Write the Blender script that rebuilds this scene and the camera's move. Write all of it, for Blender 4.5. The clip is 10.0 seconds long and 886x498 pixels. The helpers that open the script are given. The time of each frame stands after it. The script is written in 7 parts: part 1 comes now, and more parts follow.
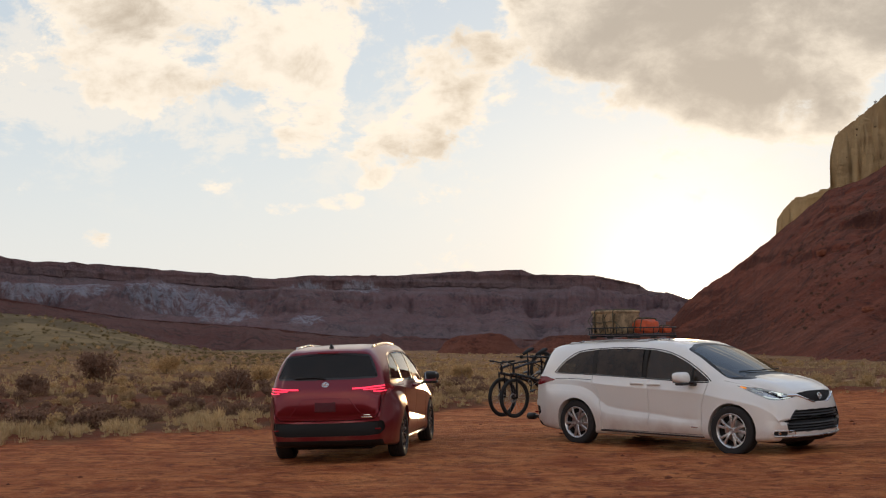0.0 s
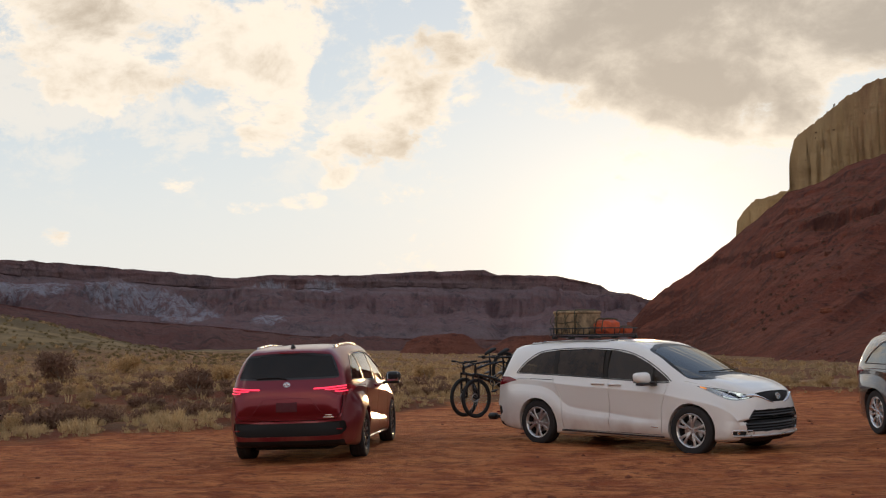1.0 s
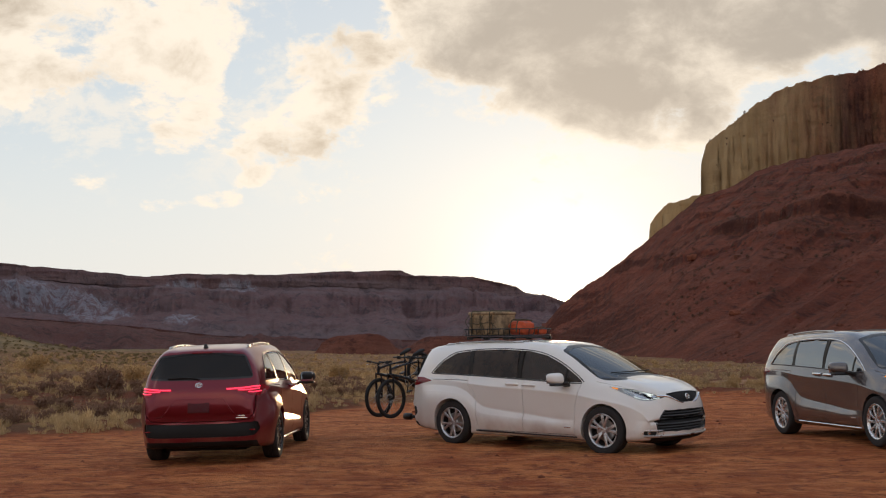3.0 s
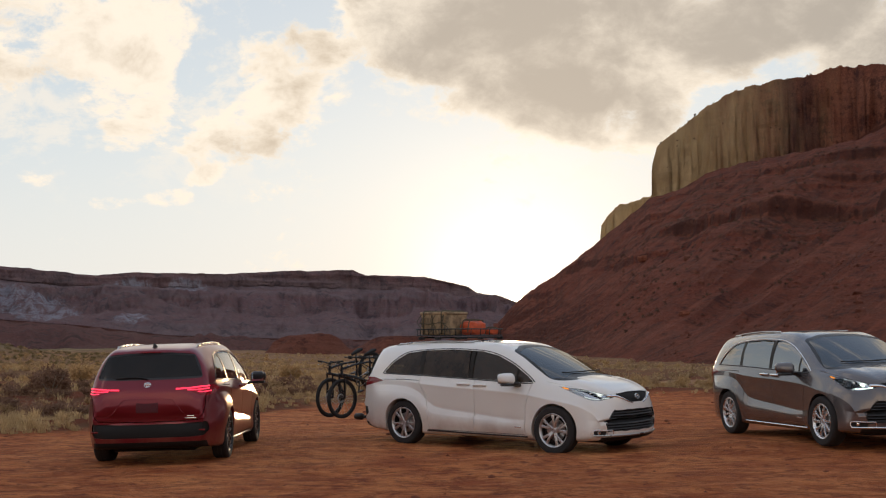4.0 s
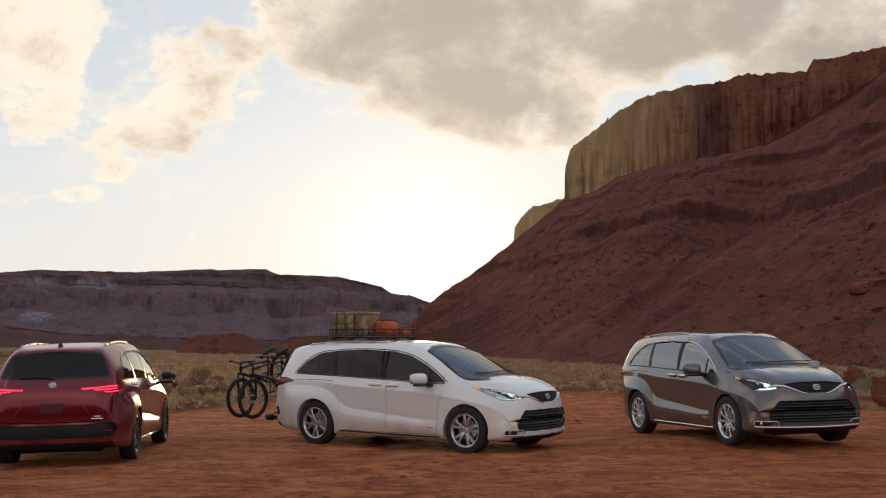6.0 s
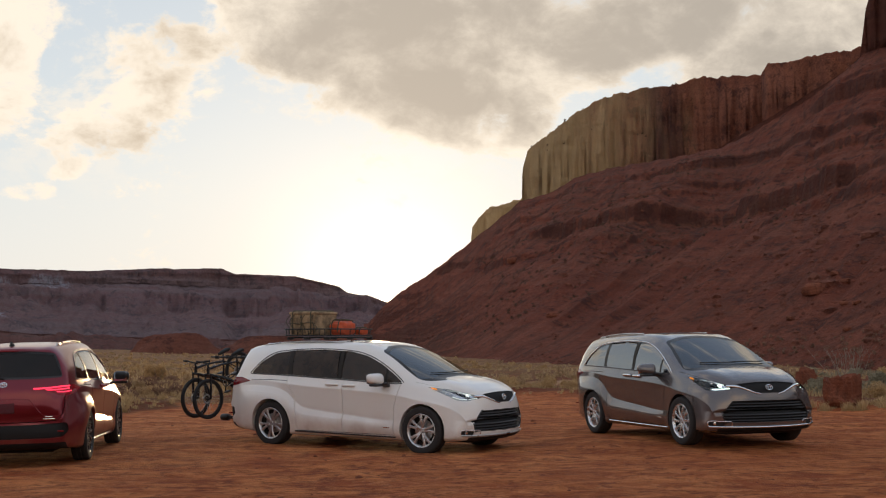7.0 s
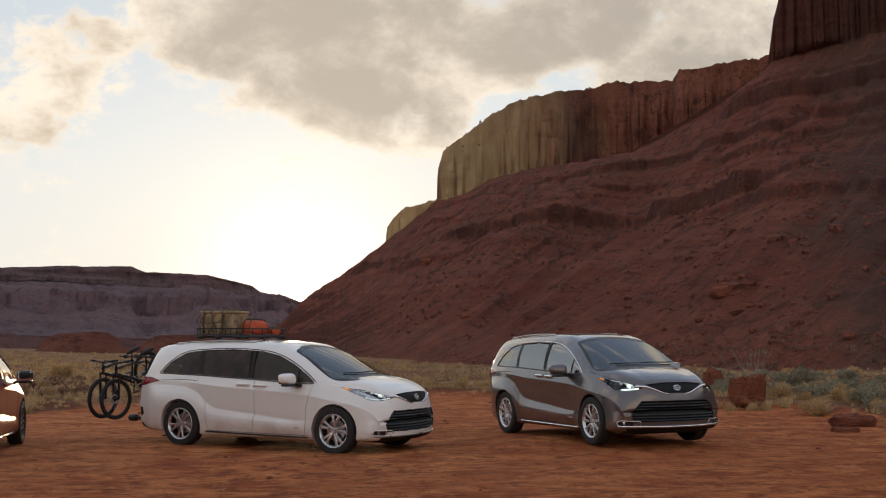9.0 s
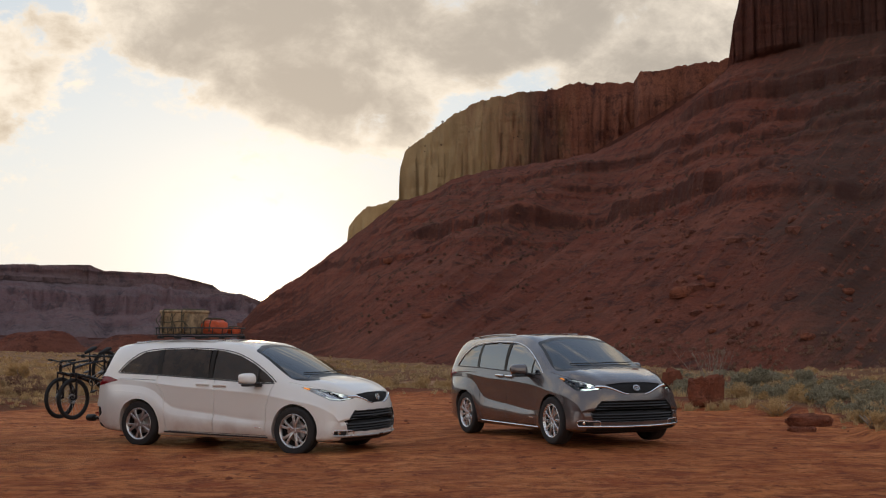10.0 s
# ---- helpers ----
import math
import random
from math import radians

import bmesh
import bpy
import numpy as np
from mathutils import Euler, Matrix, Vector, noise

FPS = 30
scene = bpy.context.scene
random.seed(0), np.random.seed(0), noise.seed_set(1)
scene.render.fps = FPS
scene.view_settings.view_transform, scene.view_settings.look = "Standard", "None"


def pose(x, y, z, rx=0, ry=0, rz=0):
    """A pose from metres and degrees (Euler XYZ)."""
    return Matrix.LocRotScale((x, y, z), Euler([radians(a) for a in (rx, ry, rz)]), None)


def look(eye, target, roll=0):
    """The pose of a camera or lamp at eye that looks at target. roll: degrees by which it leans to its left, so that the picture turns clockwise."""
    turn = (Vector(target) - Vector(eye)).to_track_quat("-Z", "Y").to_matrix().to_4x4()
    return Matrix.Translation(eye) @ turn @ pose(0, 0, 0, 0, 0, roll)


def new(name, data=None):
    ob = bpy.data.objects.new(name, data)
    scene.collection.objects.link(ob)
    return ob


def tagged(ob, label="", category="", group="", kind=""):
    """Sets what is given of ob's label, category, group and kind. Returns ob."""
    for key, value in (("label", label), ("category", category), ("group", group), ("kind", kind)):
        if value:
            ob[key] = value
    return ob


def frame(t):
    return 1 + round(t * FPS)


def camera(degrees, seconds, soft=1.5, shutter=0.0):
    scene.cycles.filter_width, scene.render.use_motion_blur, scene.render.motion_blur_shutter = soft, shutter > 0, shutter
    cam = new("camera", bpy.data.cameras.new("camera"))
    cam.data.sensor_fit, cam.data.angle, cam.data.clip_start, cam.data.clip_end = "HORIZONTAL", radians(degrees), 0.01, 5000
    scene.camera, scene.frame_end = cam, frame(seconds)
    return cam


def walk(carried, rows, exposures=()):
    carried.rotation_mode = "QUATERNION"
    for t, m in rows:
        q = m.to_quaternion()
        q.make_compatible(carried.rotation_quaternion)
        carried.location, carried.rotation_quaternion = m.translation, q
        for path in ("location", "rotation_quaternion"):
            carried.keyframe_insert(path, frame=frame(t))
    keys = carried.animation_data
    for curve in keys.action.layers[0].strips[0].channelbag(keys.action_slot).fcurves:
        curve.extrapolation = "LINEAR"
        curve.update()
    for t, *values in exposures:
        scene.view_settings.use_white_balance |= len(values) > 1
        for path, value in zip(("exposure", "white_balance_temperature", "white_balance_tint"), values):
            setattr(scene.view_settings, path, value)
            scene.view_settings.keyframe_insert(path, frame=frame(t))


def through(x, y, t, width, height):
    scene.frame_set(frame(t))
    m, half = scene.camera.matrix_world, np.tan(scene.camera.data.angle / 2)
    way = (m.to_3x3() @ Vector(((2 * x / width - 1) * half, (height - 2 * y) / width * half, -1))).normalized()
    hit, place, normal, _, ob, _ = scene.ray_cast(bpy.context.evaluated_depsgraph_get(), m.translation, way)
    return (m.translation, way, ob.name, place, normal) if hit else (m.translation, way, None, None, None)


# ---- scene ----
cam = camera(41.88, 10.0, soft=1.15)
EYE = Vector((0.0, 0.0, 1.583))
# seconds, yaw to the left, pitch up, lean
ROWS = [
    (0.0, 0.0, 5.02, -1.10), (0.5, -0.99, 5.00, -1.06), (1.0, -1.86, 4.99, -1.01), (1.5, -2.68, 4.98, -0.97),
    (2.0, -3.62, 4.97, -0.93), (2.5, -4.78, 4.96, -0.88), (4.0, -8.40, 4.91, -0.73), (4.5, -9.43, 4.90, -0.68),
    (5.0, -10.44, 4.89, -0.64), (5.5, -11.55, 4.88, -0.60), (7.0, -14.81, 4.86, -0.47), (7.5, -15.80, 4.85, -0.42),
    (8.0, -16.94, 4.84, -0.38), (8.5, -18.06, 4.84, -0.33), (9.0, -19.07, 4.84, -0.28), (9.5, -20.04, 4.83, -0.23),
    (10.0, -20.98, 4.83, -0.18),
]


ARM = 0.11  # the lens stands this far in front of the pivot on which it turns


def stance(yaw, pitch, lean):
    turn = radians(yaw)
    eye = EYE + ARM * Vector((-math.sin(turn), math.cos(turn) - 1, 0))
    turn *= 1 - 0.11 / 21
    way = Vector((-math.sin(turn) * math.cos(radians(pitch)), math.cos(turn) * math.cos(radians(pitch)), math.sin(radians(pitch))))
    return look(eye, eye + way, lean)


walk(cam, [(t, stance(yaw, pitch, lean)) for t, yaw, pitch, lean in ROWS], [(0.0, 0.0, 7050, 14), (10.0, 0.0, 7050, 14)])

# ---- sky, sun ----
SUN_AZ, SUN_EL = 11.95, 2.35
world = bpy.data.worlds.new("world")
scene.world = world
world.use_nodes = True


def direction(az, el):
    a, e = radians(az), radians(el)
    return Vector((math.sin(a) * math.cos(e), math.cos(a) * math.cos(e), math.sin(e)))


class Graph:
    """Short hand for shader nodes."""

    def __init__(self, tree):
        self.tree = tree

    def node(self, kind, **settings):
        n = self.tree.nodes.new("ShaderNode" + kind)
        for key, value in settings.items():
            setattr(n, key, value)
        return n

    def put(self, socket, value):
        if isinstance(value, bpy.types.NodeSocket):
            self.tree.links.new(value, socket)
        elif isinstance(value, (tuple, list, Vector)) and socket.type == "RGBA" and len(value) == 3:
            socket.default_value = (*value, 1)
        else:
            socket.default_value = value

    def math(self, op, a, b=0.0, c=0.0, clamp=False):
        n = self.node("Math", operation=op, use_clamp=clamp)
        for s, v in zip(n.inputs, (a, b, c)):
            self.put(s, v)
        return n.outputs[0]

    def vec(self, op, a, b=(0, 0, 0), scale=1.0):
        n = self.node("VectorMath", operation=op)
        self.put(n.inputs[0], a)
        self.put(n.inputs[1], b)
        self.put(n.inputs[3], scale)
        return n.outputs["Value"] if op in ("DOT_PRODUCT", "LENGTH", "DISTANCE") else n.outputs[0]

    def noise(self, at, scale, detail=4.0, rough=0.55, distort=0.0, out="Fac", dims="3D"):
        n = self.node("TexNoise", noise_dimensions=dims)
        if at is not None:
            self.put(n.inputs["Vector"], at)
        for key, v in (("Scale", scale), ("Detail", detail), ("Roughness", rough), ("Distortion", distort)):
            self.put(n.inputs[key], v)
        return n.outputs[out]

    def voronoi(self, at, scale, feature="F1", out="Distance", rnd=1.0):
        n = self.node("TexVoronoi", feature=feature)
        if at is not None:
            self.put(n.inputs["Vector"], at)
        self.put(n.inputs[3], scale)
        self.put(n.inputs["Randomness"], rnd)
        return n.outputs[out]

    def ramp(self, fac, lo, hi, to_lo=0.0, to_hi=1.0, smooth=True):
        n = self.node("MapRange", interpolation_type="SMOOTHSTEP" if smooth else "LINEAR", clamp=True)
        for s, v in zip(n.inputs, (fac, lo, hi, to_lo, to_hi)):
            self.put(s, v)
        return n.outputs[0]

    def mix(self, fac, a, b, blend="MIX"):
        n = self.node("Mix", data_type="RGBA", blend_type=blend)
        self.put(n.inputs[0], fac)
        self.put(n.inputs[6], a)
        self.put(n.inputs[7], b)
        return n.outputs[2]

    def scaled(self, at, x, y, z):
        return self.vec("MULTIPLY", at, (x, y, z))


g = Graph(world.node_tree)
back = world.node_tree.nodes["Background"]
sky = g.node("TexSky", sky_type="NISHITA", sun_disc=False, sun_elevation=radians(SUN_EL + 3.0), sun_rotation=radians(SUN_AZ), air_density=1.0, dust_density=0.7, ozone_density=1.0, altitude=1300)
ray = g.vec("NORMALIZE", g.node("TexCoord").outputs["Generated"])
split = g.node("SeparateXYZ")
g.put(split.inputs[0], ray)
up = split.outputs[2]
# the deck of clouds, laid out on a flat layer overhead
inv = g.math("DIVIDE", 1.9, g.math("ADD", g.math("MAXIMUM", up, 0.0), 0.9))
flat = g.vec("SCALE", ray, scale=inv)
drift = g.vec("SCALE", g.vec("SUBTRACT", g.noise(flat, 4.0, 3, 0.5, out="Color"), (0.5, 0.5, 0.5)), scale=0.09)
flat = g.scaled(g.vec("ADD", flat, drift), 1, 1, 1.35)
broad = g.noise(g.vec("ADD", flat, (3.1, 0.4, 0)), 3.2, 4, 0.5)
puffs = g.noise(g.vec("ADD", flat, (1.7, 5.2, 0.3)), 9.0, 12, 0.64)
shreds = g.noise(g.vec("ADD", flat, (4.4, 2.9, 1.1)), 24.0, 8, 0.66)
sun_dot = g.vec("DOT_PRODUCT", ray, direction(SUN_AZ, SUN_EL))


def bank(az, el, wide, tall, lean=0.0):
    """How far a direction lies inside a bank of cloud (1 in its middle)."""
    away = g.vec("SUBTRACT", ray, direction(az, el))
    a, c, d = radians(az), math.cos(radians(lean)), math.sin(radians(lean))
    x, y = g.vec("DOT_PRODUCT", away, (math.cos(a), -math.sin(a), 0)), g.vec("DOT_PRODUCT", away, (0, 0, 1))
    across = g.math("DIVIDE", g.math("ADD", g.math("MULTIPLY", x, c), g.math("MULTIPLY", y, d)), radians(wide))
    over = g.math("DIVIDE", g.math("SUBTRACT", g.math("MULTIPLY", y, c), g.math("MULTIPLY", x, d)), radians(tall))
    return g.ramp(g.math("ADD", g.math("POWER", across, 2.0), g.math("POWER", over, 2.0)), 0.0, 1.5, 1.0, 0.0)


# azimuth, elevation, half width, half height, lean, weight: the grey deck, the fleecy banks, the small puffs, the holes
BANKS = ((13.5, 15.0, 8.8, 4.6, -12, 0.56), (15.5, 11.6, 5.5, 2.0, -14, 0.30), (31, 15.5, 9.0, 4.0, 10, 0.54), (23, 16.5, 6.0, 2.8, 0, 0.44), (5.5, 15.8, 5.0, 2.6, -10, 0.32),
         (-13.5, 15.6, 7.0, 3.0, -8, 0.38), (-15.5, 13.0, 3.6, 1.6, -14, 0.26), (-7.0, 12.2, 2.6, 3.2, 10, 0.34), (-5.2, 15.8, 3.4, 2.4, 20, 0.30), (-0.8, 11.0, 4.8, 1.7, 16, 0.32), (0.4, 14.2, 3.0, 1.8, 0, 0.32))
PUFFS = ((-11.2, 8.2, 1.3, 0.5, -14, 0.25), (-7.8, 7.1, 1.2, 0.5, 0, 0.28), (-5.3, 7.4, 1.7, 0.5, 4, 0.26), (-16.8, 5.5, 1.0, 0.7, 0, 0.25), (-3.0, 8.6, 1.8, 0.5, 20, 0.18), (3.0, 8.6, 2.4, 0.5, 0, 0.20))
HOLES = ((17.3, 11.4, 1.4, 1.2, 30, 0.36), (25.6, 13.8, 1.8, 1.5, 40, 0.24), (-3.1, 13.6, 1.3, 2.4, -10, 0.22), (2.2, 16.6, 1.6, 0.9, -20, 0.22), (-9.8, 10.0, 1.6, 1.4, 0, 0.20))
cover = g.math("SUBTRACT", g.math("MULTIPLY", g.ramp(up, 0.24, 0.40), 0.20), 0.13)
deck = 0.0
for k, (az, el, wide, tall, lean, much) in enumerate(BANKS + PUFFS):
    share = g.math("MULTIPLY", bank(az, el, wide, tall, lean), much)
    cover = g.math("ADD", cover, share)
    if k < 6:
        deck = g.math("ADD", g.math("MULTIPLY", share, 1.0 if k < 4 else 0.5), deck)
for az, el, wide, tall, lean, much in HOLES:
    cover = g.math("SUBTRACT", cover, g.math("MULTIPLY", bank(az, el, wide, tall, lean), much))
even = g.ramp(deck, 0.12, 0.42, 1.0, 0.66)
calm = g.math("MULTIPLY", g.ramp(up, 0.34, 0.55, 1.0, 0.55), even)
cover = g.math("ADD", g.math("MINIMUM", cover, 0.30), g.math("ADD", g.math("MULTIPLY", g.math("SUBTRACT", broad, 0.5), 0.5), g.math("MULTIPLY", calm, g.math("ADD", g.math("MULTIPLY", g.math("SUBTRACT", puffs, 0.5), 1.15), g.math("MULTIPLY", g.math("SUBTRACT", shreds, 0.5), 0.50)))))
cover = g.math("SUBTRACT", cover, g.math("ADD", g.math("MULTIPLY", g.ramp(sun_dot, 0.55, -0.1), 0.10), g.math("MULTIPLY", g.ramp(up, 0.38, 0.66), 0.09)))
veil = g.math("MULTIPLY", g.ramp(g.math("ADD", broad, g.math("MULTIPLY", g.math("SUBTRACT", shreds, 0.5), 0.8)), 0.46, 0.66), g.math("MULTIPLY", g.ramp(up, 0.10, 0.20, 0, 0.55), g.ramp(up, 0.42, 0.30)))
density = g.math("MAXIMUM", g.ramp(cover, 0.0, 0.20), veil)
# thin cloud lets the low sun through; the deep middle of a bank is grey
lumps = g.noise(g.vec("ADD", flat, (7.7, 2.2, 0)), 6.0, 8, 0.58)
deep = g.math("ADD", g.math("MULTIPLY", cover, 0.80), g.math("ADD", g.math("MULTIPLY", deck, 0.50), g.math("MULTIPLY", g.math("MULTIPLY", even, g.math("SUBTRACT", lumps, 0.5)), 1.25)))
thick = g.ramp(deep, 0.12, 0.66)
glow = g.math("POWER", g.math("MAXIMUM", sun_dot, 0.0), 26.0)
near_sun = g.math("POWER", g.math("MAXIMUM", sun_dot, 0.0), 330.0)
lit = g.mix(glow, (0.98, 0.93, 0.82), (1.05, 0.97, 0.82))
shade = g.mix(g.ramp(deck, 0.05, 0.40), (0.60, 0.525, 0.42), g.mix(glow, (0.45, 0.43, 0.39), (0.61, 0.545, 0.455)))
# clouds on the far side of the sky face the sun and shine whiter
facing = g.ramp(sun_dot, 0.75, 0.0)
lit = g.mix(facing, lit, (2.2, 1.82, 1.38))
shade = g.mix(facing, shade, (1.2, 1.02, 0.84))
high = g.ramp(up, 0.32, 0.70, 1.0, 1.7)
cloud = g.vec("SCALE", g.mix(thick, lit, shade), scale=high)
blue = g.mix(g.ramp(up, 0.22, 0.75), (0.47, 0.55, 0.62), (0.35, 0.49, 0.72))
blue = g.mix(facing, blue, (0.42, 0.50, 0.63))
clear = g.mix(1.0, g.vec("SCALE", sky.outputs[0], scale=0.048), blue, "ADD")
haze = g.ramp(up, 0.02, 0.24, 0.80, 0.0)
clear = g.mix(haze, clear, g.mix(facing, (0.78, 0.81, 0.82), (0.70, 0.64, 0.58)))
air = g.mix(density, clear, cloud)
air = g.mix(1.0, air, g.vec("SCALE", (1.0, 0.95, 0.84), scale=g.math("MULTIPLY", near_sun, 0.6)), "ADD")
disc = g.ramp(sun_dot, math.cos(radians(0.42)), math.cos(radians(0.24)))
air = g.mix(1.0, air, g.vec("SCALE", (1.0, 0.85, 0.5), scale=g.math("MULTIPLY", disc, 12.0)), "ADD")
g.put(back.inputs["Color"], air)
back.inputs["Strength"].default_value = 1.0

sun = new("sun", bpy.data.lights.new("sun", "SUN"))
sun.data.energy, sun.data.angle, sun.data.color = 1.7, radians(1.6), (1.0, 0.70, 0.38)
sun.matrix_world = look(Vector((0, 0, 30)) + direction(SUN_AZ, SUN_EL) * 40, (0, 0, 30))

# ---- materials ----
def material(name, rough=0.6, metal=0.0, colour=(0.5, 0.5, 0.5)):
    """A new material: its graph, its principled node, and itself."""
    m = bpy.data.materials.new(name)
    m.use_nodes = True
    b = m.node_tree.nodes["Principled BSDF"]
    b.inputs["Roughness"].default_value, b.inputs["Metallic"].default_value = rough, metal
    b.inputs["Base Color"].default_value = (*colour, 1)
    return Graph(m.node_tree), b, m


def bump(g, b, height, strength=0.5, distance=0.02):
    n = g.node("Bump")
    n.inputs["Strength"].default_value, n.inputs["Distance"].default_value = strength, distance
    g.put(n.inputs["Height"], height)
    g.put(b.inputs["Normal"], n.outputs[0])


def place_of(g):
    return g.node("NewGeometry").outputs["Position"]


def soil_material():
    g, b, m = material("red_dirt", 0.95)
    at = place_of(g)
    turned = g.node("VectorRotate", rotation_type="Z_AXIS")
    g.put(turned.inputs["Vector"], at)
    turned.inputs["Angle"].default_value = radians(14)
    ruts = g.noise(g.scaled(turned.outputs[0], 0.75, 1.4, 1), 1.0, 9, 0.72, 0.6)
    tread = g.noise(g.scaled(turned.outputs[0], 2.6, 3.6, 1), 1.0, 8, 0.74, 0.5)
    broad = g.noise(at, 0.16, 3, 0.5)
    grain = g.noise(at, 16.0, 6, 0.7)
    clods = g.noise(g.scaled(turned.outputs[0], 3.6, 4.2, 4), 1.0, 9, 0.76)
    colour = g.mix(g.ramp(ruts, 0.38, 0.64), (0.41, 0.098, 0.032), (0.72, 0.245, 0.082))
    colour = g.mix(g.ramp(tread, 0.52, 0.68, 0, 0.75), colour, (0.72, 0.275, 0.108))
    pits = g.noise(g.scaled(turned.outputs[0], 1.3, 1.4, 1), 1.0, 10, 0.78, 0.8)
    colour = g.mix(g.ramp(pits, 0.50, 0.60, 0, 0.80), colour, (0.25, 0.056, 0.020))
    colour = g.mix(g.ramp(pits, 0.46, 0.36, 0, 0.70), colour, (0.76, 0.285, 0.110))
    colour = g.mix(g.ramp(broad, 0.40, 0.66, 0, 0.40), colour, (0.50, 0.140, 0.048))
    colour = g.mix(g.ramp(clods, 0.50, 0.63, 0.0, 0.85), colour, (0.200, 0.050, 0.024))
    colour = g.mix(g.ramp(grain, 0.60, 0.80, 0.0, 0.5), colour, (0.52, 0.21, 0.11))
    # the open country past the lot: straw and grey-green scrub floor between red bare patches
    dist = g.vec("LENGTH", at)
    scrub = g.noise(at, 0.22, 5, 0.62)
    plain = g.mix(g.math("MAXIMUM", g.ramp(scrub, 0.50, 0.68), g.ramp(dist, 46.0, 80.0, 0, 0.85)), (0.200, 0.056, 0.026), (0.300, 0.160, 0.070))
    plain = g.mix(g.ramp(g.noise(at, 0.7, 6, 0.72), 0.44, 0.60, 0, 0.85), plain, (0.160, 0.080, 0.040))
    crest = g.node("SeparateXYZ")
    g.put(crest.inputs[0], at)
    turf = g.mix(g.ramp(g.noise(at, 0.09, 8, 0.70, 0.5), 0.40, 0.62), (0.125, 0.085, 0.040), (0.27, 0.180, 0.085))
    plain = g.mix(g.math("MULTIPLY", g.ramp(crest.outputs[2], 1.4, 3.0), g.ramp(dist, 90.0, 120.0)), plain, turf)
    att = g.node("Attribute", attribute_name="wild")
    colour = g.mix(att.outputs["Fac"], colour, plain)
    track = g.node("Attribute", attribute_name="track")
    colour = g.mix(g.math("MULTIPLY", track.outputs["Fac"], g.ramp(clods, 0.35, 0.5, 0.6, 0.95)), colour, (0.42, 0.24, 0.13))
    g.put(b.inputs["Base Color"], colour)
    b.inputs["Specular IOR Level"].default_value = 0.15
    h = g.math("ADD", g.math("SUBTRACT", g.math("MULTIPLY", g.math("SUBTRACT", tread, g.math("MULTIPLY", pits, 1.5)), 0.6), g.math("MULTIPLY", clods, 0.9)), g.math("MULTIPLY", grain, 0.35))
    bump(g, b, h, 1.0, 0.12)
    return m


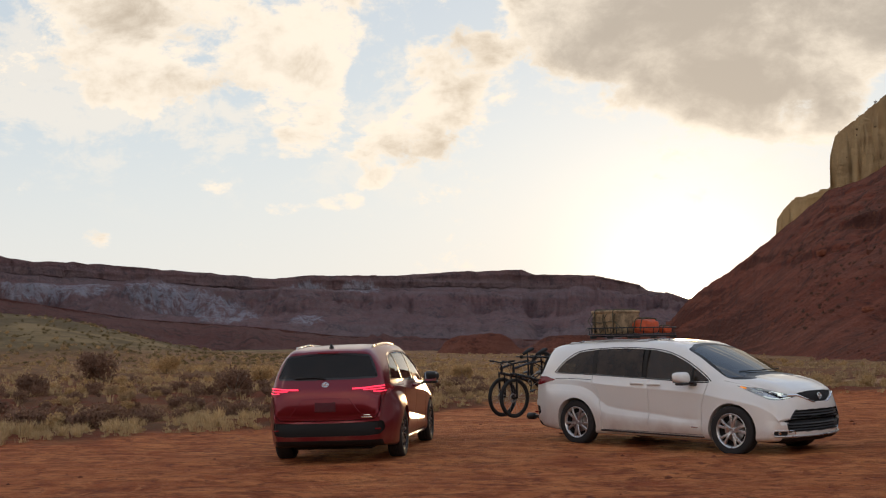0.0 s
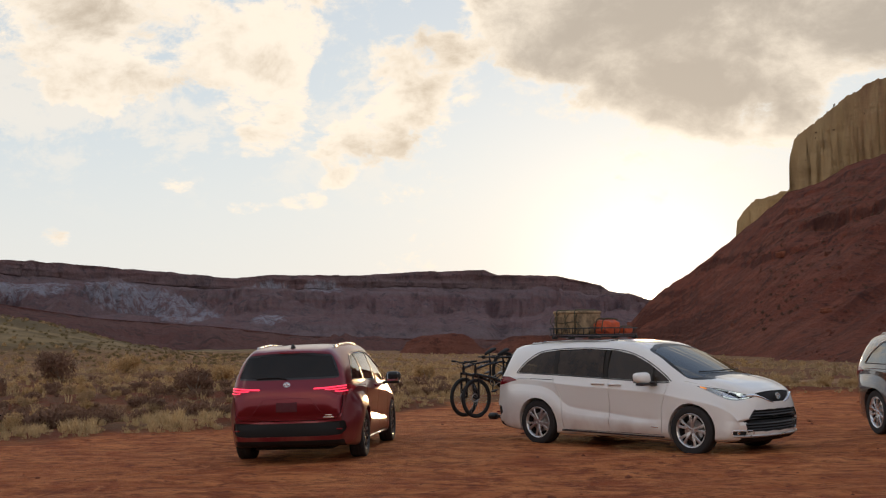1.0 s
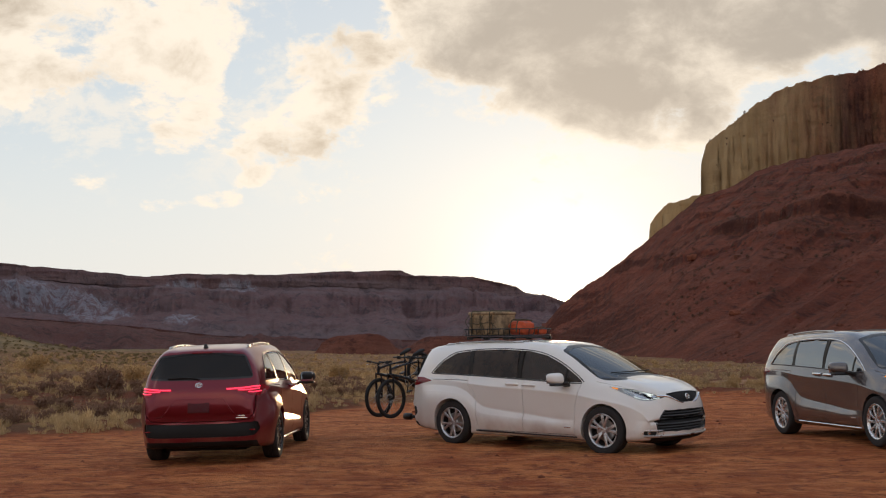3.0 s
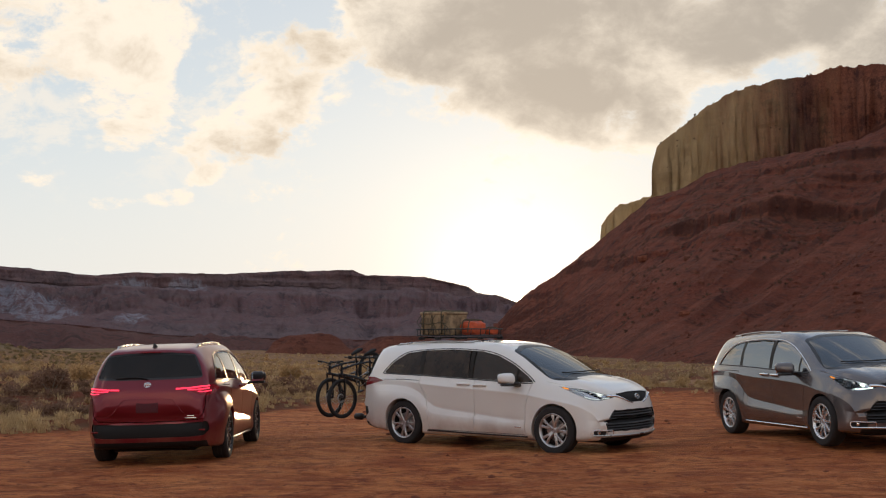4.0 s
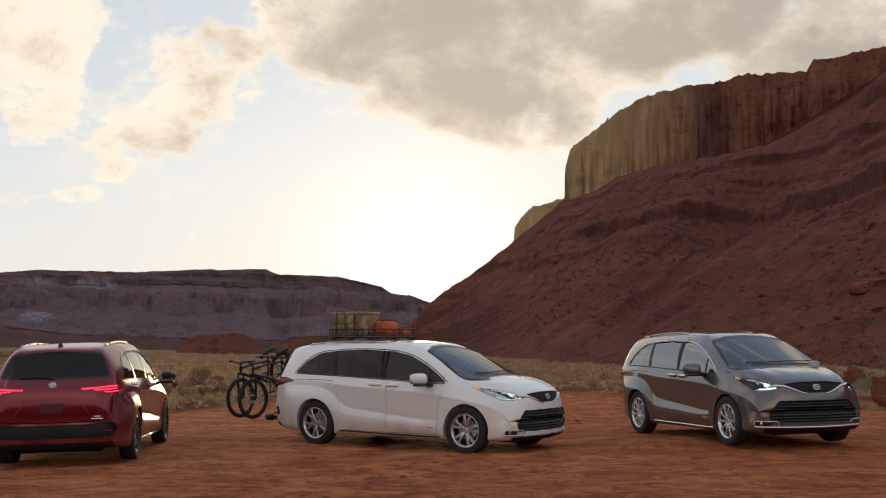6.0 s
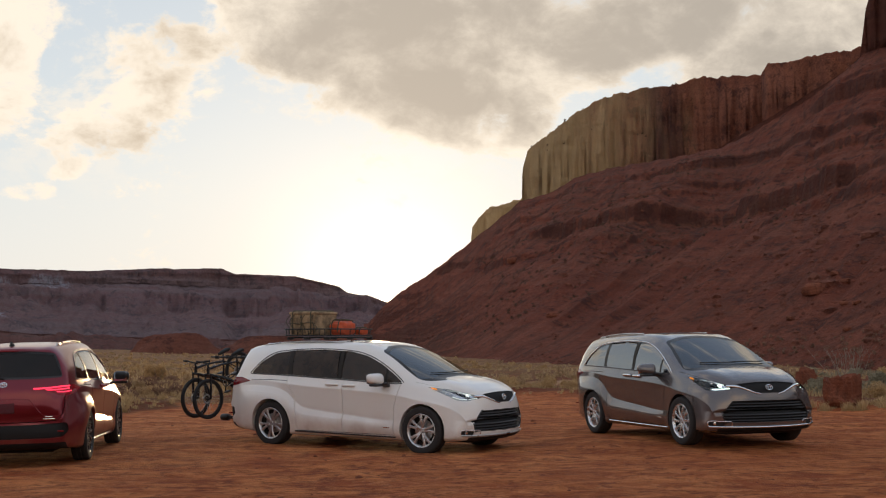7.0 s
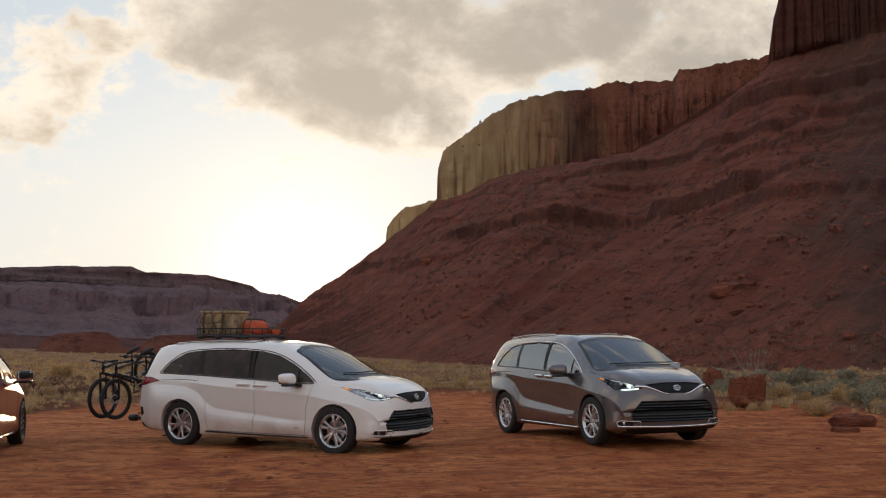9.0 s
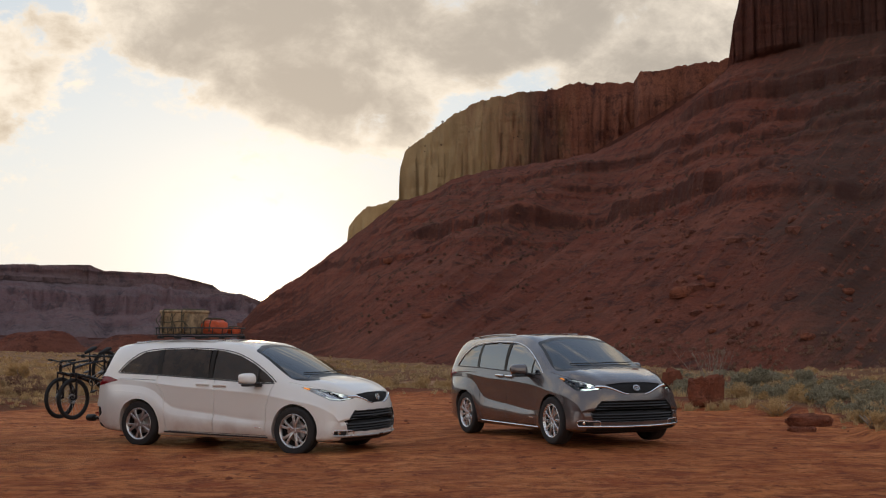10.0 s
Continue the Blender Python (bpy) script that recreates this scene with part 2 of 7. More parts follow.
def rock_material(name, red, pale, dark, strata, streak, size=1.0, snow=False, scar=0.0, upright=True, buff=None):
    """Layered sandstone: bands along the height, streaks down the face, scree patches."""
    g, b, m = material(name, 0.95)
    at = place_of(g)
    warp = g.noise(at, 0.02 / size, 3, 0.5)
    xyz = g.node("SeparateXYZ")
    g.put(xyz.inputs[0], at)
    level = g.math("ADD", xyz.outputs[2], g.math("MULTIPLY", warp, 10.0 * size))
    bands = g.noise(None, strata, 4, 0.6, dims="1D")
    g.put(bands.node.inputs["W"], level)
    drips = g.noise(g.scaled(at, 1, 1, 0.16 if upright else 0.8), streak, 4, 0.55)
    blotch = g.noise(at, 0.035 / size, 5, 0.6)
    grit = g.noise(at, 0.6 / size, 6, 0.7)
    colour = g.mix(g.ramp(bands, 0.40, 0.60), red, pale)
    colour = g.mix(g.ramp(drips, 0.48, 0.76, 0, 0.45), colour, dark)
    colour = g.mix(g.ramp(blotch, 0.45, 0.65, 0, 0.6), colour, red)
    drab = g.math("MULTIPLY", g.ramp(g.noise(at, 0.012 / size, 5, 0.65), 0.48, 0.66, 0, 0.45), g.ramp(g.noise(at, 0.25 / size, 5, 0.7), 0.42, 0.58))
    colour = g.mix(drab, colour, (0.085, 0.060, 0.040))
    colour = g.mix(g.ramp(grit, 0.50, 0.68, 0, 0.65), colour, dark)
    rubble = g.noise(at, 2.4 / size, 4, 0.7)
    colour = g.mix(g.ramp(rubble, 0.54, 0.68, 0, 0.75), colour, tuple(1.35 * v for v in pale))
    colour = g.mix(g.ramp(rubble, 0.46, 0.32, 0, 0.8), colour, dark)
    heaps = g.noise(at, 0.22 / size, 7, 0.78)
    colour = g.mix(g.ramp(heaps, 0.51, 0.62, 0, 0.75), colour, tuple(0.75 * v for v in dark))
    # steep faces and ledges show bare dark rock, gentler slopes loose scree
    across, climb = g.node("Attribute", attribute_name="across"), g.node("Attribute", attribute_name="climb")
    if not upright:
        # rills and spills of loose stone that run down the fall of the slope
        line = g.node("CombineXYZ")
        g.put(line.inputs[0], across.outputs["Fac"])
        g.put(line.inputs[1], g.math("MULTIPLY", climb.outputs["Fac"], 5.0))
        ledges = g.noise(None, 0.085, 4, 0.7, dims="1D")
        g.put(ledges.node.inputs["W"], g.math("ADD", level, g.math("MULTIPLY", grit, 3.0)))
        shelf = g.math("MULTIPLY", g.ramp(ledges, 0.55, 0.64, 0, 0.6), g.ramp(climb.outputs["Fac"], 0.22, 0.42))
        colour = g.mix(g.math("MULTIPLY", shelf, g.ramp(blotch, 0.38, 0.52)), colour, dark)
        # the eastern flank is brown with low brush; its dimmer light is painted in too
        east_dim = g.ramp(g.math("ADD", g.node("Attribute", attribute_name="bearing").outputs["Fac"], g.math("MULTIPLY", g.math("SUBTRACT", g.noise(at, 0.03, 5, 0.65), 0.5), 14.0)), 35.5, 40.0, 0, 0.75)
        colour = g.mix(east_dim, colour, g.mix(g.ramp(grit, 0.40, 0.60), (0.105, 0.052, 0.036), (0.070, 0.046, 0.034)))
        runs = g.noise(line.outputs[0], 1.6, 7, 0.72, 0.3)
        colour = g.mix(g.ramp(runs, 0.50, 0.70, 0, 0.65), colour, dark)
        colour = g.mix(g.ramp(runs, 0.48, 0.32, 0, 0.55), colour, tuple(1.2 * v for v in pale))
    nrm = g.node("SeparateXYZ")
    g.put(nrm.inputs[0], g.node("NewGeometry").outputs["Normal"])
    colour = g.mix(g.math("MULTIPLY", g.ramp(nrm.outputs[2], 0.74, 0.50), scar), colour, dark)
    if buff:
        # the beds are red under desert varnish; sun haze at the western end is painted in buff
        west_haze = g.ramp(g.math("ADD", across.outputs["Fac"], g.math("MULTIPLY", g.math("SUBTRACT", drips, 0.5), 9.0)), 20.0, 27.5, 0.92, 0.0)
        hazed_rock = g.mix(g.ramp(drips, 0.40, 0.75), buff, tuple(0.78 * v for v in buff))
        hazed_rock = g.mix(g.ramp(blotch, 0.42, 0.62, 0, 0.35), hazed_rock, tuple(0.7 * v for v in buff))
        colour = g.mix(west_haze, colour, hazed_rock)
        varnish = g.noise(g.scaled(at, 1, 1, 0.05), 0.085, 5, 0.6)
        colour = g.mix(g.math("MULTIPLY", g.ramp(varnish, 0.47, 0.66, 0, 0.70), g.ramp(across.outputs["Fac"], 21.0, 26.0)), colour, (0.060, 0.034, 0.034))
    if snow:
        # old snow lying in the ledges of the western end
        lie = 0.0
        for az, far, high, wide in ((-19.3, 1420, 82, 44), (-17.2, 1487, 84, 36), (-14.0, 1550, 84, 46), (-13.2, 1498, 73, 54), (-11.7, 1484, 62, 54), (-10.4, 1400, 47, 42), (-6.7, 1772, 95, 40), (-4.1, 1822, 98, 42), (-6.6, 1343, 36, 28)):
            spot = Vector((far * math.sin(radians(az)), far * math.cos(radians(az)), high))
            away = g.vec("LENGTH", g.vec("MULTIPLY", g.vec("SUBTRACT", at, spot), (1, 0.25, 1.8)))
            lie = g.math("MAXIMUM", g.ramp(away, wide * 1.1, wide * 0.5), lie)
        flecks = g.ramp(g.math("ADD", g.noise(g.scaled(at, 1, 1, 0.5), 0.085, 8, 0.85), g.math("MULTIPLY", g.math("SUBTRACT", lie, 0.7), 0.16)), 0.47, 0.60)
        patch = g.math("MULTIPLY", g.math("MULTIPLY", lie, flecks), 0.62)
        colour = g.mix(patch, colour, (0.36, 0.37, 0.42))
    g.put(b.inputs["Base Color"], colour)
    b.inputs["Specular IOR Level"].default_value = 0.1
    h = g.math("ADD", g.math("MULTIPLY", grit, 0.7), g.math("ADD", bands, g.math("MULTIPLY", drips, 0.7)))
    bump(g, b, g.math("ADD", h, g.math("MULTIPLY", g.noise(at, 2.2 / size, 5, 0.7), 0.5)), 1.0, 1.3 * size)
    return m


M_SOIL = soil_material()
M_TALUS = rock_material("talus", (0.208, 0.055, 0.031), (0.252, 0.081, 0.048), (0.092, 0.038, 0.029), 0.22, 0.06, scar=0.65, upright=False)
M_MOUND = rock_material("mound_earth", (0.190, 0.062, 0.040), (0.230, 0.085, 0.055), (0.110, 0.044, 0.032), 0.22, 0.06)
# buff is the colour that stands in for sun haze on the western end
M_CLIFF = rock_material("cliff_sandstone", (0.25, 0.085, 0.052), (0.33, 0.125, 0.075), (0.110, 0.046, 0.038), 0.05, 0.16, buff=(0.60, 0.415, 0.215))
M_MESA = rock_material("far_mesa", (0.195, 0.105, 0.104), (0.210, 0.142, 0.142), (0.125, 0.096, 0.102), 0.035, 0.02, 5.0, True)
M_FOOTHILL = rock_material("foothill_earth", (0.150, 0.058, 0.048), (0.170, 0.078, 0.066), (0.090, 0.052, 0.050), 0.05, 0.03, 3.0)

def paint_material(name, colour, metal, flake, rough=0.35, coat=1.0):
    g, b, m = material(name, rough, metal, colour)
    at = g.node("TexCoord").outputs["Object"]
    grain = g.noise(at, 900.0, 2, 0.5)
    dust = g.noise(at, 2.2, 5, 0.6)
    low = g.node("SeparateXYZ")
    g.put(low.inputs[0], at)
    film = g.math("MULTIPLY", g.ramp(low.outputs[2], 0.75, 0.22), g.ramp(dust, 0.35, 0.7, 0.05, 0.45))
    c = g.mix(g.ramp(grain, 0.4, 0.7, 0, flake), colour, tuple(min(1, 1.6 * v + 0.03) for v in colour))
    g.put(b.inputs["Base Color"], g.mix(film, c, (0.33, 0.15, 0.085)))
    g.put(b.inputs["Metallic"], g.math("MULTIPLY", metal, g.math("SUBTRACT", 1.0, film)))
    b.inputs["Coat Weight"].default_value = coat
    g.put(b.inputs["Coat Roughness"], g.ramp(dust, 0.35, 0.75, 0.02, 0.09))
    return m


def plain(name, colour, rough=0.5, metal=0.0, grain=0.12, scale=30.0):
    """A simple surface with a slight unevenness of tone and gloss."""
    g, b, m = material(name, rough, metal, colour)
    at = g.node("TexCoord").outputs["Object"]
    n = g.noise(at, scale, 5, 0.6)
    g.put(b.inputs["Base Color"], g.mix(g.ramp(n, 0.3, 0.7), tuple(v * (1 - grain) for v in colour), tuple(min(1, v * (1 + grain)) for v in colour)))
    g.put(b.inputs["Roughness"], g.ramp(n, 0.3, 0.7, max(rough - 0.08, 0.02), min(rough + 0.08, 1)))
    return m


def glass_material(name, tint, rough=0.0, ior=2.0, film=0.0):
    """Thin tinted glass: it lets light straight through and mirrors at its face; film: a dust-like brown veil that
    paints in haze glare.
    """
    m = bpy.data.materials.new(name)
    m.use_nodes = True
    g = Graph(m.node_tree)
    out = m.node_tree.nodes["Material Output"]
    m.node_tree.nodes.remove(m.node_tree.nodes["Principled BSDF"])
    clear, gloss, mix, fres = g.node("BsdfTransparent"), g.node("BsdfGlossy"), g.node("MixShader"), g.node("Fresnel")
    clear.inputs[0].default_value = (*tint, 1)
    gloss.inputs["Roughness"].default_value = rough
    fres.inputs["IOR"].default_value = ior
    dust = g.noise(g.node("TexCoord").outputs["Object"], 5.0, 5, 0.6)
    g.put(gloss.inputs["Roughness"], g.ramp(dust, 0.4, 0.8, rough, rough + 0.06))
    face = clear.outputs[0]
    if film:
        # diffuse brown laid over the pane in place of glare
        glare_veil, lay = g.node("BsdfDiffuse"), g.node("MixShader")
        glare_veil.inputs[0].default_value = (0.36, 0.24, 0.16, 1)
        g.put(lay.inputs[0], g.ramp(dust, 0.3, 0.7, film * 0.6, film * 1.4))
        g.put(lay.inputs[1], face)
        g.put(lay.inputs[2], glare_veil.outputs[0])
        face = lay.outputs[0]
    g.put(mix.inputs[0], fres.outputs[0])
    g.put(mix.inputs[1], face)
    g.put(mix.inputs[2], gloss.outputs[0])
    g.put(out.inputs[0], mix.outputs[0])
    return m


def lamp_material(name, colour, strength, base=(0.5, 0.5, 0.5)):
    g, b, m = material(name, 0.15, 0.0, base)
    b.inputs["Emission Color"].default_value = (*colour, 1)
    b.inputs["Emission Strength"].default_value = strength
    return m


M_WHITE = paint_material("white_paint", (0.79, 0.755, 0.70), 0.0, 0.15, 0.4)
M_GREY = paint_material("dark_grey_paint", (0.102, 0.088, 0.087), 0.45, 0.4, 0.26, 1.0)
M_RED = paint_material("ruby_paint", (0.165, 0.005, 0.016), 0.45, 0.3, 0.28, 0.40)
M_TRIM = plain("black_trim", (0.016, 0.015, 0.015), 0.42)
M_PLASTIC = plain("rough_black_plastic", (0.013, 0.012, 0.012), 0.55)
M_PLASTIC.node_tree.nodes["Principled BSDF"].inputs["Specular IOR Level"].default_value = 0.2
M_LINER = plain("dark_liner", (0.016, 0.013, 0.012), 0.9)
M_CHROME = plain("chrome", (0.78, 0.78, 0.78), 0.11, 1.0, 0.05, 3.0)
M_SATIN = plain("satin_metal", (0.52, 0.51, 0.50), 0.32, 1.0, 0.05, 3.0)
M_ALLOY = plain("machined_alloy", (0.60, 0.59, 0.58), 0.33, 0.9, 0.10)
M_BRIGHT = plain("polished_alloy", (0.70, 0.70, 0.70), 0.26, 0.85, 0.08)
M_DARKALLOY = plain("black_alloy", (0.03, 0.03, 0.032), 0.3, 0.6)
M_TYRE = plain("tyre_rubber", (0.020, 0.017, 0.016), 0.85, 0.0, 0.35, 12.0)
M_CLOTH = plain("cabin_cloth", (0.045, 0.040, 0.038), 0.9)
M_GLASS_DARK = glass_material("privacy_glass", (0.06, 0.05, 0.042), 0.0, 1.36, 0.11)
M_GLASS_SKY = glass_material("coated_glass", (0.16, 0.17, 0.18), 0.0, 3.8)
M_GLASS = glass_material("window_glass", (0.25, 0.23, 0.20), 0.0, 1.42, 0.10)
M_SCREEN = glass_material("windscreen_glass", (0.07, 0.095, 0.13), 0.0, 1.95)
M_GLASS_REAR = glass_material("rear_privacy_glass", (0.10, 0.095, 0.09), 0.0, 1.42, 0.03)
M_PILLAR = plain("gloss_black_pillar", (0.026, 0.022, 0.019), 0.40, 0.0, 0.05, 3.0)
M_PILLAR.node_tree.nodes["Principled BSDF"].inputs["Specular IOR Level"].default_value = 0.12
M_LENS = glass_material("lamp_cover", (0.95, 0.96, 0.97), 0.0, 1.5)
M_RED_LENS = plain("red_lens", (0.20, 0.005, 0.009), 0.12)
M_RED_LIT = lamp_material("lit_tail_lamp", (1.0, 0.04, 0.10), 1.5, (0.5, 0.02, 0.03))
M_RED_GLOW = lamp_material("glowing_red_lens", (1.0, 0.03, 0.06), 0.06, (0.10, 0.004, 0.008))
M_LED = lamp_material("lit_headlamp", (0.72, 1.0, 0.84), 3.0, (0.8, 0.8, 0.8))
M_LED_DIM = lamp_material("dim_headlamp", (0.85, 1.0, 0.95), 0.7, (0.8, 0.8, 0.8))
M_AMBER = lamp_material("amber_marker", (1.0, 0.35, 0.03), 0.8, (0.6, 0.25, 0.03))
M_MIRROR = plain("mirror", (0.85, 0.86, 0.87), 0.03, 1.0, 0.02)

M_CANVAS = plain("tan_canvas", (0.30, 0.205, 0.115), 0.9, 0.0, 0.50, 8.0)
M_WEB = plain("olive_webbing", (0.09, 0.075, 0.045), 0.9)
M_ORANGE = plain("orange_nylon", (0.52, 0.075, 0.02), 0.6, 0.0, 0.25, 8.0)
M_RACK = plain("powder_coated_steel", (0.020, 0.019, 0.018), 0.45, 0.3)
M_FRAME = plain("bike_frame_paint", (0.018, 0.018, 0.020), 0.22, 0.2)
M_GRIP = plain("bike_rubber", (0.015, 0.014, 0.014), 0.85)

# ---- land ----
LATTICE = np.random.RandomState(7).rand(256, 256)


def value_noise(x, y):
    xi, yi = np.floor(x).astype(int), np.floor(y).astype(int)
    fx, fy = x - xi, y - yi
    fx, fy = fx * fx * (3 - 2 * fx), fy * fy * (3 - 2 * fy)
    a, b = LATTICE[xi % 256, yi % 256], LATTICE[(xi + 1) % 256, yi % 256]
    c, d = LATTICE[xi % 256, (yi + 1) % 256], LATTICE[(xi + 1) % 256, (yi + 1) % 256]
    return (a + (b - a) * fx) * (1 - fy) + (c + (d - c) * fx) * fy - 0.5


def fbm(x, y, octaves=4, rough=0.5):
    out, amp = np.zeros(np.shape(x)), 1.0
    x, y = np.asarray(x, float), np.asarray(y, float)
    for i in range(octaves):
        out = out + amp * value_noise(x + 17.3 * i, y + 9.1 * i)
        x, y, amp = x * 2.03, y * 2.03, amp * rough
    return out


def turned_fbm(x, y, octaves=4, rough=0.5):
    """The same, each octave turned so that no lattice shows."""
    out, amp = np.zeros(np.shape(x)), 1.0
    x, y = np.asarray(x, float), np.asarray(y, float)
    for i in range(octaves):
        x, y = 0.78 * x - 0.626 * y + 5.7, 0.626 * x + 0.78 * y + 11.3
        out = out + amp * value_noise(x, y)
        x, y, amp = x * 2.03, y * 2.03, amp * rough
    return out


def curve(table):
    """A smooth function through (x, y) pairs."""
    xs, ys = np.array([p[0] for p in table], float), np.array([p[1] for p in table], float)
    return lambda x: np.interp(x, xs, ys)


def rounded_curve(table, reach=1.8):
    """The same with its corners rounded off."""
    f = curve(table)
    return lambda x: sum(f(np.asarray(x, float) + o) for o in np.linspace(-reach, reach, 13)) / 13


def smooth(x, lo, hi):
    s = np.clip((np.asarray(x, float) - lo) / (hi - lo), 0, 1)
    return s * s * (3 - 2 * s)


def grid_mesh(name, points, closed=False, shade=True):
    """A mesh from an array of rows x columns x 3."""
    rows, cols = points.shape[:2]
    me = bpy.data.meshes.new(name)
    i = np.arange(rows * cols).reshape(rows, cols)
    if closed:
        i = np.concatenate([i, i[:, :1]], 1)
    quads = np.stack([i[:-1, :-1], i[:-1, 1:], i[1:, 1:], i[1:, :-1]], -1).reshape(-1, 4)
    me.vertices.add(rows * cols)
    me.vertices.foreach_set("co", points.reshape(-1).astype(np.float32))
    me.loops.add(quads.size)
    me.loops.foreach_set("vertex_index", quads.reshape(-1).astype(np.int32))
    me.polygons.add(len(quads))
    me.polygons.foreach_set("loop_start", np.arange(0, quads.size, 4, dtype=np.int32))
    me.update(calc_edges=True)
    if shade:
        me.polygons.foreach_set("use_smooth", np.ones(len(quads), bool))
    me.validate()
    return me


# the edge of the bare lot, as a distance from the camera against the azimuth to the right
LOT = curve([(-180, 14), (-90, 18), (-45, 22), (-21, 24), (-15.9, 24.4), (-8.6, 25.5), (-3, 29), (0.4, 32.4), (2.4, 34.6), (8, 37.5), (18, 38), (21.5, 37), (27, 33), (33.6, 30), (37.5, 28.5), (41.5, 19.7), (60, 15), (90, 13), (180, 14)])

# the pale dirt track that crosses the scrub behind the lot
TRACK = curve([(0, 50), (18, 48.5), (21.3, 46.5), (30, 42)])


def stand(x, y, yaw, z, nose, lean):
    """The pose of a car on uneven ground: its nose and its left side raised by some degrees."""
    return pose(x, y, z, 0, 0, yaw) @ pose(0, 0, 0, lean, -nose, 0)


WHITE_AT = stand(3.958, 19.387, -47.35, -0.050, -0.63, 0.25)
GREY_AT = stand(8.965, 17.985, -86.42, 0.055, 0.4, 0.27)
RED_AT = stand(-1.42, 19.582, 83.13, -0.030, 0.03, -0.95)


def ground_height(x, y):
    x, y = np.asarray(x, float), np.asarray(y, float)
    r, az = np.hypot(x, y), np.degrees(np.arctan2(x, y))
    wild = smooth(r - LOT(az), -0.6, 1.6)
    z = 0.02 * fbm(x * 0.25, y * 0.6, 3) + wild * (0.10 + 0.5 * fbm(x * 0.12, y * 0.12, 4) * smooth(r, 24, 60) + 0.12 * fbm(x * 0.5, y * 0.5, 3))
    # churned surface of the lot: clods, and old ruts that sweep across it
    u, v = 0.97 * x + 0.242 * y, 0.97 * y - 0.242 * x
    z = z + (1 - wild) * smooth(r, 6, 10) * (0.016 * turned_fbm(x * 1.1, y * 1.1, 4, 0.6) + 0.040 * fbm(u * 0.10, v * 1.1, 3) + 0.012 * fbm(u * 0.3, v * 3.0, 2) - 0.015)
    left = smooth(-az, -8, 10) * smooth(np.abs(az), 150, 60)
    z = z + 0.0075 * np.clip(r - 40, 0, 400) * left
    # the dirt lies level with the tyres of each van
    for m in (WHITE_AT, GREY_AT, RED_AT):
        n, at = m.to_3x3() @ Vector((0, 0, 1)), m.translation
        seat = at.z - (n.x * (x - at.x) + n.y * (y - at.y)) / n.z
        close = np.exp(-(np.hypot(x - at.x, y - at.y) / 2.7) ** 4)
        z = z + (seat + 0.016 + 0.5 * z - z) * close
    # wash with a cut bank beside the grass, then the grassy knoll behind it
    z = z - 0.9 * np.exp(-((r - 36) / 5.0) ** 2) * smooth(-az, 5, 12) * smooth(-az, 60, 40)
    z = z + 7.0 * np.exp(-((r - 175) / 50.0) ** 2) * smooth(-az, 8.0, 22) * smooth(-az, 75, 50)
    return z


def make_ground():
    az = np.concatenate([np.linspace(-180, -26, 60, endpoint=False), np.linspace(-26, 48, 420, endpoint=False), np.linspace(48, 180, 50, endpoint=False)])
    r = np.concatenate([np.linspace(0.02, 8, 12, endpoint=False), np.linspace(8, 45, 260, endpoint=False), np.geomspace(45, 4600, 150)])
    A, D = np.meshgrid(np.radians(az), r)
    x, y = D * np.sin(A) + 0.31, D * np.cos(A) - 0.43
    me = grid_mesh("ground", np.stack([x, y, ground_height(x, y)], -1), closed=True)
    me.flip_normals()
    wild = smooth(D - LOT(np.degrees(A)) + 1.5 * fbm(x * 0.7, y * 0.7, 3), -0.5, 1.2)
    track = smooth(np.abs(D - TRACK(np.degrees(A)) - 0.8 * fbm(x * 0.2, y * 0.2, 2)), 4.0, 2.6) * smooth(np.degrees(A), 6, 10) * smooth(np.degrees(A), 26, 21)
    me.attributes.new("track", "FLOAT", "POINT").data.foreach_set("value", track.reshape(-1).astype(np.float32))
    me.attributes.new("wild", "FLOAT", "POINT").data.foreach_set("value", wild.reshape(-1).astype(np.float32))
    me.materials.append(M_SOIL)
    return tagged(new("ground", me), "bare rust-red dirt lot running out into dry scrubland", "ground", kind="structure")


make_ground()


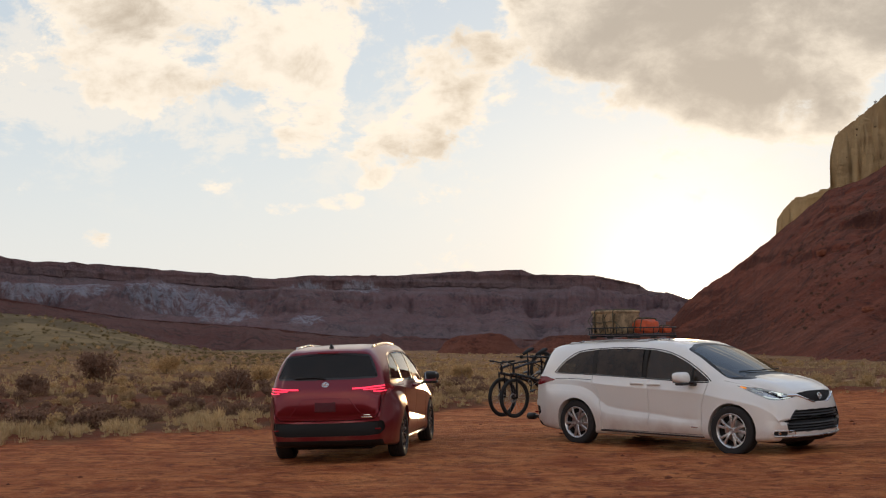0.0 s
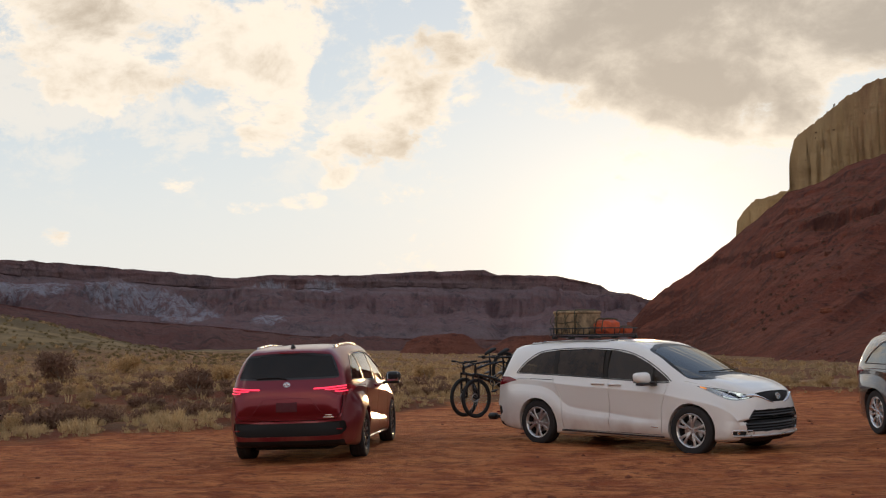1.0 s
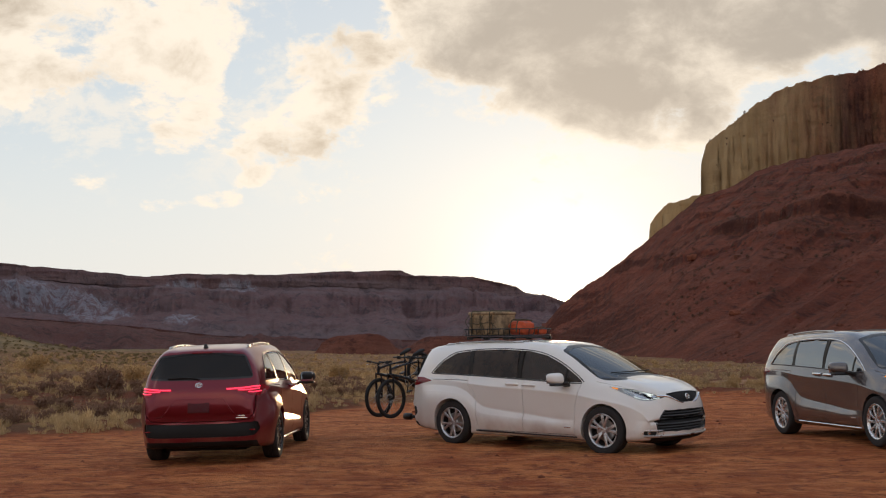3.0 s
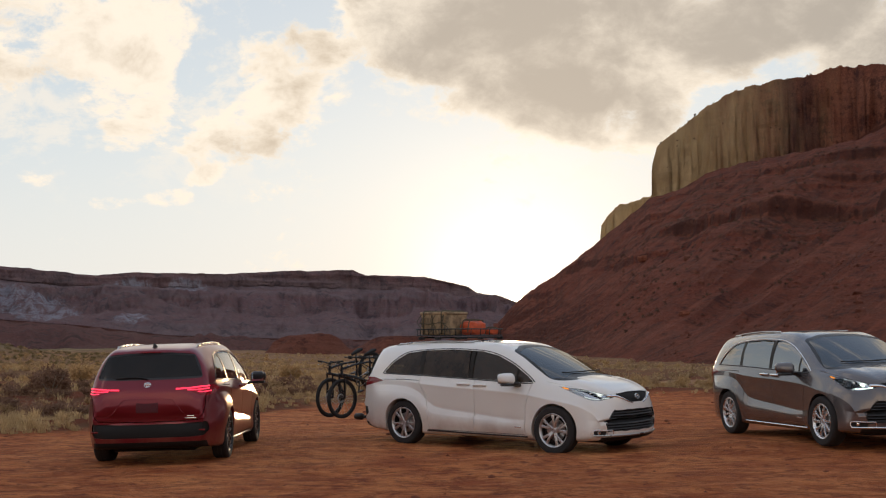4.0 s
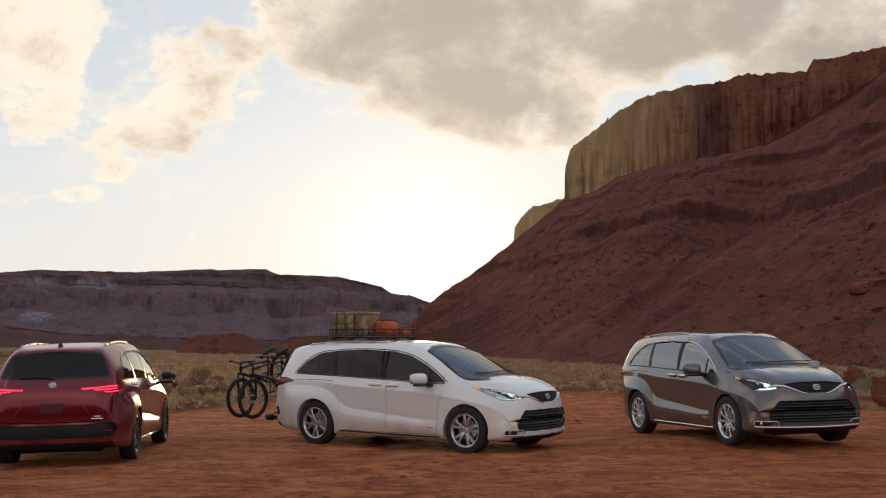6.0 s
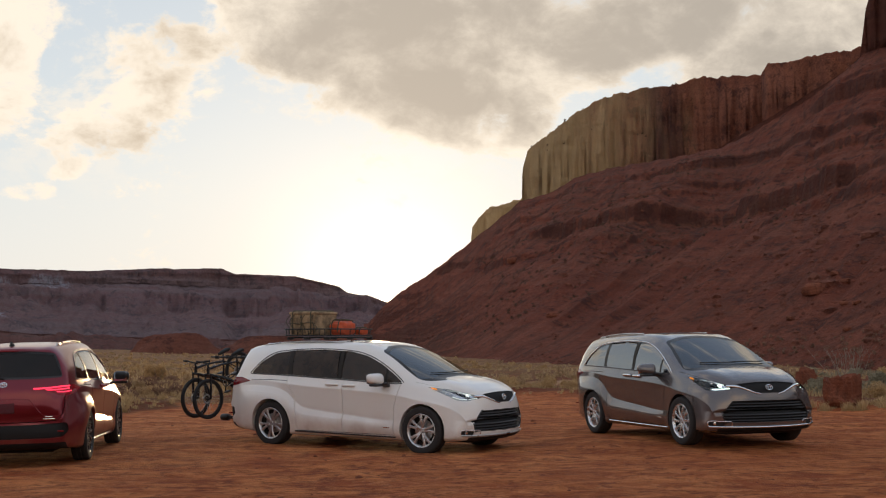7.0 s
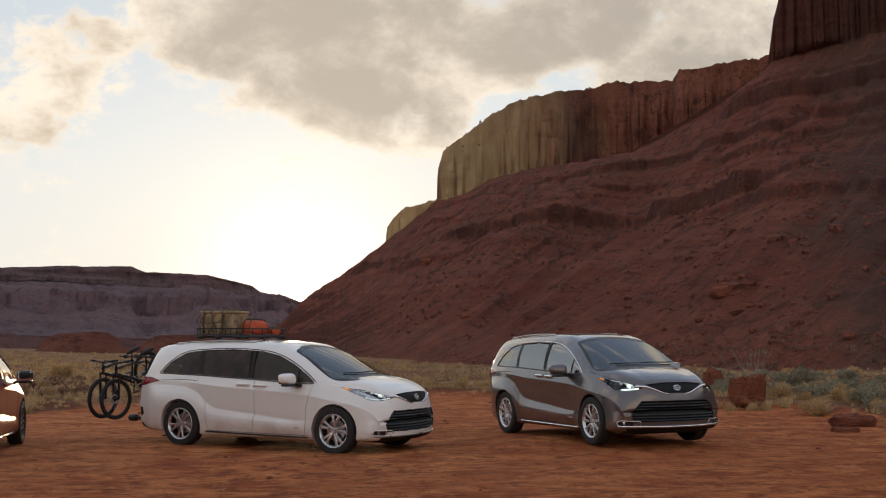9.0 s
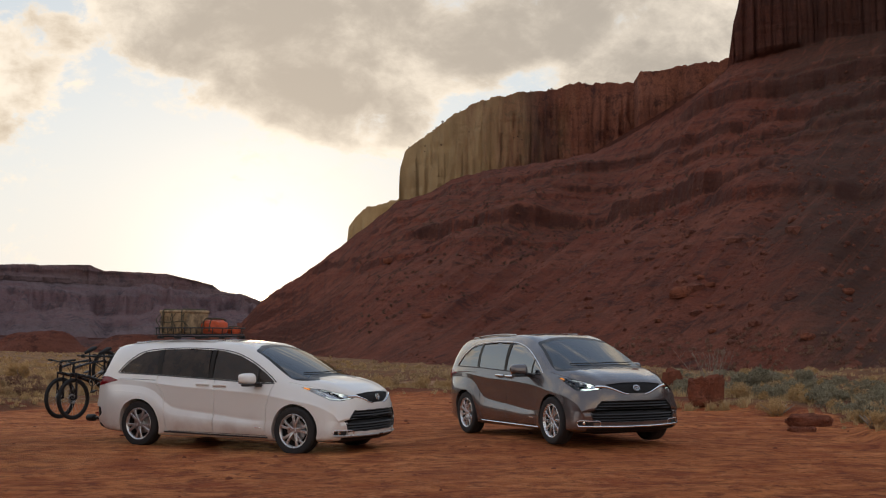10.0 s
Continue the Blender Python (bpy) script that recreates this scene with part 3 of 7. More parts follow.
def escarpment(name, az, toe, crest, foot, brow, top, material, label, gully=0.0, flute=0.0, ledge=0.0, rows=(70, 26), seed=0.0, step=1.0, slew=0.0, scarps=(), fan=None):
    """A hillside that climbs from the toe to the brow, a cliff above it up to the top, and the flat land behind.
    az: degrees; toe, crest: distances; foot: height of the toe; brow, top: angles of climb seen from the lot."""
    a = np.asarray(az, float)
    r0, r1 = toe(a), crest(a)
    z0 = foot(a)
    z1 = EYE.z + r1 * np.tan(np.radians(brow(a) + 0.10 * fbm(a * 2.4 + seed, a * 0 + 3.3, 4, 0.6)))
    z2 = np.maximum(EYE.z + (r1 + 1) * np.tan(np.radians(top(a))), z1 + 0.06)
    pts, fall = [], []
    for s in np.linspace(0, 1, rows[0]):
        r = r0 + (r1 - r0) * s
        x, y = r * np.sin(np.radians(a)), r * np.cos(np.radians(a))
        climb = 0.55 * s + 0.45 * s ** 1.9
        hang = s * (1 - s) * 4
        z = z0 + (z1 - z0) * climb
        if gully:
            # spurs and gullies that run down and to one side
            q = ((z - EYE.z) / r) / ((z1 - EYE.z) / r1)
            near = (r / r1) * np.minimum(hang * 1.6, 1)
            spur = 0.5 - np.abs(fbm((a + slew * q) * gully[0] + seed, q * 0.5 + seed, 3, 0.45)) * 2.2
            rill = 0.5 - np.abs(fbm((a + slew * q) * gully[0] * 5.0 + 7, q * 1.1 + seed, 3)) * 2.2
            z = z + near * gully[1] * (spur + 0.30 * rill)
            z = z + gully[2] * near * (turned_fbm(x * 0.035 + seed, y * 0.035, 4) + 0.24 * turned_fbm(x * 0.16, y * 0.16, 4, 0.6))
        if ledge:
            # beds of unlike thickness, each ending in a small scarp
            beds = np.array([-10, 0, 9, 23, 28, 44, 49, 53, 70, 84, 90, 108, 125, 150, 170, 200, 240, 300.0]) * ledge[0] / 7.0
            warped = z + 4.0 * turned_fbm(x * 0.010 + seed, y * 0.010, 3) + 2.2 * turned_fbm(x * 0.06, y * 0.06, 4, 0.6)
            k = np.interp(warped, beds, np.arange(len(beds)))
            stair = np.floor(k) + smooth(k - np.floor(k), 0.55, 0.97)
            z = z + ledge[1] * (np.interp(stair, np.arange(len(beds)), beds) - warped + 0.3 * ledge[0]) * smooth(s, 0.35, 0.7) * smooth(s, 1.0, 0.93) * smooth(fbm(x * 0.012 + 3, y * 0.012 + seed, 2), -0.45, 0.1)
        if fan:
            # a smooth cone of fallen earth that buries the lower ledges
            q = np.clip((z - EYE.z) / r / np.tan(np.radians(9.0)), 0, 2)
            inside = a - (fan[0] + (fan[1] - fan[0]) * q) + 0.8 * turned_fbm(x * 0.05, y * 0.05, 3)
            cone = smooth(inside, -0.5, 1.2) * smooth(a + 1.5 * turned_fbm(x * 0.03, y * 0.03, 3), fan[2], fan[2] - 3) * smooth(q, 1.0, 0.86)
            z = z + 2.6 * cone * np.minimum(hang * 1.6, 1)
        for level, jump, wide in scarps:
            # a bed of hard rock that breaks off in a low cliff
            warped = z + 4.5 * turned_fbm(x * 0.011 + level, y * 0.011, 2) + 1.6 * turned_fbm(x * 0.07, y * 0.07 + level, 4, 0.62)
            here = smooth(turned_fbm(x * 0.02 + level * 1.7, y * 0.02, 4), -0.16, 0.16) * smooth(s, 0.05, 0.2) * smooth(s, 1.0, 0.93)
            z = z + jump * here * (smooth(warped, level - 0.45, level + 0.45) - 0.5) * np.exp(-((warped - level) / wide) ** 2)
        pts.append(np.stack([x, y, z], -1))
        fall.append(np.stack([a + slew * ((z - EYE.z) / r) / ((z1 - EYE.z) / r1), (z - z0) / (z1 - z0), a], -1))
    base = pts[-1]
    for s in np.linspace(0.02, 1, rows[1]):
        z = base[:, 2] + (z2 - base[:, 2]) * s
        tall = np.clip((z2 - base[:, 2]) / 12.0, 0, 1)
        out = flute * tall * (fbm(a * 0.9 / step + seed, z * 0.012, 4, 0.62) + 0.30 * fbm(a * 6.0 / step, z * 0.05 + 4, 3) - 0.22 * smooth(np.abs(fbm(a * 3.1 / step + 9, z * 0.006, 2)), 0.08, 0.0) + 0.25 * fbm(a * 0.4 / step, z * 0.16, 3))
        z = z + s * tall * (0.9 * step * fbm(a * 3.5 / step, a * 0 + seed, 4) + 1.8 * np.round(4 * fbm(a * 1.1 / step + seed, a * 0 + 1.7, 2)) / 4)
        r = r1 + 0.06 * (z - base[:, 2]) - out * smooth(s, 1.0, 0.72)
        pts.append(np.stack([r * np.sin(np.radians(a)), r * np.cos(np.radians(a)), z], -1))
    for push, drop in ((12, -0.4), (60, -3), (160, -14), (300, -60)):
        r = r1 + push * step * 0.6
        z = z2 + drop * step + 0.8 * fbm(a * 2 / step, a * 0 + push, 3)
        pts.append(np.stack([r * np.sin(np.radians(a)), r * np.cos(np.radians(a)), z], -1))
    me = grid_mesh(name, np.stack(pts))
    me.flip_normals()
    # how far across and how far up the fall of the slope each point lies
    fall = np.stack(fall + [fall[-1]] * (len(pts) - len(fall))).reshape(-1, 3)
    for key, column in (("across", 0), ("climb", 1), ("bearing", 2)):
        me.attributes.new(key, "FLOAT", "POINT").data.foreach_set("value", fall[:, column].astype(np.float32))
    me.materials.append(material)
    return tagged(new(name, me), label, "hill", kind="structure")


def flat_line(value):
    return lambda a: np.full(np.shape(a), float(value))


def mound(az, r, size, label, seed):
    """A low eroded hump of red earth out on the flat."""
    cx, cy = r * math.sin(radians(az)), r * math.cos(radians(az))
    u, v = np.meshgrid(np.linspace(-1.5, 1.5, 110), np.linspace(-1.5, 1.5, 50))
    x, y = cx + u * size[0], cy + v * size[1]
    rough = turned_fbm(x * 0.05 + seed, y * 0.05, 5, 0.6)
    d = np.hypot(u + 0.25 * turned_fbm(u * 2 + seed, v * 2, 3), v) + 0.25 * rough
    z = ground_height(x, y) + size[2] * (smooth(d, 1.25, 0.35) * (1 + 0.25 * rough) - 0.06) - 0.06 * size[2] * np.abs(turned_fbm(u * 12 + seed, v * 2, 3))
    me = grid_mesh("mound", np.stack([x, y, z], -1))
    me.materials.append(M_MOUND)
    return tagged(new("mound", me), label, "hill", kind="structure")


mound(1.9, 300, (11, 8, 5.2), "low eroded mound of dark red earth beyond the scrub", 1.0)
mound(6.4, 330, (15, 9, 5.4), "low eroded mound of dark red earth beyond the scrub", 4.0)
mound(9.6, 340, (12, 9, 4.6), "low eroded mound of dark red earth beyond the scrub", 7.0)

# red talus slope that carries the near cliff
NEAR_BROW = curve([(11.0, 1.2), (11.9, 2.15), (12.5, 2.62), (13.1, 3.04), (13.9, 3.51), (14.7, 4.07), (15.8, 4.94), (17.2, 6.05), (18.6, 7.15), (20.3, 7.65), (21.4, 8.26), (23.4, 8.75), (25.7, 9.05), (28.5, 9.49), (29.9, 10.14), (32.6, 11.54), (34.0, 12.55), (35.2, 13.5), (40, 14.3), (60, 15), (90, 13), (125, 5), (140, 1)])
escarpment("hillside", np.concatenate([np.linspace(10.8, 46, 760), np.linspace(46.3, 140, 120)]),
           rounded_curve([(10.8, 330), (12, 300), (14.7, 160), (18.6, 100), (21.4, 92), (27, 86), (33.7, 78), (41.8, 64), (60, 60), (140, 90)]),
           rounded_curve([(10.8, 430), (12, 420), (16, 390), (20, 360), (28, 320), (35, 285), (60, 260), (140, 260)]),
           flat_line(-0.6),
           NEAR_BROW, curve([(10.8, 0), (34.9, 13.0), (35.25, 15.2), (35.5, 16.0), (36.0, 18.5), (40, 20), (60, 21), (90, 18), (130, 4), (140, 0)]),
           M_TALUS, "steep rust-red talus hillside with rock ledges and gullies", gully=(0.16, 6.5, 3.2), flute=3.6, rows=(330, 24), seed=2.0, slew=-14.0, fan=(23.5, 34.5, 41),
           scarps=((20.5, 1.2, 3.0), (27.0, 3.4, 5.0), (33.5, 1.0, 2.4), (38.5, 1.5, 2.0), (44.5, 2.0, 2.2), (48.5, 0.9, 2.0), (57.0, 3.6, 4.0), (62.5, 1.2, 2.5)))
escarpment("cliff", np.linspace(18.3, 42, 520), flat_line(400), curve([(18, 455), (24, 430), (30.4, 420), (30.6, 400), (42, 380)]), flat_line(20),
           curve([(18, 5.5), (42, 8)]), curve([(18.3, 4.0), (18.62, 5.0), (18.72, 8.7), (19.0, 9.74), (20.0, 10.43), (20.6, 10.9), (21.5, 11.53), (22.4, 12.0), (23.7, 12.34), (25.7, 12.63), (27.7, 12.83), (30.4, 12.79), (30.7, 13.24), (32.7, 13.47), (35.4, 13.85), (42, 14)]),
           M_CLIFF, "sheer red sandstone cliff streaked with dark varnish, haze painted over its western end", flute=5.0, rows=(12, 90), seed=8.0)
escarpment("butte", np.linspace(15.6, 20, 140), flat_line(560), flat_line(640), flat_line(20), curve([(15, 4), (20, 5)]),
           curve([(15.6, 4.1), (16.05, 4.6), (16.2, 5.97), (16.5, 6.4), (16.9, 6.75), (18.6, 7.29), (20, 7.4)]), M_CLIFF, "sandstone butte stepping down behind the cliff", flute=4.0, rows=(12, 40), seed=5.0)
escarpment("mesa", np.concatenate([np.linspace(-170, -24, 160), np.linspace(-23.8, 14, 620), np.linspace(14.3, 189, 150)]), flat_line(900), curve([(-170, 1700), (-21, 1500), (0, 1900), (12, 2200), (189, 1700)]),
           flat_line(-8), curve([(-170, 2.9), (-21, 4.0), (-13, 3.45), (-8.5, 3.05), (0, 3.15), (7, 2.9), (9.6, 2.5), (10.5, 2.25), (12, 2.0), (14, 1.6), (189, 2.6)]),
           curve([(-170, 4), (-60, 4.2), (-21.0, 4.76), (-19.8, 4.51), (-17.8, 4.47), (-13.3, 4.13), (-8.5, 3.66), (-6.3, 3.8), (-2.7, 3.72), (0.4, 3.86), (3.9, 3.9), (4.5, 3.63), (7.4, 3.58), (9.6, 3.0), (10.0, 2.71), (11.2, 2.51), (11.8, 2.3), (14, 1.9), (40, 3), (189, 4)]),
           M_MESA, "long dark purple-brown mesa with snow in its ledges", gully=(0.22, 26.0, 16.0), flute=12.0, ledge=(26.0, 0.8), rows=(90, 24), seed=1.0, step=2.0)

escarpment("foothill", np.linspace(-30, 8, 300), flat_line(420), curve([(-30, 640), (8, 760)]), flat_line(-4), curve([(-30, 3.3), (-21, 2.75), (-15, 1.75), (-9, 1.25), (-5, 0.75), (0, 0.55), (8, 0.3)]),
           curve([(-30, 3.35), (-21, 2.8), (-15, 1.8), (-9, 1.3), (-5, 0.8), (0, 0.6), (8, 0.35)]), M_FOOTHILL, "dark red earth slope at the foot of the mesa", gully=(0.4, 7.0, 5.0), rows=(60, 4), seed=6.0)

# ---- mesh tools ----
def part(name, data, material, parent=None, label=""):
    """Links a bmesh or a mesh as one object under a thing or part."""
    if isinstance(data, bmesh.types.BMesh):
        me = bpy.data.meshes.new(name)
        data.to_mesh(me)
        data.free()
    else:
        me = data
    for m in material if isinstance(material, (list, tuple)) else [material]:
        me.materials.append(m)
    ob = new(name, me)
    ob.parent = parent
    return tagged(ob, label)


def as_mesh(bm, name="m", smooth_all=True, angle=None):
    me = bpy.data.meshes.new(name)
    bmesh.ops.recalc_face_normals(bm, faces=bm.faces)
    for f in bm.faces:
        f.smooth = smooth_all
    bm.to_mesh(me)
    bm.free()
    if angle and smooth_all:
        me.set_sharp_from_angle(angle=radians(angle))
    return me


def box(size, at=(0, 0, 0), bevel=0.01, turn=(0, 0, 0), segments=2):
    """A block with rounded edges."""
    bm = bmesh.new()
    bmesh.ops.create_cube(bm, size=1, matrix=Matrix.Diagonal((*size, 1)))
    if bevel:
        bmesh.ops.bevel(bm, geom=bm.edges[:], offset=min(bevel, min(size) * 0.45), segments=segments, profile=0.5, affect="EDGES", clamp_overlap=True)
    bm.transform(pose(*at, *turn))
    return bm


def joined(*bms):
    out = bmesh.new()
    for b in bms:
        me = bpy.data.meshes.new("j")
        b.to_mesh(me)
        b.free()
        out.from_mesh(me)
        bpy.data.meshes.remove(me)
    return out


def tube(points, radius, sides=8, closed=False, flat=1.0):
    """A rod along a line of points; radius: one, or one for each point."""
    pts = [Vector(p) for p in points]
    n = len(pts)
    radii = radius if isinstance(radius, (list, tuple)) else [radius] * n
    bm = bmesh.new()
    rings, normal = [], None
    for i, p in enumerate(pts):
        a = pts[i - 1] if (i or closed) else p
        b = pts[(i + 1) % n] if (i < n - 1 or closed) else p
        d = (b - a).normalized()
        if normal is None:
            normal = d.orthogonal().normalized()
        normal = (normal - d * normal.dot(d)).normalized()
        side = d.cross(normal)
        rings.append([bm.verts.new(p + radii[i] * (math.cos(k) * normal + math.sin(k) * side * flat)) for k in (2 * math.pi * j / sides for j in range(sides))])
    for i in range(n if closed else n - 1):
        a, b = rings[i], rings[(i + 1) % n]
        for j in range(sides):
            bm.faces.new((a[j], a[(j + 1) % sides], b[(j + 1) % sides], b[j]))
    if not closed:
        bm.faces.new(rings[0][::-1])
        bm.faces.new(rings[-1])
    return bm


def lathe(profile, sides=48, axis="Y", closed=False):
    """A body of revolution: (radius, along) pairs turned about an axis."""
    bm = bmesh.new()
    turn = {"Y": lambda r, h, c, s: (r * c, h, r * s), "Z": lambda r, h, c, s: (r * c, r * s, h), "X": lambda r, h, c, s: (h, r * c, r * s)}[axis]
    rings = []
    for k in range(sides):
        a = 2 * math.pi * k / sides
        rings.append([bm.verts.new(turn(r, h, math.cos(a), math.sin(a))) for r, h in profile])
    m = len(profile)
    for k in range(sides):
        a, b = rings[k], rings[(k + 1) % sides]
        for j in range(m if closed else m - 1):
            bm.faces.new((a[j], a[(j + 1) % m], b[(j + 1) % m], b[j]))
    if not closed:
        for j in (0, m - 1):
            if profile[j][0] > 1e-5:
                bm.faces.new([r[j] for r in rings])
    bmesh.ops.remove_doubles(bm, verts=bm.verts, dist=1e-6)
    bmesh.ops.recalc_face_normals(bm, faces=bm.faces)
    return bm


def spline(points, steps=8, closed=False):
    """Points along a smooth line through the points given."""
    p = [Vector(q) for q in points]
    n, out = len(p), []
    for i in range(n if closed else n - 1):
        a, b, c, d = (p[(i + k) % n] if closed else p[min(max(i + k, 0), n - 1)] for k in (-1, 0, 1, 2))
        for j in range(steps):
            t = j / steps
            out.append(0.5 * (2 * b + (c - a) * t + (2 * a - 5 * b + 4 * c - d) * t * t + (3 * b - a - 3 * c + d) * t ** 3))
    if not closed:
        out.append(p[-1])
    return out


def prism(outline, axis, lo, hi, rounded=0.0):
    """A solid from an outline in the plane across the axis: (x, z) for Y, (y, z) for X, (x, y) for Z."""
    pts = [Vector((*q, 0)) for q in outline]
    if rounded:
        out, n = [], len(pts)
        for i, p in enumerate(pts):
            a, b = pts[i - 1] - p, pts[(i + 1) % n] - p
            ra, rb = min(rounded, a.length * 0.45), min(rounded, b.length * 0.45)
            s, e = p + a.normalized() * ra, p + b.normalized() * rb
            out += [(1 - t) ** 2 * s + 2 * t * (1 - t) * p + t * t * e for t in (0, 0.25, 0.5, 0.75, 1)]
        pts = out
    put = {"Y": lambda q, h: (q.x, h, q.y), "X": lambda q, h: (h, q.x, q.y), "Z": lambda q, h: (q.x, q.y, h)}[axis]
    bm = bmesh.new()
    a, b = [bm.verts.new(put(q, lo)) for q in pts], [bm.verts.new(put(q, hi)) for q in pts]
    n = len(pts)
    for i in range(n):
        bm.faces.new((a[i], a[(i + 1) % n], b[(i + 1) % n], b[i]))
    bm.faces.new(a[::-1])
    bm.faces.new(b)
    bmesh.ops.triangulate(bm, faces=[f for f in bm.faces if len(f.verts) > 4])
    return as_mesh(bm, "prism", False)


def cut(a, b, operation="DIFFERENCE"):
    """The boolean of two closed meshes, as a new mesh."""
    oa, ob = new("cut_a", a), new("cut_b", b)
    mod = oa.modifiers.new("cut", "BOOLEAN")
    mod.object, mod.operation, mod.solver = ob, operation, "MANIFOLD"
    ob.hide_render = True
    me = bpy.data.meshes.new_from_object(oa.evaluated_get(bpy.context.evaluated_depsgraph_get()))
    bpy.data.objects.remove(oa)
    bpy.data.objects.remove(ob)
    return me


def mirrored(me):
    out = me.copy()
    out.transform(Matrix.Diagonal((1, -1, 1, 1)))
    out.flip_normals()
    return out


def pchip(table):
    """A smooth curve through (x, y) pairs that does not overshoot."""
    xs, ys = np.array([p[0] for p in table], float), np.array([p[1] for p in table], float)
    h, d = np.diff(xs), np.diff(ys) / np.diff(xs)
    m = np.zeros(len(xs))
    m[0], m[-1] = d[0], d[-1]
    for i in range(1, len(xs) - 1):
        if d[i - 1] * d[i] > 0:
            w1, w2 = 2 * h[i] + h[i - 1], h[i] + 2 * h[i - 1]
            m[i] = (w1 + w2) / (w1 / d[i - 1] + w2 / d[i])

    def at(x):
        i = int(np.clip(np.searchsorted(xs, x) - 1, 0, len(xs) - 2))
        t = (min(max(x, xs[0]), xs[-1]) - xs[i]) / h[i]
        return float(ys[i] * (1 + 2 * t) * (1 - t) ** 2 + h[i] * m[i] * t * (1 - t) ** 2 + ys[i + 1] * t * t * (3 - 2 * t) + h[i] * m[i + 1] * t * t * (t - 1))
    return at

# ---- minivans ----
from mathutils.bvhtree import BVHTree
from mathutils.interpolate import poly_3d_calc

# the body's lines against x (forward; the axles stand at +-1.53)
TOP = pchip([(-2.68, 0.74), (-2.672, 0.90), (-2.65, 1.06), (-2.60, 1.20), (-2.52, 1.36), (-2.44, 1.50), (-2.38, 1.60), (-2.34, 1.635), (-2.2, 1.675), (-1.5, 1.725), (-0.8, 1.745), (-0.2, 1.745), (0.15, 1.73), (0.5, 1.67), (0.95, 1.505), (1.3, 1.345), (1.56, 1.215), (1.66, 1.186), (1.85, 1.158), (2.1, 1.108), (2.3, 1.03), (2.40, 0.96), (2.45, 0.87), (2.48, 0.72), (2.49, 0.58)])
BOTTOM = pchip([(-2.68, 0.56), (-2.674, 0.44), (-2.65, 0.335), (-2.58, 0.275), (-2.2, 0.235), (-1.5, 0.20), (1.5, 0.20), (2.1, 0.215), (2.36, 0.235), (2.44, 0.27), (2.475, 0.36), (2.49, 0.50)])
BELT = pchip([(-2.68, 0.70), (-2.66, 0.88), (-2.6, 1.03), (-2.4, 1.11), (-1.9, 1.14), (-1.0, 1.125), (0, 1.09), (0.8, 1.06), (1.2, 1.04), (1.6, 0.995), (2.1, 0.91), (2.35, 0.83), (2.44, 0.73), (2.48, 0.61), (2.49, 0.55)])
BELT_Y = pchip([(-2.68, 0.74), (-2.6, 0.81), (-2.4, 0.865), (-1.9, 0.90), (-1.5, 0.915), (0, 0.925), (1.2, 0.92), (1.6, 0.90), (2.1, 0.87), (2.4, 0.84), (2.49, 0.76)])
EDGE = pchip([(-2.68, 0.73), (-2.66, 0.95), (-2.6, 1.13), (-2.52, 1.30), (-2.44, 1.46), (-2.36, 1.555), (-2.2, 1.612), (-1.5, 1.665), (-0.8, 1.682), (-0.2, 1.680), (0.2, 1.655), (0.5, 1.605), (0.8, 1.515), (1.1, 1.385), (1.35, 1.255), (1.52, 1.165), (1.64, 1.115), (1.85, 1.072), (2.1, 1.018), (2.3, 0.945), (2.42, 0.855), (2.46, 0.74), (2.49, 0.57)])
EDGE_Y = pchip([(-2.68, 0.68), (-2.6, 0.68), (-2.5, 0.645), (-2.2, 0.655), (-1.5, 0.678), (-0.5, 0.692), (0.2, 0.69), (0.6, 0.715), (0.95, 0.755), (1.2, 0.785), (1.5, 0.815), (2.0, 0.76), (2.3, 0.70), (2.49, 0.60)])
WAIST_Y = pchip([(-2.68, 0.77), (-2.5, 0.86), (-2.2, 0.905), (-1.9, 0.925), (-1.53, 0.940), (-1.1, 0.958), (-0.6, 0.968), (0.2, 0.970), (0.9, 0.970), (1.53, 0.985), (1.9, 0.970), (2.2, 0.945), (2.49, 0.87)])
WAIST_Z = pchip([(-2.68, 0.68), (-2.6, 0.90), (-2.4, 1.065), (-1.9, 1.085), (-1.5, 1.065), (-1.2, 1.04), (-0.6, 1.0), (0, 0.975), (0.9, 0.92), (1.53, 0.83), (2.2, 0.74), (2.42, 0.63), (2.49, 0.535)])
SCOOP_Y = pchip([(-2.68, 0.785), (-2.3, 0.905), (-1.9, 0.935), (-1.53, 0.950), (-1.2, 0.945), (-0.95, 0.932), (-0.7, 0.926), (0.2, 0.928), (0.8, 0.944), (1.1, 0.960), (1.53, 0.982), (1.9, 0.965), (2.3, 0.935), (2.49, 0.86)])
SCOOP_Z = pchip([(-2.68, 0.665), (-2.6, 0.83), (-2.4, 0.99), (-1.9, 1.005), (-1.5, 0.985), (-1.22, 0.905), (-1.02, 0.745), (-0.86, 0.655), (-0.5, 0.608), (0, 0.565), (0.8, 0.50), (1.3, 0.52), (2.0, 0.55), (2.45, 0.54), (2.49, 0.52)])
FLARE_Y = pchip([(-2.68, 0.775), (-2.3, 0.925), (-1.9, 0.985), (-1.53, 0.997), (-1.1, 0.976), (-0.7, 0.962), (0, 0.956), (0.9, 0.960), (1.53, 0.978), (2.1, 0.955), (2.4, 0.935), (2.49, 0.84)])
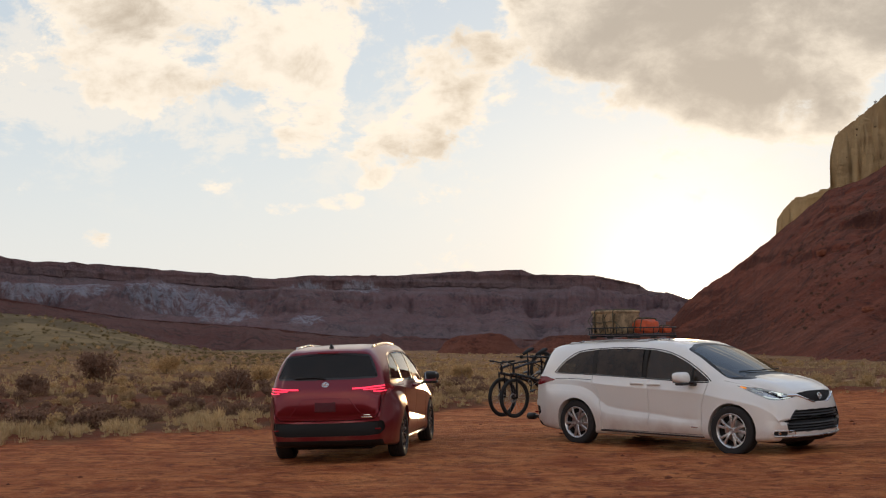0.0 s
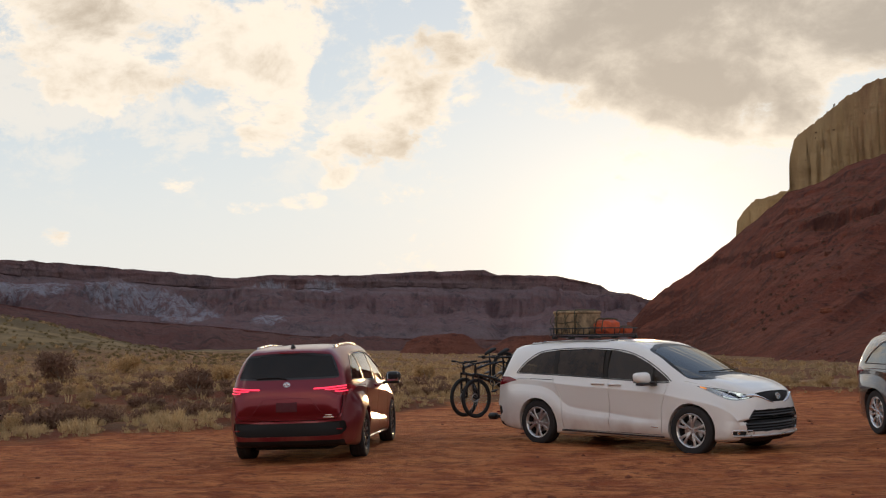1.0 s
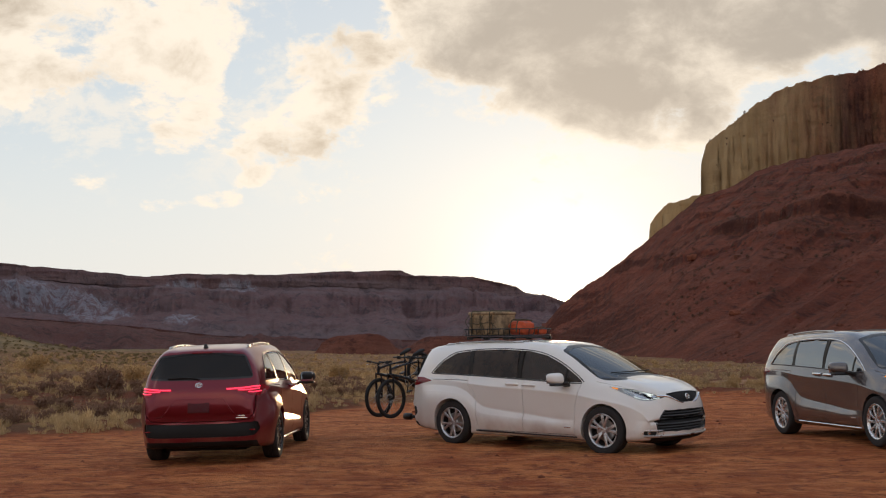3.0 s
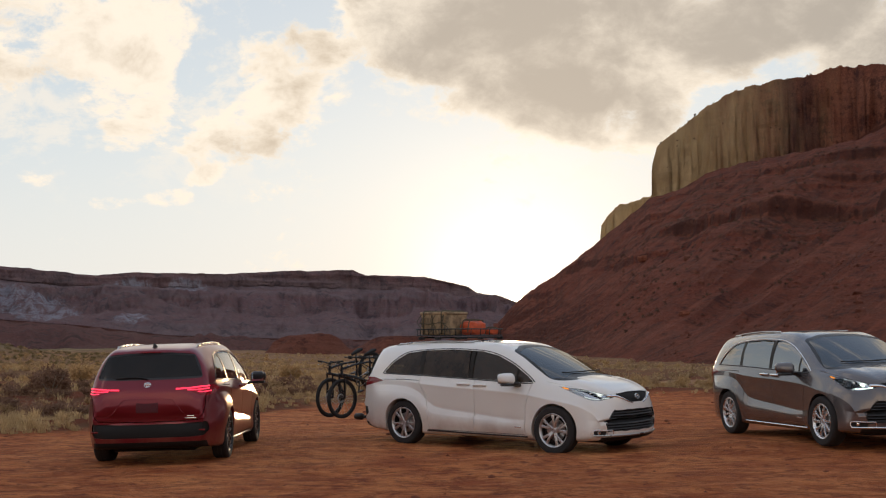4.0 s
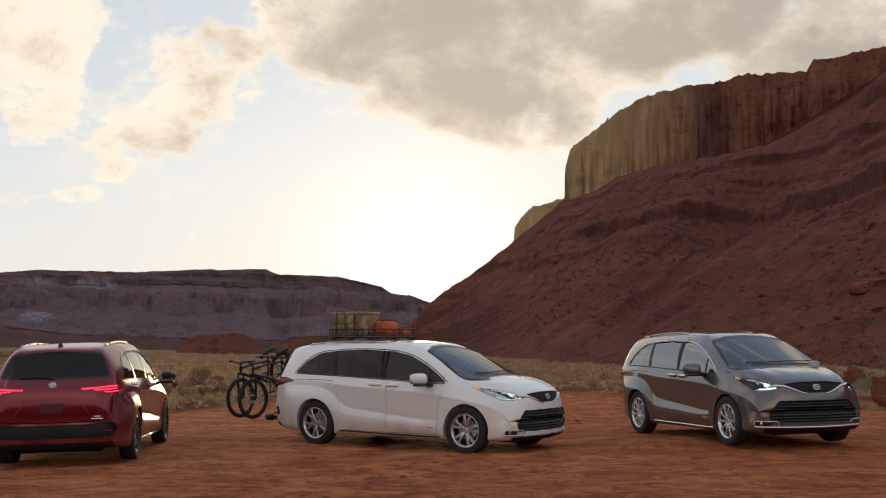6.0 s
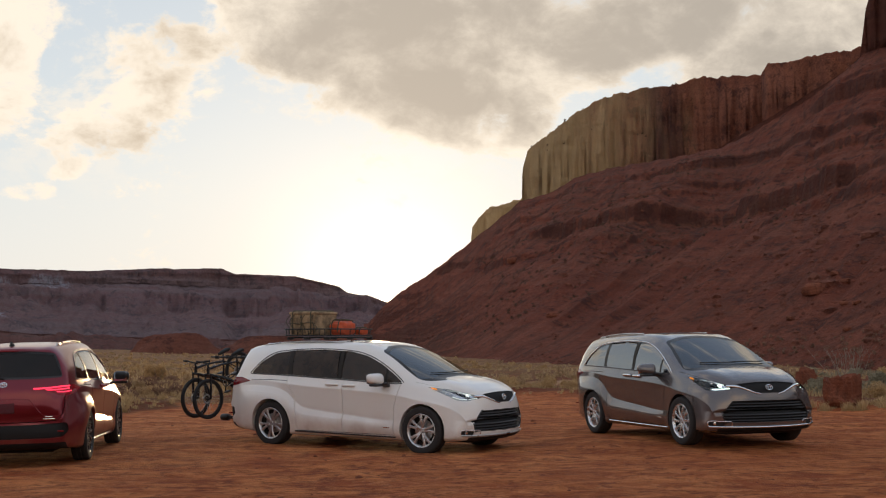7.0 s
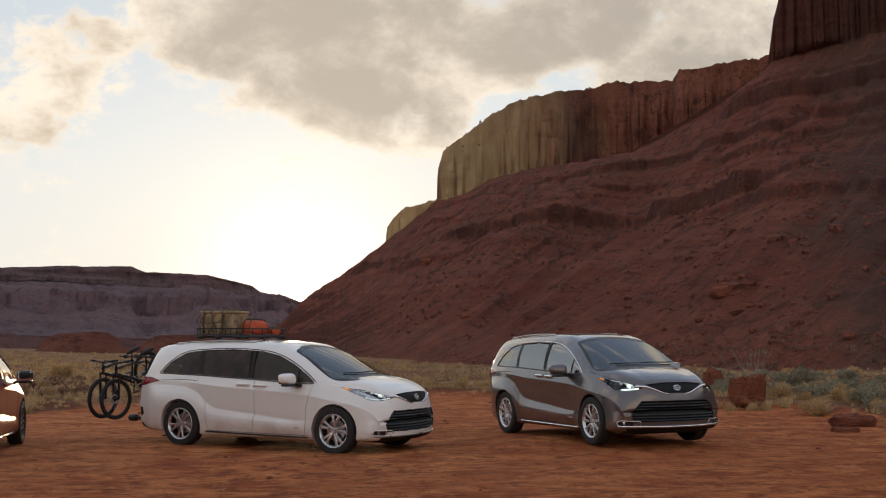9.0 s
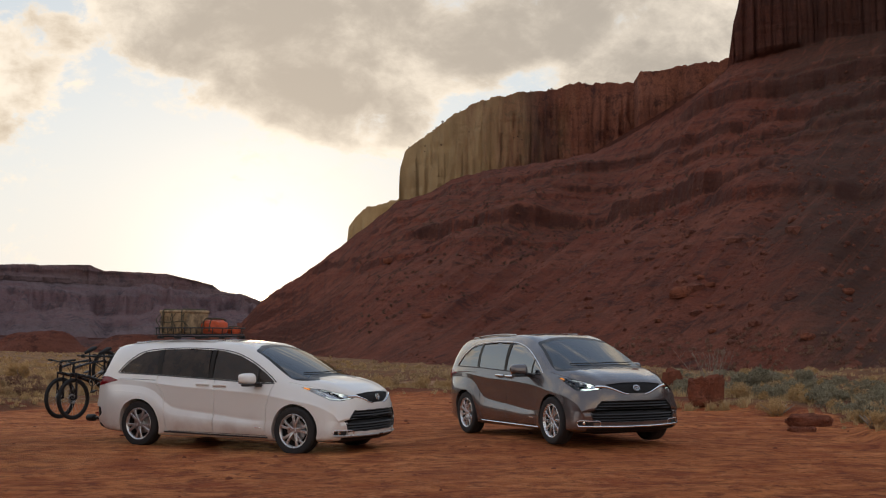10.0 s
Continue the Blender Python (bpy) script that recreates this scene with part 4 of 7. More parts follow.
FLARE_Z = pchip([(-2.68, 0.645), (-2.6, 0.68), (-2.4, 0.86), (-1.9, 0.89), (-1.5, 0.87), (-1.22, 0.79), (-1.02, 0.62), (-0.86, 0.545), (-0.5, 0.515), (0, 0.49), (0.8, 0.455), (1.3, 0.41), (1.53, 0.37), (2.1, 0.36), (2.40, 0.37), (2.46, 0.42), (2.49, 0.51)])


tuck = pchip([(-2.7, 0.012), (-1.2, 0.012), (-0.9, 0.035), (0.9, 0.032), (1.2, 0.012), (2.5, 0.012)])


def part_way(a, b, t):
    return a[0] + (b[0] - a[0]) * t, a[1] + (b[1] - a[1]) * t


def section(x):
    """Half of the body's section at x, from the floor's middle to the roof's middle."""
    zt, zb, zs, ys, ze, ye = TOP(x), BOTTOM(x), BELT(x), BELT_Y(x), EDGE(x), EDGE_Y(x)
    hood = min(max((x - 1.0) / 0.5, 0), 1)
    bulge = 0.022 * (1 - hood)
    flare, scoop, waist = (FLARE_Y(x), FLARE_Z(x)), (SCOOP_Y(x), SCOOP_Z(x)), (WAIST_Y(x), WAIST_Z(x))
    pts = [(0, zb), (FLARE_Y(x) - 0.22, zb), (FLARE_Y(x) - 0.045 - tuck(x), zb + 0.012), (FLARE_Y(x) - tuck(x), zb + 0.3 * (FLARE_Z(x) - zb)), flare, part_way(flare, scoop, 0.2), part_way(flare, scoop, 0.82), scoop, part_way(scoop, waist, 0.14), part_way(scoop, waist, 0.90), waist, part_way(waist, (ys, zs), 0.18), (ys, zs),
           (ys + (ye - ys) * 0.45 + bulge, zs + (ze - zs) * 0.5), (ye + 0.012, ze - 0.25 * min(0.12, max(ze - zs, 0.01))), (ye - 0.05, ze + (zt - ze) * 0.42), (ye * 0.55, ze + (zt - ze) * 0.86), (0, zt)]
    return pts


def body_mesh():
    xs = np.unique(np.concatenate([np.linspace(-2.68, -2.64, 7), np.linspace(-2.64, -2.3, 24), np.linspace(-2.3, 2.3, 120), np.linspace(2.3, 2.46, 14), np.linspace(2.46, 2.49, 7)]).round(4))
    counts = (4, 3, 4, 4, 3, 4, 3, 3, 6, 3, 3, 4, 8, 6, 5, 6, 8)
    rings = []
    for x in xs:
        ctl = [Vector((0, y, z)) for y, z in section(x)]
        ctl = [Vector((0, -ctl[1].y, ctl[1].z))] + ctl + [Vector((0, -ctl[-2].y, ctl[-2].z))]
        half = []
        for i in range(1, len(ctl) - 2):
            a, b, c, d = ctl[i - 1:i + 3]
            # tangents limited by the shorter neighbour, so that creases stay calm
            lb, lp, ln = (c - b).length + 1e-6, (b - a).length + 1e-6, (d - c).length + 1e-6
            mb = ((b - a) / lp * lb + (c - b) / lb * lp) / (lp + lb) * lb if i > 1 else (c - b) * Vector((0, 1, 0)).dot(Vector((0, 1, 0)))
            mc = ((c - b) / lb * ln + (d - c) / ln * lb) / (lb + ln) * lb
            for k in range(counts[i - 1]):
                t = k / counts[i - 1]
                half.append(b * (1 + 2 * t) * (1 - t) ** 2 + mb * t * (1 - t) ** 2 + c * t * t * (3 - 2 * t) + mc * t * t * (t - 1))
        half.append(ctl[-2])
        ring = []
        for p in half + [Vector((0, -q.y, q.z)) for q in half[-2:0:-1]]:
            front, rear = smooth(x, 1.5, 2.45), smooth(-x, 2.0, 2.6)
            bow = 0.26 * float(front) * (abs(p.y) / 0.95) ** 2.4 - 0.13 * float(rear) * (abs(p.y) / 0.95) ** 3
            screen = 0.16 * float(smooth(x, 0.2, 0.7) * smooth(-x, -1.9, -1.35)) * (abs(p.y) / 0.8) ** 2 * float(smooth(p.z, 1.0, 1.15))
            ring.append((x - bow - screen, p.y, p.z))
        rings.append(ring)
    pts = np.array(rings)
    me = grid_mesh("body", pts, closed=True)
    bm = bmesh.new()
    bm.from_mesh(me)
    bm.verts.ensure_lookup_table()
    n = pts.shape[1]
    for ring in (range(n), range(n * (len(pts) - 1), n * len(pts))):
        mid = bm.verts.new(sum((bm.verts[i].co for i in ring), Vector()) / n)
        bm.verts.ensure_lookup_table()
        r = list(ring)
        for k in range(n):
            bm.faces.new((bm.verts[r[k]], bm.verts[r[(k + 1) % n]], mid))
    bmesh.ops.remove_doubles(bm, verts=bm.verts, dist=1e-5)
    return as_mesh(bm, "body")


SOLID = body_mesh()
TREE = BVHTree.FromPolygons([v.co for v in SOLID.vertices], [p.vertices for p in SOLID.polygons])
SOLID_NORMALS = [Vector(n.vector) for n in SOLID.vertex_normals]


def shrunk(me, d):
    out = me.copy()
    c = Vector((-0.095, 0, 0.95))
    out.transform(Matrix.Translation(c) @ Matrix.Diagonal((1 - d / 2.58, 1 - d / 0.9, 1 - d / 0.75, 1)) @ Matrix.Translation(-c))
    return out


def surface_normal(p):
    """The body's smooth normal next to p, and the distance."""
    at, n, i, d = TREE.find_nearest(p)
    poly = SOLID.polygons[i].vertices
    w = poly_3d_calc([SOLID.vertices[v].co for v in poly], at)
    return sum((SOLID_NORMALS[v] * k for v, k in zip(poly, w)), Vector()).normalized(), d


def finish(me, skin=0.02, second=None):
    """Gives the faces that lie on the body its smooth shading; the rest stay flat and take the second material."""
    normals = [None] * len(me.loops)
    for p in me.polygons:
        n, d = surface_normal(p.center)
        on = d < skin and n.dot(p.normal) > 0.55
        p.use_smooth = True
        if second and not on:
            p.material_index = 1
        for k in p.loop_indices:
            normals[k] = surface_normal(me.vertices[me.loops[k].vertex_index].co)[0] if on else p.normal
    me.normals_split_custom_set(normals)
    return me


def even_normals(me):
    """Shades a pane as one smooth sheet: the normals of a low-order surface laid through it."""
    co = np.array([v.co[:] for v in me.vertices])
    y2, z = co[:, 1] ** 2, co[:, 2]
    fit = np.linalg.lstsq(np.stack([np.ones(len(z)), z, z * z, y2, y2 * z], -1), co[:, 0], rcond=None)[0]
    normals = [None] * len(me.loops)
    for p in me.polygons:
        for k in p.loop_indices:
            v = me.vertices[me.loops[k].vertex_index].co
            n = Vector((1, -2 * v.y * (fit[3] + fit[4] * v.z), -(fit[1] + 2 * fit[2] * v.z + fit[4] * v.y ** 2))).normalized()
            side = n.dot(p.normal)
            normals[k] = n if side > 0.6 else -n if side < -0.6 else p.normal
    me.normals_split_custom_set(normals)
    return me


def plate(outline, axis, lo, hi, outer=0.0, deep=0.012, rounded=0.02):
    """A panel of the body's skin inside an outline, set in by outer (or proud, when negative)."""
    shell = cut(shrunk(SOLID, outer), shrunk(SOLID, outer + deep))
    return finish(cut(shell, prism(outline, axis, lo, hi, rounded), "INTERSECT"))


def side_y(x, z):
    hit = TREE.ray_cast(Vector((x, 2, z)), Vector((0, -1, 0)))[0]
    return hit.y if hit else 0.9


def front_x(y, z):
    hit = TREE.ray_cast(Vector((4, y, z)), Vector((-1, 0, 0)))[0]
    return hit.x if hit else 2.3


def rear_x(y, z):
    hit = TREE.ray_cast(Vector((-4, y, z)), Vector((1, 0, 0)))[0]
    return hit.x if hit else -2.6


def top_z(x, y):
    hit = TREE.ray_cast(Vector((x, y, 3)), Vector((0, 0, -1)))[0]
    return hit.z if hit else 1.6


def slot(points, axis, lo, hi, wide=0.010):
    """A narrow cutter along a line, for the gaps between panels."""
    p = [Vector((*q, 0)) for q in points]
    left, right = [], []
    for i, q in enumerate(p):
        d = (p[min(i + 1, len(p) - 1)] - p[max(i - 1, 0)]).normalized()
        n = Vector((-d.y, d.x, 0)) * wide / 2
        left.append((q + n)[:2])
        right.append((q - n)[:2])
    return prism(left + right[::-1], axis, lo, hi)


# outlines seen from the side (x, z), from the front or the back (y, z)
GLASS_SIDE = [(-2.06, 1.205), (-1.2, 1.185), (0.0, 1.135), (0.9, 1.095), (1.13, 1.10), (0.97, 1.215), (0.70, 1.375), (0.36, 1.515), (0.0, 1.585), (-0.6, 1.61), (-1.2, 1.592), (-1.60, 1.545), (-1.86, 1.40)]
SCREEN = [(-0.82, 1.125), (-0.4, 1.178), (0.0, 1.195), (0.4, 1.178), (0.82, 1.125), (0.755, 1.36), (0.655, 1.60), (0.35, 1.668), (0.0, 1.688), (-0.35, 1.668), (-0.655, 1.60), (-0.755, 1.36)]
GLASS_REAR = [(-0.755, 1.232), (-0.4, 1.218), (0.4, 1.218), (0.755, 1.232), (0.70, 1.42), (0.625, 1.575), (0.3, 1.602), (-0.3, 1.602), (-0.625, 1.575), (-0.70, 1.42)]
HEADLAMP = [(1.58, 1.045), (1.95, 1.005), (2.22, 0.945), (2.38, 0.895), (2.34, 0.865), (2.24, 0.835), (2.12, 0.845), (1.88, 0.935)]
TAILLAMP = [(0.36, 1.085), (0.56, 1.105), (0.78, 1.13), (1.02, 1.13), (1.02, 1.02), (0.86, 0.975), (0.74, 0.985), (0.60, 1.05), (0.48, 1.072)]
GRILLE = [(-0.58, 0.69), (0.58, 0.69), (0.66, 0.60), (0.74, 0.50), (0.70, 0.372), (-0.70, 0.372), (-0.74, 0.50), (-0.66, 0.60)]
UPPER_GRILLE = [(-0.50, 0.935), (-0.2, 0.962), (0.2, 0.962), (0.50, 0.935), (0.38, 0.865), (0.18, 0.80), (-0.18, 0.80), (-0.38, 0.865)]
FOG = [(0.70, 0.380), (0.90, 0.388), (0.90, 0.328), (0.70, 0.320)]
BUMPER_BLACK = [(-0.82, 0.615), (-0.4, 0.595), (0.4, 0.595), (0.82, 0.615), (0.84, 0.50), (0.78, 0.42), (0.60, 0.405), (-0.60, 0.405), (-0.78, 0.42), (-0.84, 0.50)]
VALANCE = [(-0.80, 0.345), (0.80, 0.345), (0.82, 0.20), (-0.82, 0.20)]


def wheel_drum(x, y0, y1, radius):
    bm = lathe([(radius, y0), (radius, y1)], 72)
    bm.transform(Matrix.Translation((x, 0, 0.368)))
    return as_mesh(bm, "drum")


def tail_block(s):
    """The space of a tail lamp: its outline from behind, tapering forward along the flank."""
    wedge = prism([(-2.9, 1.25), (-2.5, 1.18), (-2.06, 1.085), (-2.04, 1.07), (-2.14, 1.05), (-2.42, 0.99), (-2.9, 0.93)], "Y", *sorted((s * 0.2, s * 1.4)))
    return cut(prism([(s * y, z) for y, z in TAILLAMP], "X", -3, -1.95, 0.015), wedge, "INTERSECT")


def body_shell():
    outer, inner = SOLID, shrunk(SOLID, 0.04)
    for x in (1.53, -1.53):
        for s in (1, -1):
            lo, hi = sorted((s * 0.60, s * 1.2))
            outer = cut(outer, wheel_drum(x, lo, hi, 0.415))
            lo, hi = sorted((s * 0.56, s * 1.2))
            inner = cut(inner, wheel_drum(x, lo, hi, 0.455))
    me = cut(outer, inner)
    for s in (1, -1):
        lo, hi = sorted((s * 0.4, s * 1.4))
        for outline, r in ((GLASS_SIDE, 0.05), (HEADLAMP, 0.015)):
            me = cut(me, prism(outline, "Y", lo, hi, r))
        me = cut(me, tail_block(s))
        me = cut(me, prism([(s * y, z) for y, z in FOG], "X", 1.9, 3, 0.02))
        lines = ([(1.10, 1.07), (1.06, 0.90), (1.00, 0.70), (0.99, 0.40), (0.985, 0.27)],
                 [(-0.03, 1.12), (-0.02, 0.80), (-0.03, 0.45), (-0.035, 0.27)],
                 [(-1.20, 1.17), (-1.19, 1.04), (-1.07, 0.88), (-1.00, 0.60), (-0.98, 0.27)],
                 [(-1.20, 1.09), (-1.6, 1.10), (-2.04, 1.095)],
                 [(0.985, 0.275), (-0.03, 0.275), (-0.98, 0.275)])
        for line in lines:
            me = cut(me, slot(line, "Y", lo, hi, 0.009))
    for outline, lo, hi, r in ((SCREEN, 0.1, 1.8, 0.06), (GLASS_REAR, -3, -2.3, 0.05), (GRILLE, 2.0, 3, 0.04), (UPPER_GRILLE, 2.0, 3, 0.03), (BUMPER_BLACK, -3, -2.3, 0.03)):
        me = cut(me, prism(outline, "X", lo, hi, r))
    # tailgate and bonnet gaps
    gate = [(-0.80, 1.0), (-0.80, 0.86), (-0.77, 0.72), (-0.70, 0.645), (-0.4, 0.63), (0.4, 0.63), (0.70, 0.645), (0.77, 0.72), (0.80, 0.86), (0.80, 1.0)]
    me = cut(me, slot(gate, "X", -3, -2.35, 0.010))
    for s in (1, -1):
        me = cut(me, slot([(1.36, s * 0.855), (1.6, s * 0.835), (1.95, s * 0.78), (2.14, s * 0.70)], "Z", 0.85, 1.4, 0.009))
    return finish(me, 0.004, True)


BODY = body_shell()


def pane_between(x0, x1, slant=0.10):
    """The part of the side glazing between two pillars."""
    cutter = prism([(x0, 0.9), (x1, 0.9), (x1 - slant, 1.7), (x0 - slant, 1.7)], "Y", 0.3, 1.5)
    return finish(cut(SIDE_GLASS, cutter, "INTERSECT"))


def ring_of(outline, axis, lo, hi, grow, rounded, outer, deep):
    """A frame along the rim of an outline."""
    c = Vector((sum(p[0] for p in outline), sum(p[1] for p in outline))) / len(outline)
    inside = []
    n = len(outline)
    for i, q in enumerate(outline):
        a, b = Vector(outline[i - 1]), Vector(outline[(i + 1) % n])
        d = (b - a).normalized()
        nn = Vector((-d.y, d.x))
        if (c - Vector(q)).dot(nn) < 0:
            nn = -nn
        inside.append(tuple(Vector(q) + nn * grow))
    shell = cut(shrunk(SOLID, outer), shrunk(SOLID, outer + deep))
    me = cut(shell, prism(outline, axis, lo, hi, rounded), "INTERSECT")
    return finish(cut(me, prism(inside, axis, lo - 0.1, hi + 0.1, max(rounded - grow, 0.005))))


SIDE_GLASS = cut(cut(shrunk(SOLID, 0.008), shrunk(SOLID, 0.013)), prism(GLASS_SIDE, "Y", 0.3, 1.4, 0.05), "INTERSECT")
FRONT_QUARTER, FRONT_PANE = pane_between(0.82, 1.3, 0.0), pane_between(-0.07, 0.79, 0.02)
DOOR_PANE, REAR_PANE = pane_between(-1.10, -0.14, 0.10), pane_between(-2.5, -1.17, 0.14)


def pillar(x0, x1, slant):
    shell = cut(cut(shrunk(SOLID, 0.005), shrunk(SOLID, 0.03)), prism(GLASS_SIDE, "Y", 0.3, 1.4, 0.05), "INTERSECT")
    return finish(cut(shell, prism([(x0, 0.9), (x1, 0.9), (x1 - slant, 1.7), (x0 - slant, 1.7)], "Y", 0.3, 1.5), "INTERSECT"))

def wheel_meshes(style):
    """Tyre, rim, spokes, hub and disc of a wheel that stands at the origin, its outer face towards +y."""
    R, W = 0.371, 0.115
    tyre = lathe([(0.252, -0.085), (0.285, -0.108), (0.32, -0.117), (0.352, -0.112), (0.367, -0.092), (R, -0.06), (R - 0.001, -0.032), (R - 0.008, -0.030), (R - 0.008, -0.024), (R, -0.022), (R, 0.022), (R - 0.008, 0.024), (R - 0.008, 0.030), (R - 0.001, 0.032), (R, 0.06), (0.367, 0.092), (0.352, 0.112), (0.335, 0.1165), (0.33, 0.1155), (0.318, 0.118), (0.285, 0.115), (0.262, 0.108), (0.250, 0.09), (0.248, 0.0)], 72, closed=True)
    rim = lathe([(0.228, 0.070), (0.236, 0.090), (0.244, 0.104), (0.256, 0.110), (0.263, 0.106), (0.263, 0.090), (0.250, 0.070)], 72, closed=True)
    barrel = lathe([(0.250, -0.09), (0.264, -0.095), (0.260, -0.08), (0.232, -0.06), (0.222, 0.0), (0.230, 0.072), (0.254, 0.072), (0.245, 0.0)], 48, closed=True)
    backing = lathe([(0.0, 0.0), (0.225, 0.0), (0.225, -0.012), (0.0, -0.012)], 48)
    spokes = []
    pairs, spread, swing = (5, 12.0, 1.5) if style == "twin" else (10, 0.0, 9.0)
    for k in range(pairs):
        for s in ((-1, 1) if spread else (1,)):
            a0, a1 = radians(90 + 360 / pairs * k + s * spread * 0.55), radians(90 + 360 / pairs * k + s * spread + (swing if not spread else s * swing))
            bm = bmesh.new()
            ring = []
            for t in (0.0, 0.3, 0.7, 1.0):
                a, r = a0 + (a1 - a0) * t, 0.045 + 0.200 * t
                y = 0.085 + 0.012 * math.sin(t * math.pi) + 0.012 * t
                w = (0.017 if spread else 0.017) + 0.004 * t + (0.004 if t == 1.0 else 0)
                d = Vector((math.cos(a), 0, math.sin(a)))
                n = Vector((-math.sin(a), 0, math.cos(a)))
                ring.append([bm.verts.new(d * r + n * o + Vector((0, h, 0))) for o, h in ((-w, y - 0.030), (-w, y - 0.006), (-w * 0.7, y), (w * 0.7, y), (w, y - 0.006), (w, y - 0.030))])
            for u, v in zip(ring, ring[1:]):
                for j in range(6):
                    bm.faces.new((u[j], u[(j + 1) % 6], v[(j + 1) % 6], v[j]))
            bm.faces.new(ring[0][::-1])
            bm.faces.new(ring[-1])
            spokes.append(as_mesh(bm, "spoke", True, 35))
    hub = lathe([(0.0, 0.088), (0.028, 0.090), (0.034, 0.084), (0.036, 0.075), (0.07, 0.070), (0.072, 0.03), (0.0, 0.03)], 32)
    disc = lathe([(0.06, 0.02), (0.165, 0.02), (0.165, -0.005), (0.06, -0.005)], 48, closed=True)
    return as_mesh(tyre, "tyre", True, 50), as_mesh(rim, "rim", True, 40), as_mesh(joined(barrel, backing), "barrel", True, 40), spokes, as_mesh(hub, "hub", True, 40), as_mesh(disc, "brake_disc", True, 40)


WHEELS = {"twin": wheel_meshes("twin"), "multi": wheel_meshes("multi")}


def on_side(points, out=0.004):
    return [(x, side_y(x, z) + out, z) for x, z in points]


def on_front(points, out=0.004):
    return [(front_x(y, z) + out, y, z) for y, z in points]


def on_rear(points, out=0.004):
    return [(rear_x(y, z) - out, y, z) for y, z in points]


def dense(points, steps=6):
    return [tuple(p[:2]) for p in spline([(*q, 0) for q in points], steps)]


def closed_dense(points, steps=6):
    return [tuple(p[:2]) for p in spline([(*q, 0) for q in points], steps, True)]


def mirror_meshes():
    shell = box((0.17, 0.27, 0.20), (0.78, 1.115, 1.15), 0.075, segments=5)
    for v in shell.verts:
        t = (v.co.y - 1.0) / 0.25
        v.co.x += -0.06 * max(t, 0) - 0.10 * (v.co.z - 1.15)
        v.co.z = 1.15 + (v.co.z - 1.15) * (1.0 - 0.25 * max(t, 0)) + 0.015 * t
    cap = as_mesh(shell, "cap", True, 60)
    foot = as_mesh(joined(box((0.13, 0.15, 0.05), (0.85, 0.97, 1.065), 0.02, (22, 0, -12)), box((0.15, 0.24, 0.045), (0.775, 1.10, 1.063), 0.02)), "foot", True, 60)
    glass = as_mesh(box((0.008, 0.21, 0.14), (0.682, 1.11, 1.15), 0.003, (0, 0, 12)), "mirror_glass", True, 40)
    return cap, foot, glass


def handle_mesh(x):
    z = 1.035 if x > -0.1 else 1.045
    y = side_y(x, z)
    pull = tube(spline([(x - 0.125, y + 0.004, z), (x - 0.08, y + 0.030, z + 0.004), (x, y + 0.036, z + 0.005), (x + 0.08, y + 0.030, z + 0.004), (x + 0.125, y + 0.004, z)], 5), 0.021, 8)
    return as_mesh(pull, "handle", True, 60)


def rail_mesh():
    line = spline([(-2.0, 0.575, 1.65), (-1.75, 0.585, 1.705), (-1.3, 0.60, 1.745), (-0.8, 0.61, 1.758), (-0.45, 0.61, 1.745), (-0.22, 0.61, 1.70)], 8)
    line = [(p.x, p.y, top_z(p.x, p.y) - 0.012 + 0.036 * math.sin(math.pi * i / (len(line) - 1)) ** 0.55) for i, p in enumerate(line)]
    bars = tube(line, 0.015, 10, flat=0.8)
    feet = [box((0.20, 0.030, 0.045), (x, y, top_z(x, y) + 0.004), 0.012) for x, y in ((-1.84, 0.583), (-0.36, 0.61))]
    return as_mesh(joined(bars, *feet), "roof_rail", True, 60)


def emblem(wide, tall, at_surface, out):
    """A plain ring badge with a bar across it, laid on the skin."""
    ring = [at_surface(wide * math.cos(a), tall * math.sin(a)) for a in (2 * math.pi * k / 28 for k in range(28))]
    small = [at_surface(wide * 0.42 * math.cos(a), tall * 0.86 * math.sin(a)) for a in (2 * math.pi * k / 20 for k in range(20))]
    wideo = [at_surface(wide * 0.80 * math.cos(a), tall * 0.42 * math.sin(a) + tall * 0.45) for a in (2 * math.pi * k / 20 for k in range(20))]
    return as_mesh(joined(tube(ring, out, 6, True), tube(small, out * 0.8, 6, True), tube(wideo, out * 0.8, 6, True)), "emblem", True, 60)


def seat_meshes(x, y, wide=0.50):
    cushion = as_mesh(box((0.52, wide, 0.16), (x + 0.10, y, 0.72), 0.06, (0, -6, 0), 3), "cushion")
    back = as_mesh(box((0.15, wide, 0.66), (x - 0.20, y, 1.05), 0.06, (0, -14, 0), 3), "backrest")
    head = as_mesh(box((0.11, 0.26, 0.19), (x - 0.31, y, 1.44), 0.05, (0, -10, 0), 3), "headrest")
    posts = [as_mesh(tube([(x - 0.275, y + s * 0.06, 1.30), (x - 0.30, y + s * 0.06, 1.40)], 0.007, 6), "headrest_post") for s in (-1, 1)]
    return cushion, back, head, posts


# every part once: name, mesh, what it is made of, parent part, label
KIT = []


def kit(name, me, stuff, under="", label=""):
    KIT.append((name, me, stuff, under, label))


def both(name, me, stuff, under="", label=""):
    """The same part on either side."""
    KIT.append((name, me, stuff, under, label))
    KIT.append((name, mirrored(me), stuff, under, label))


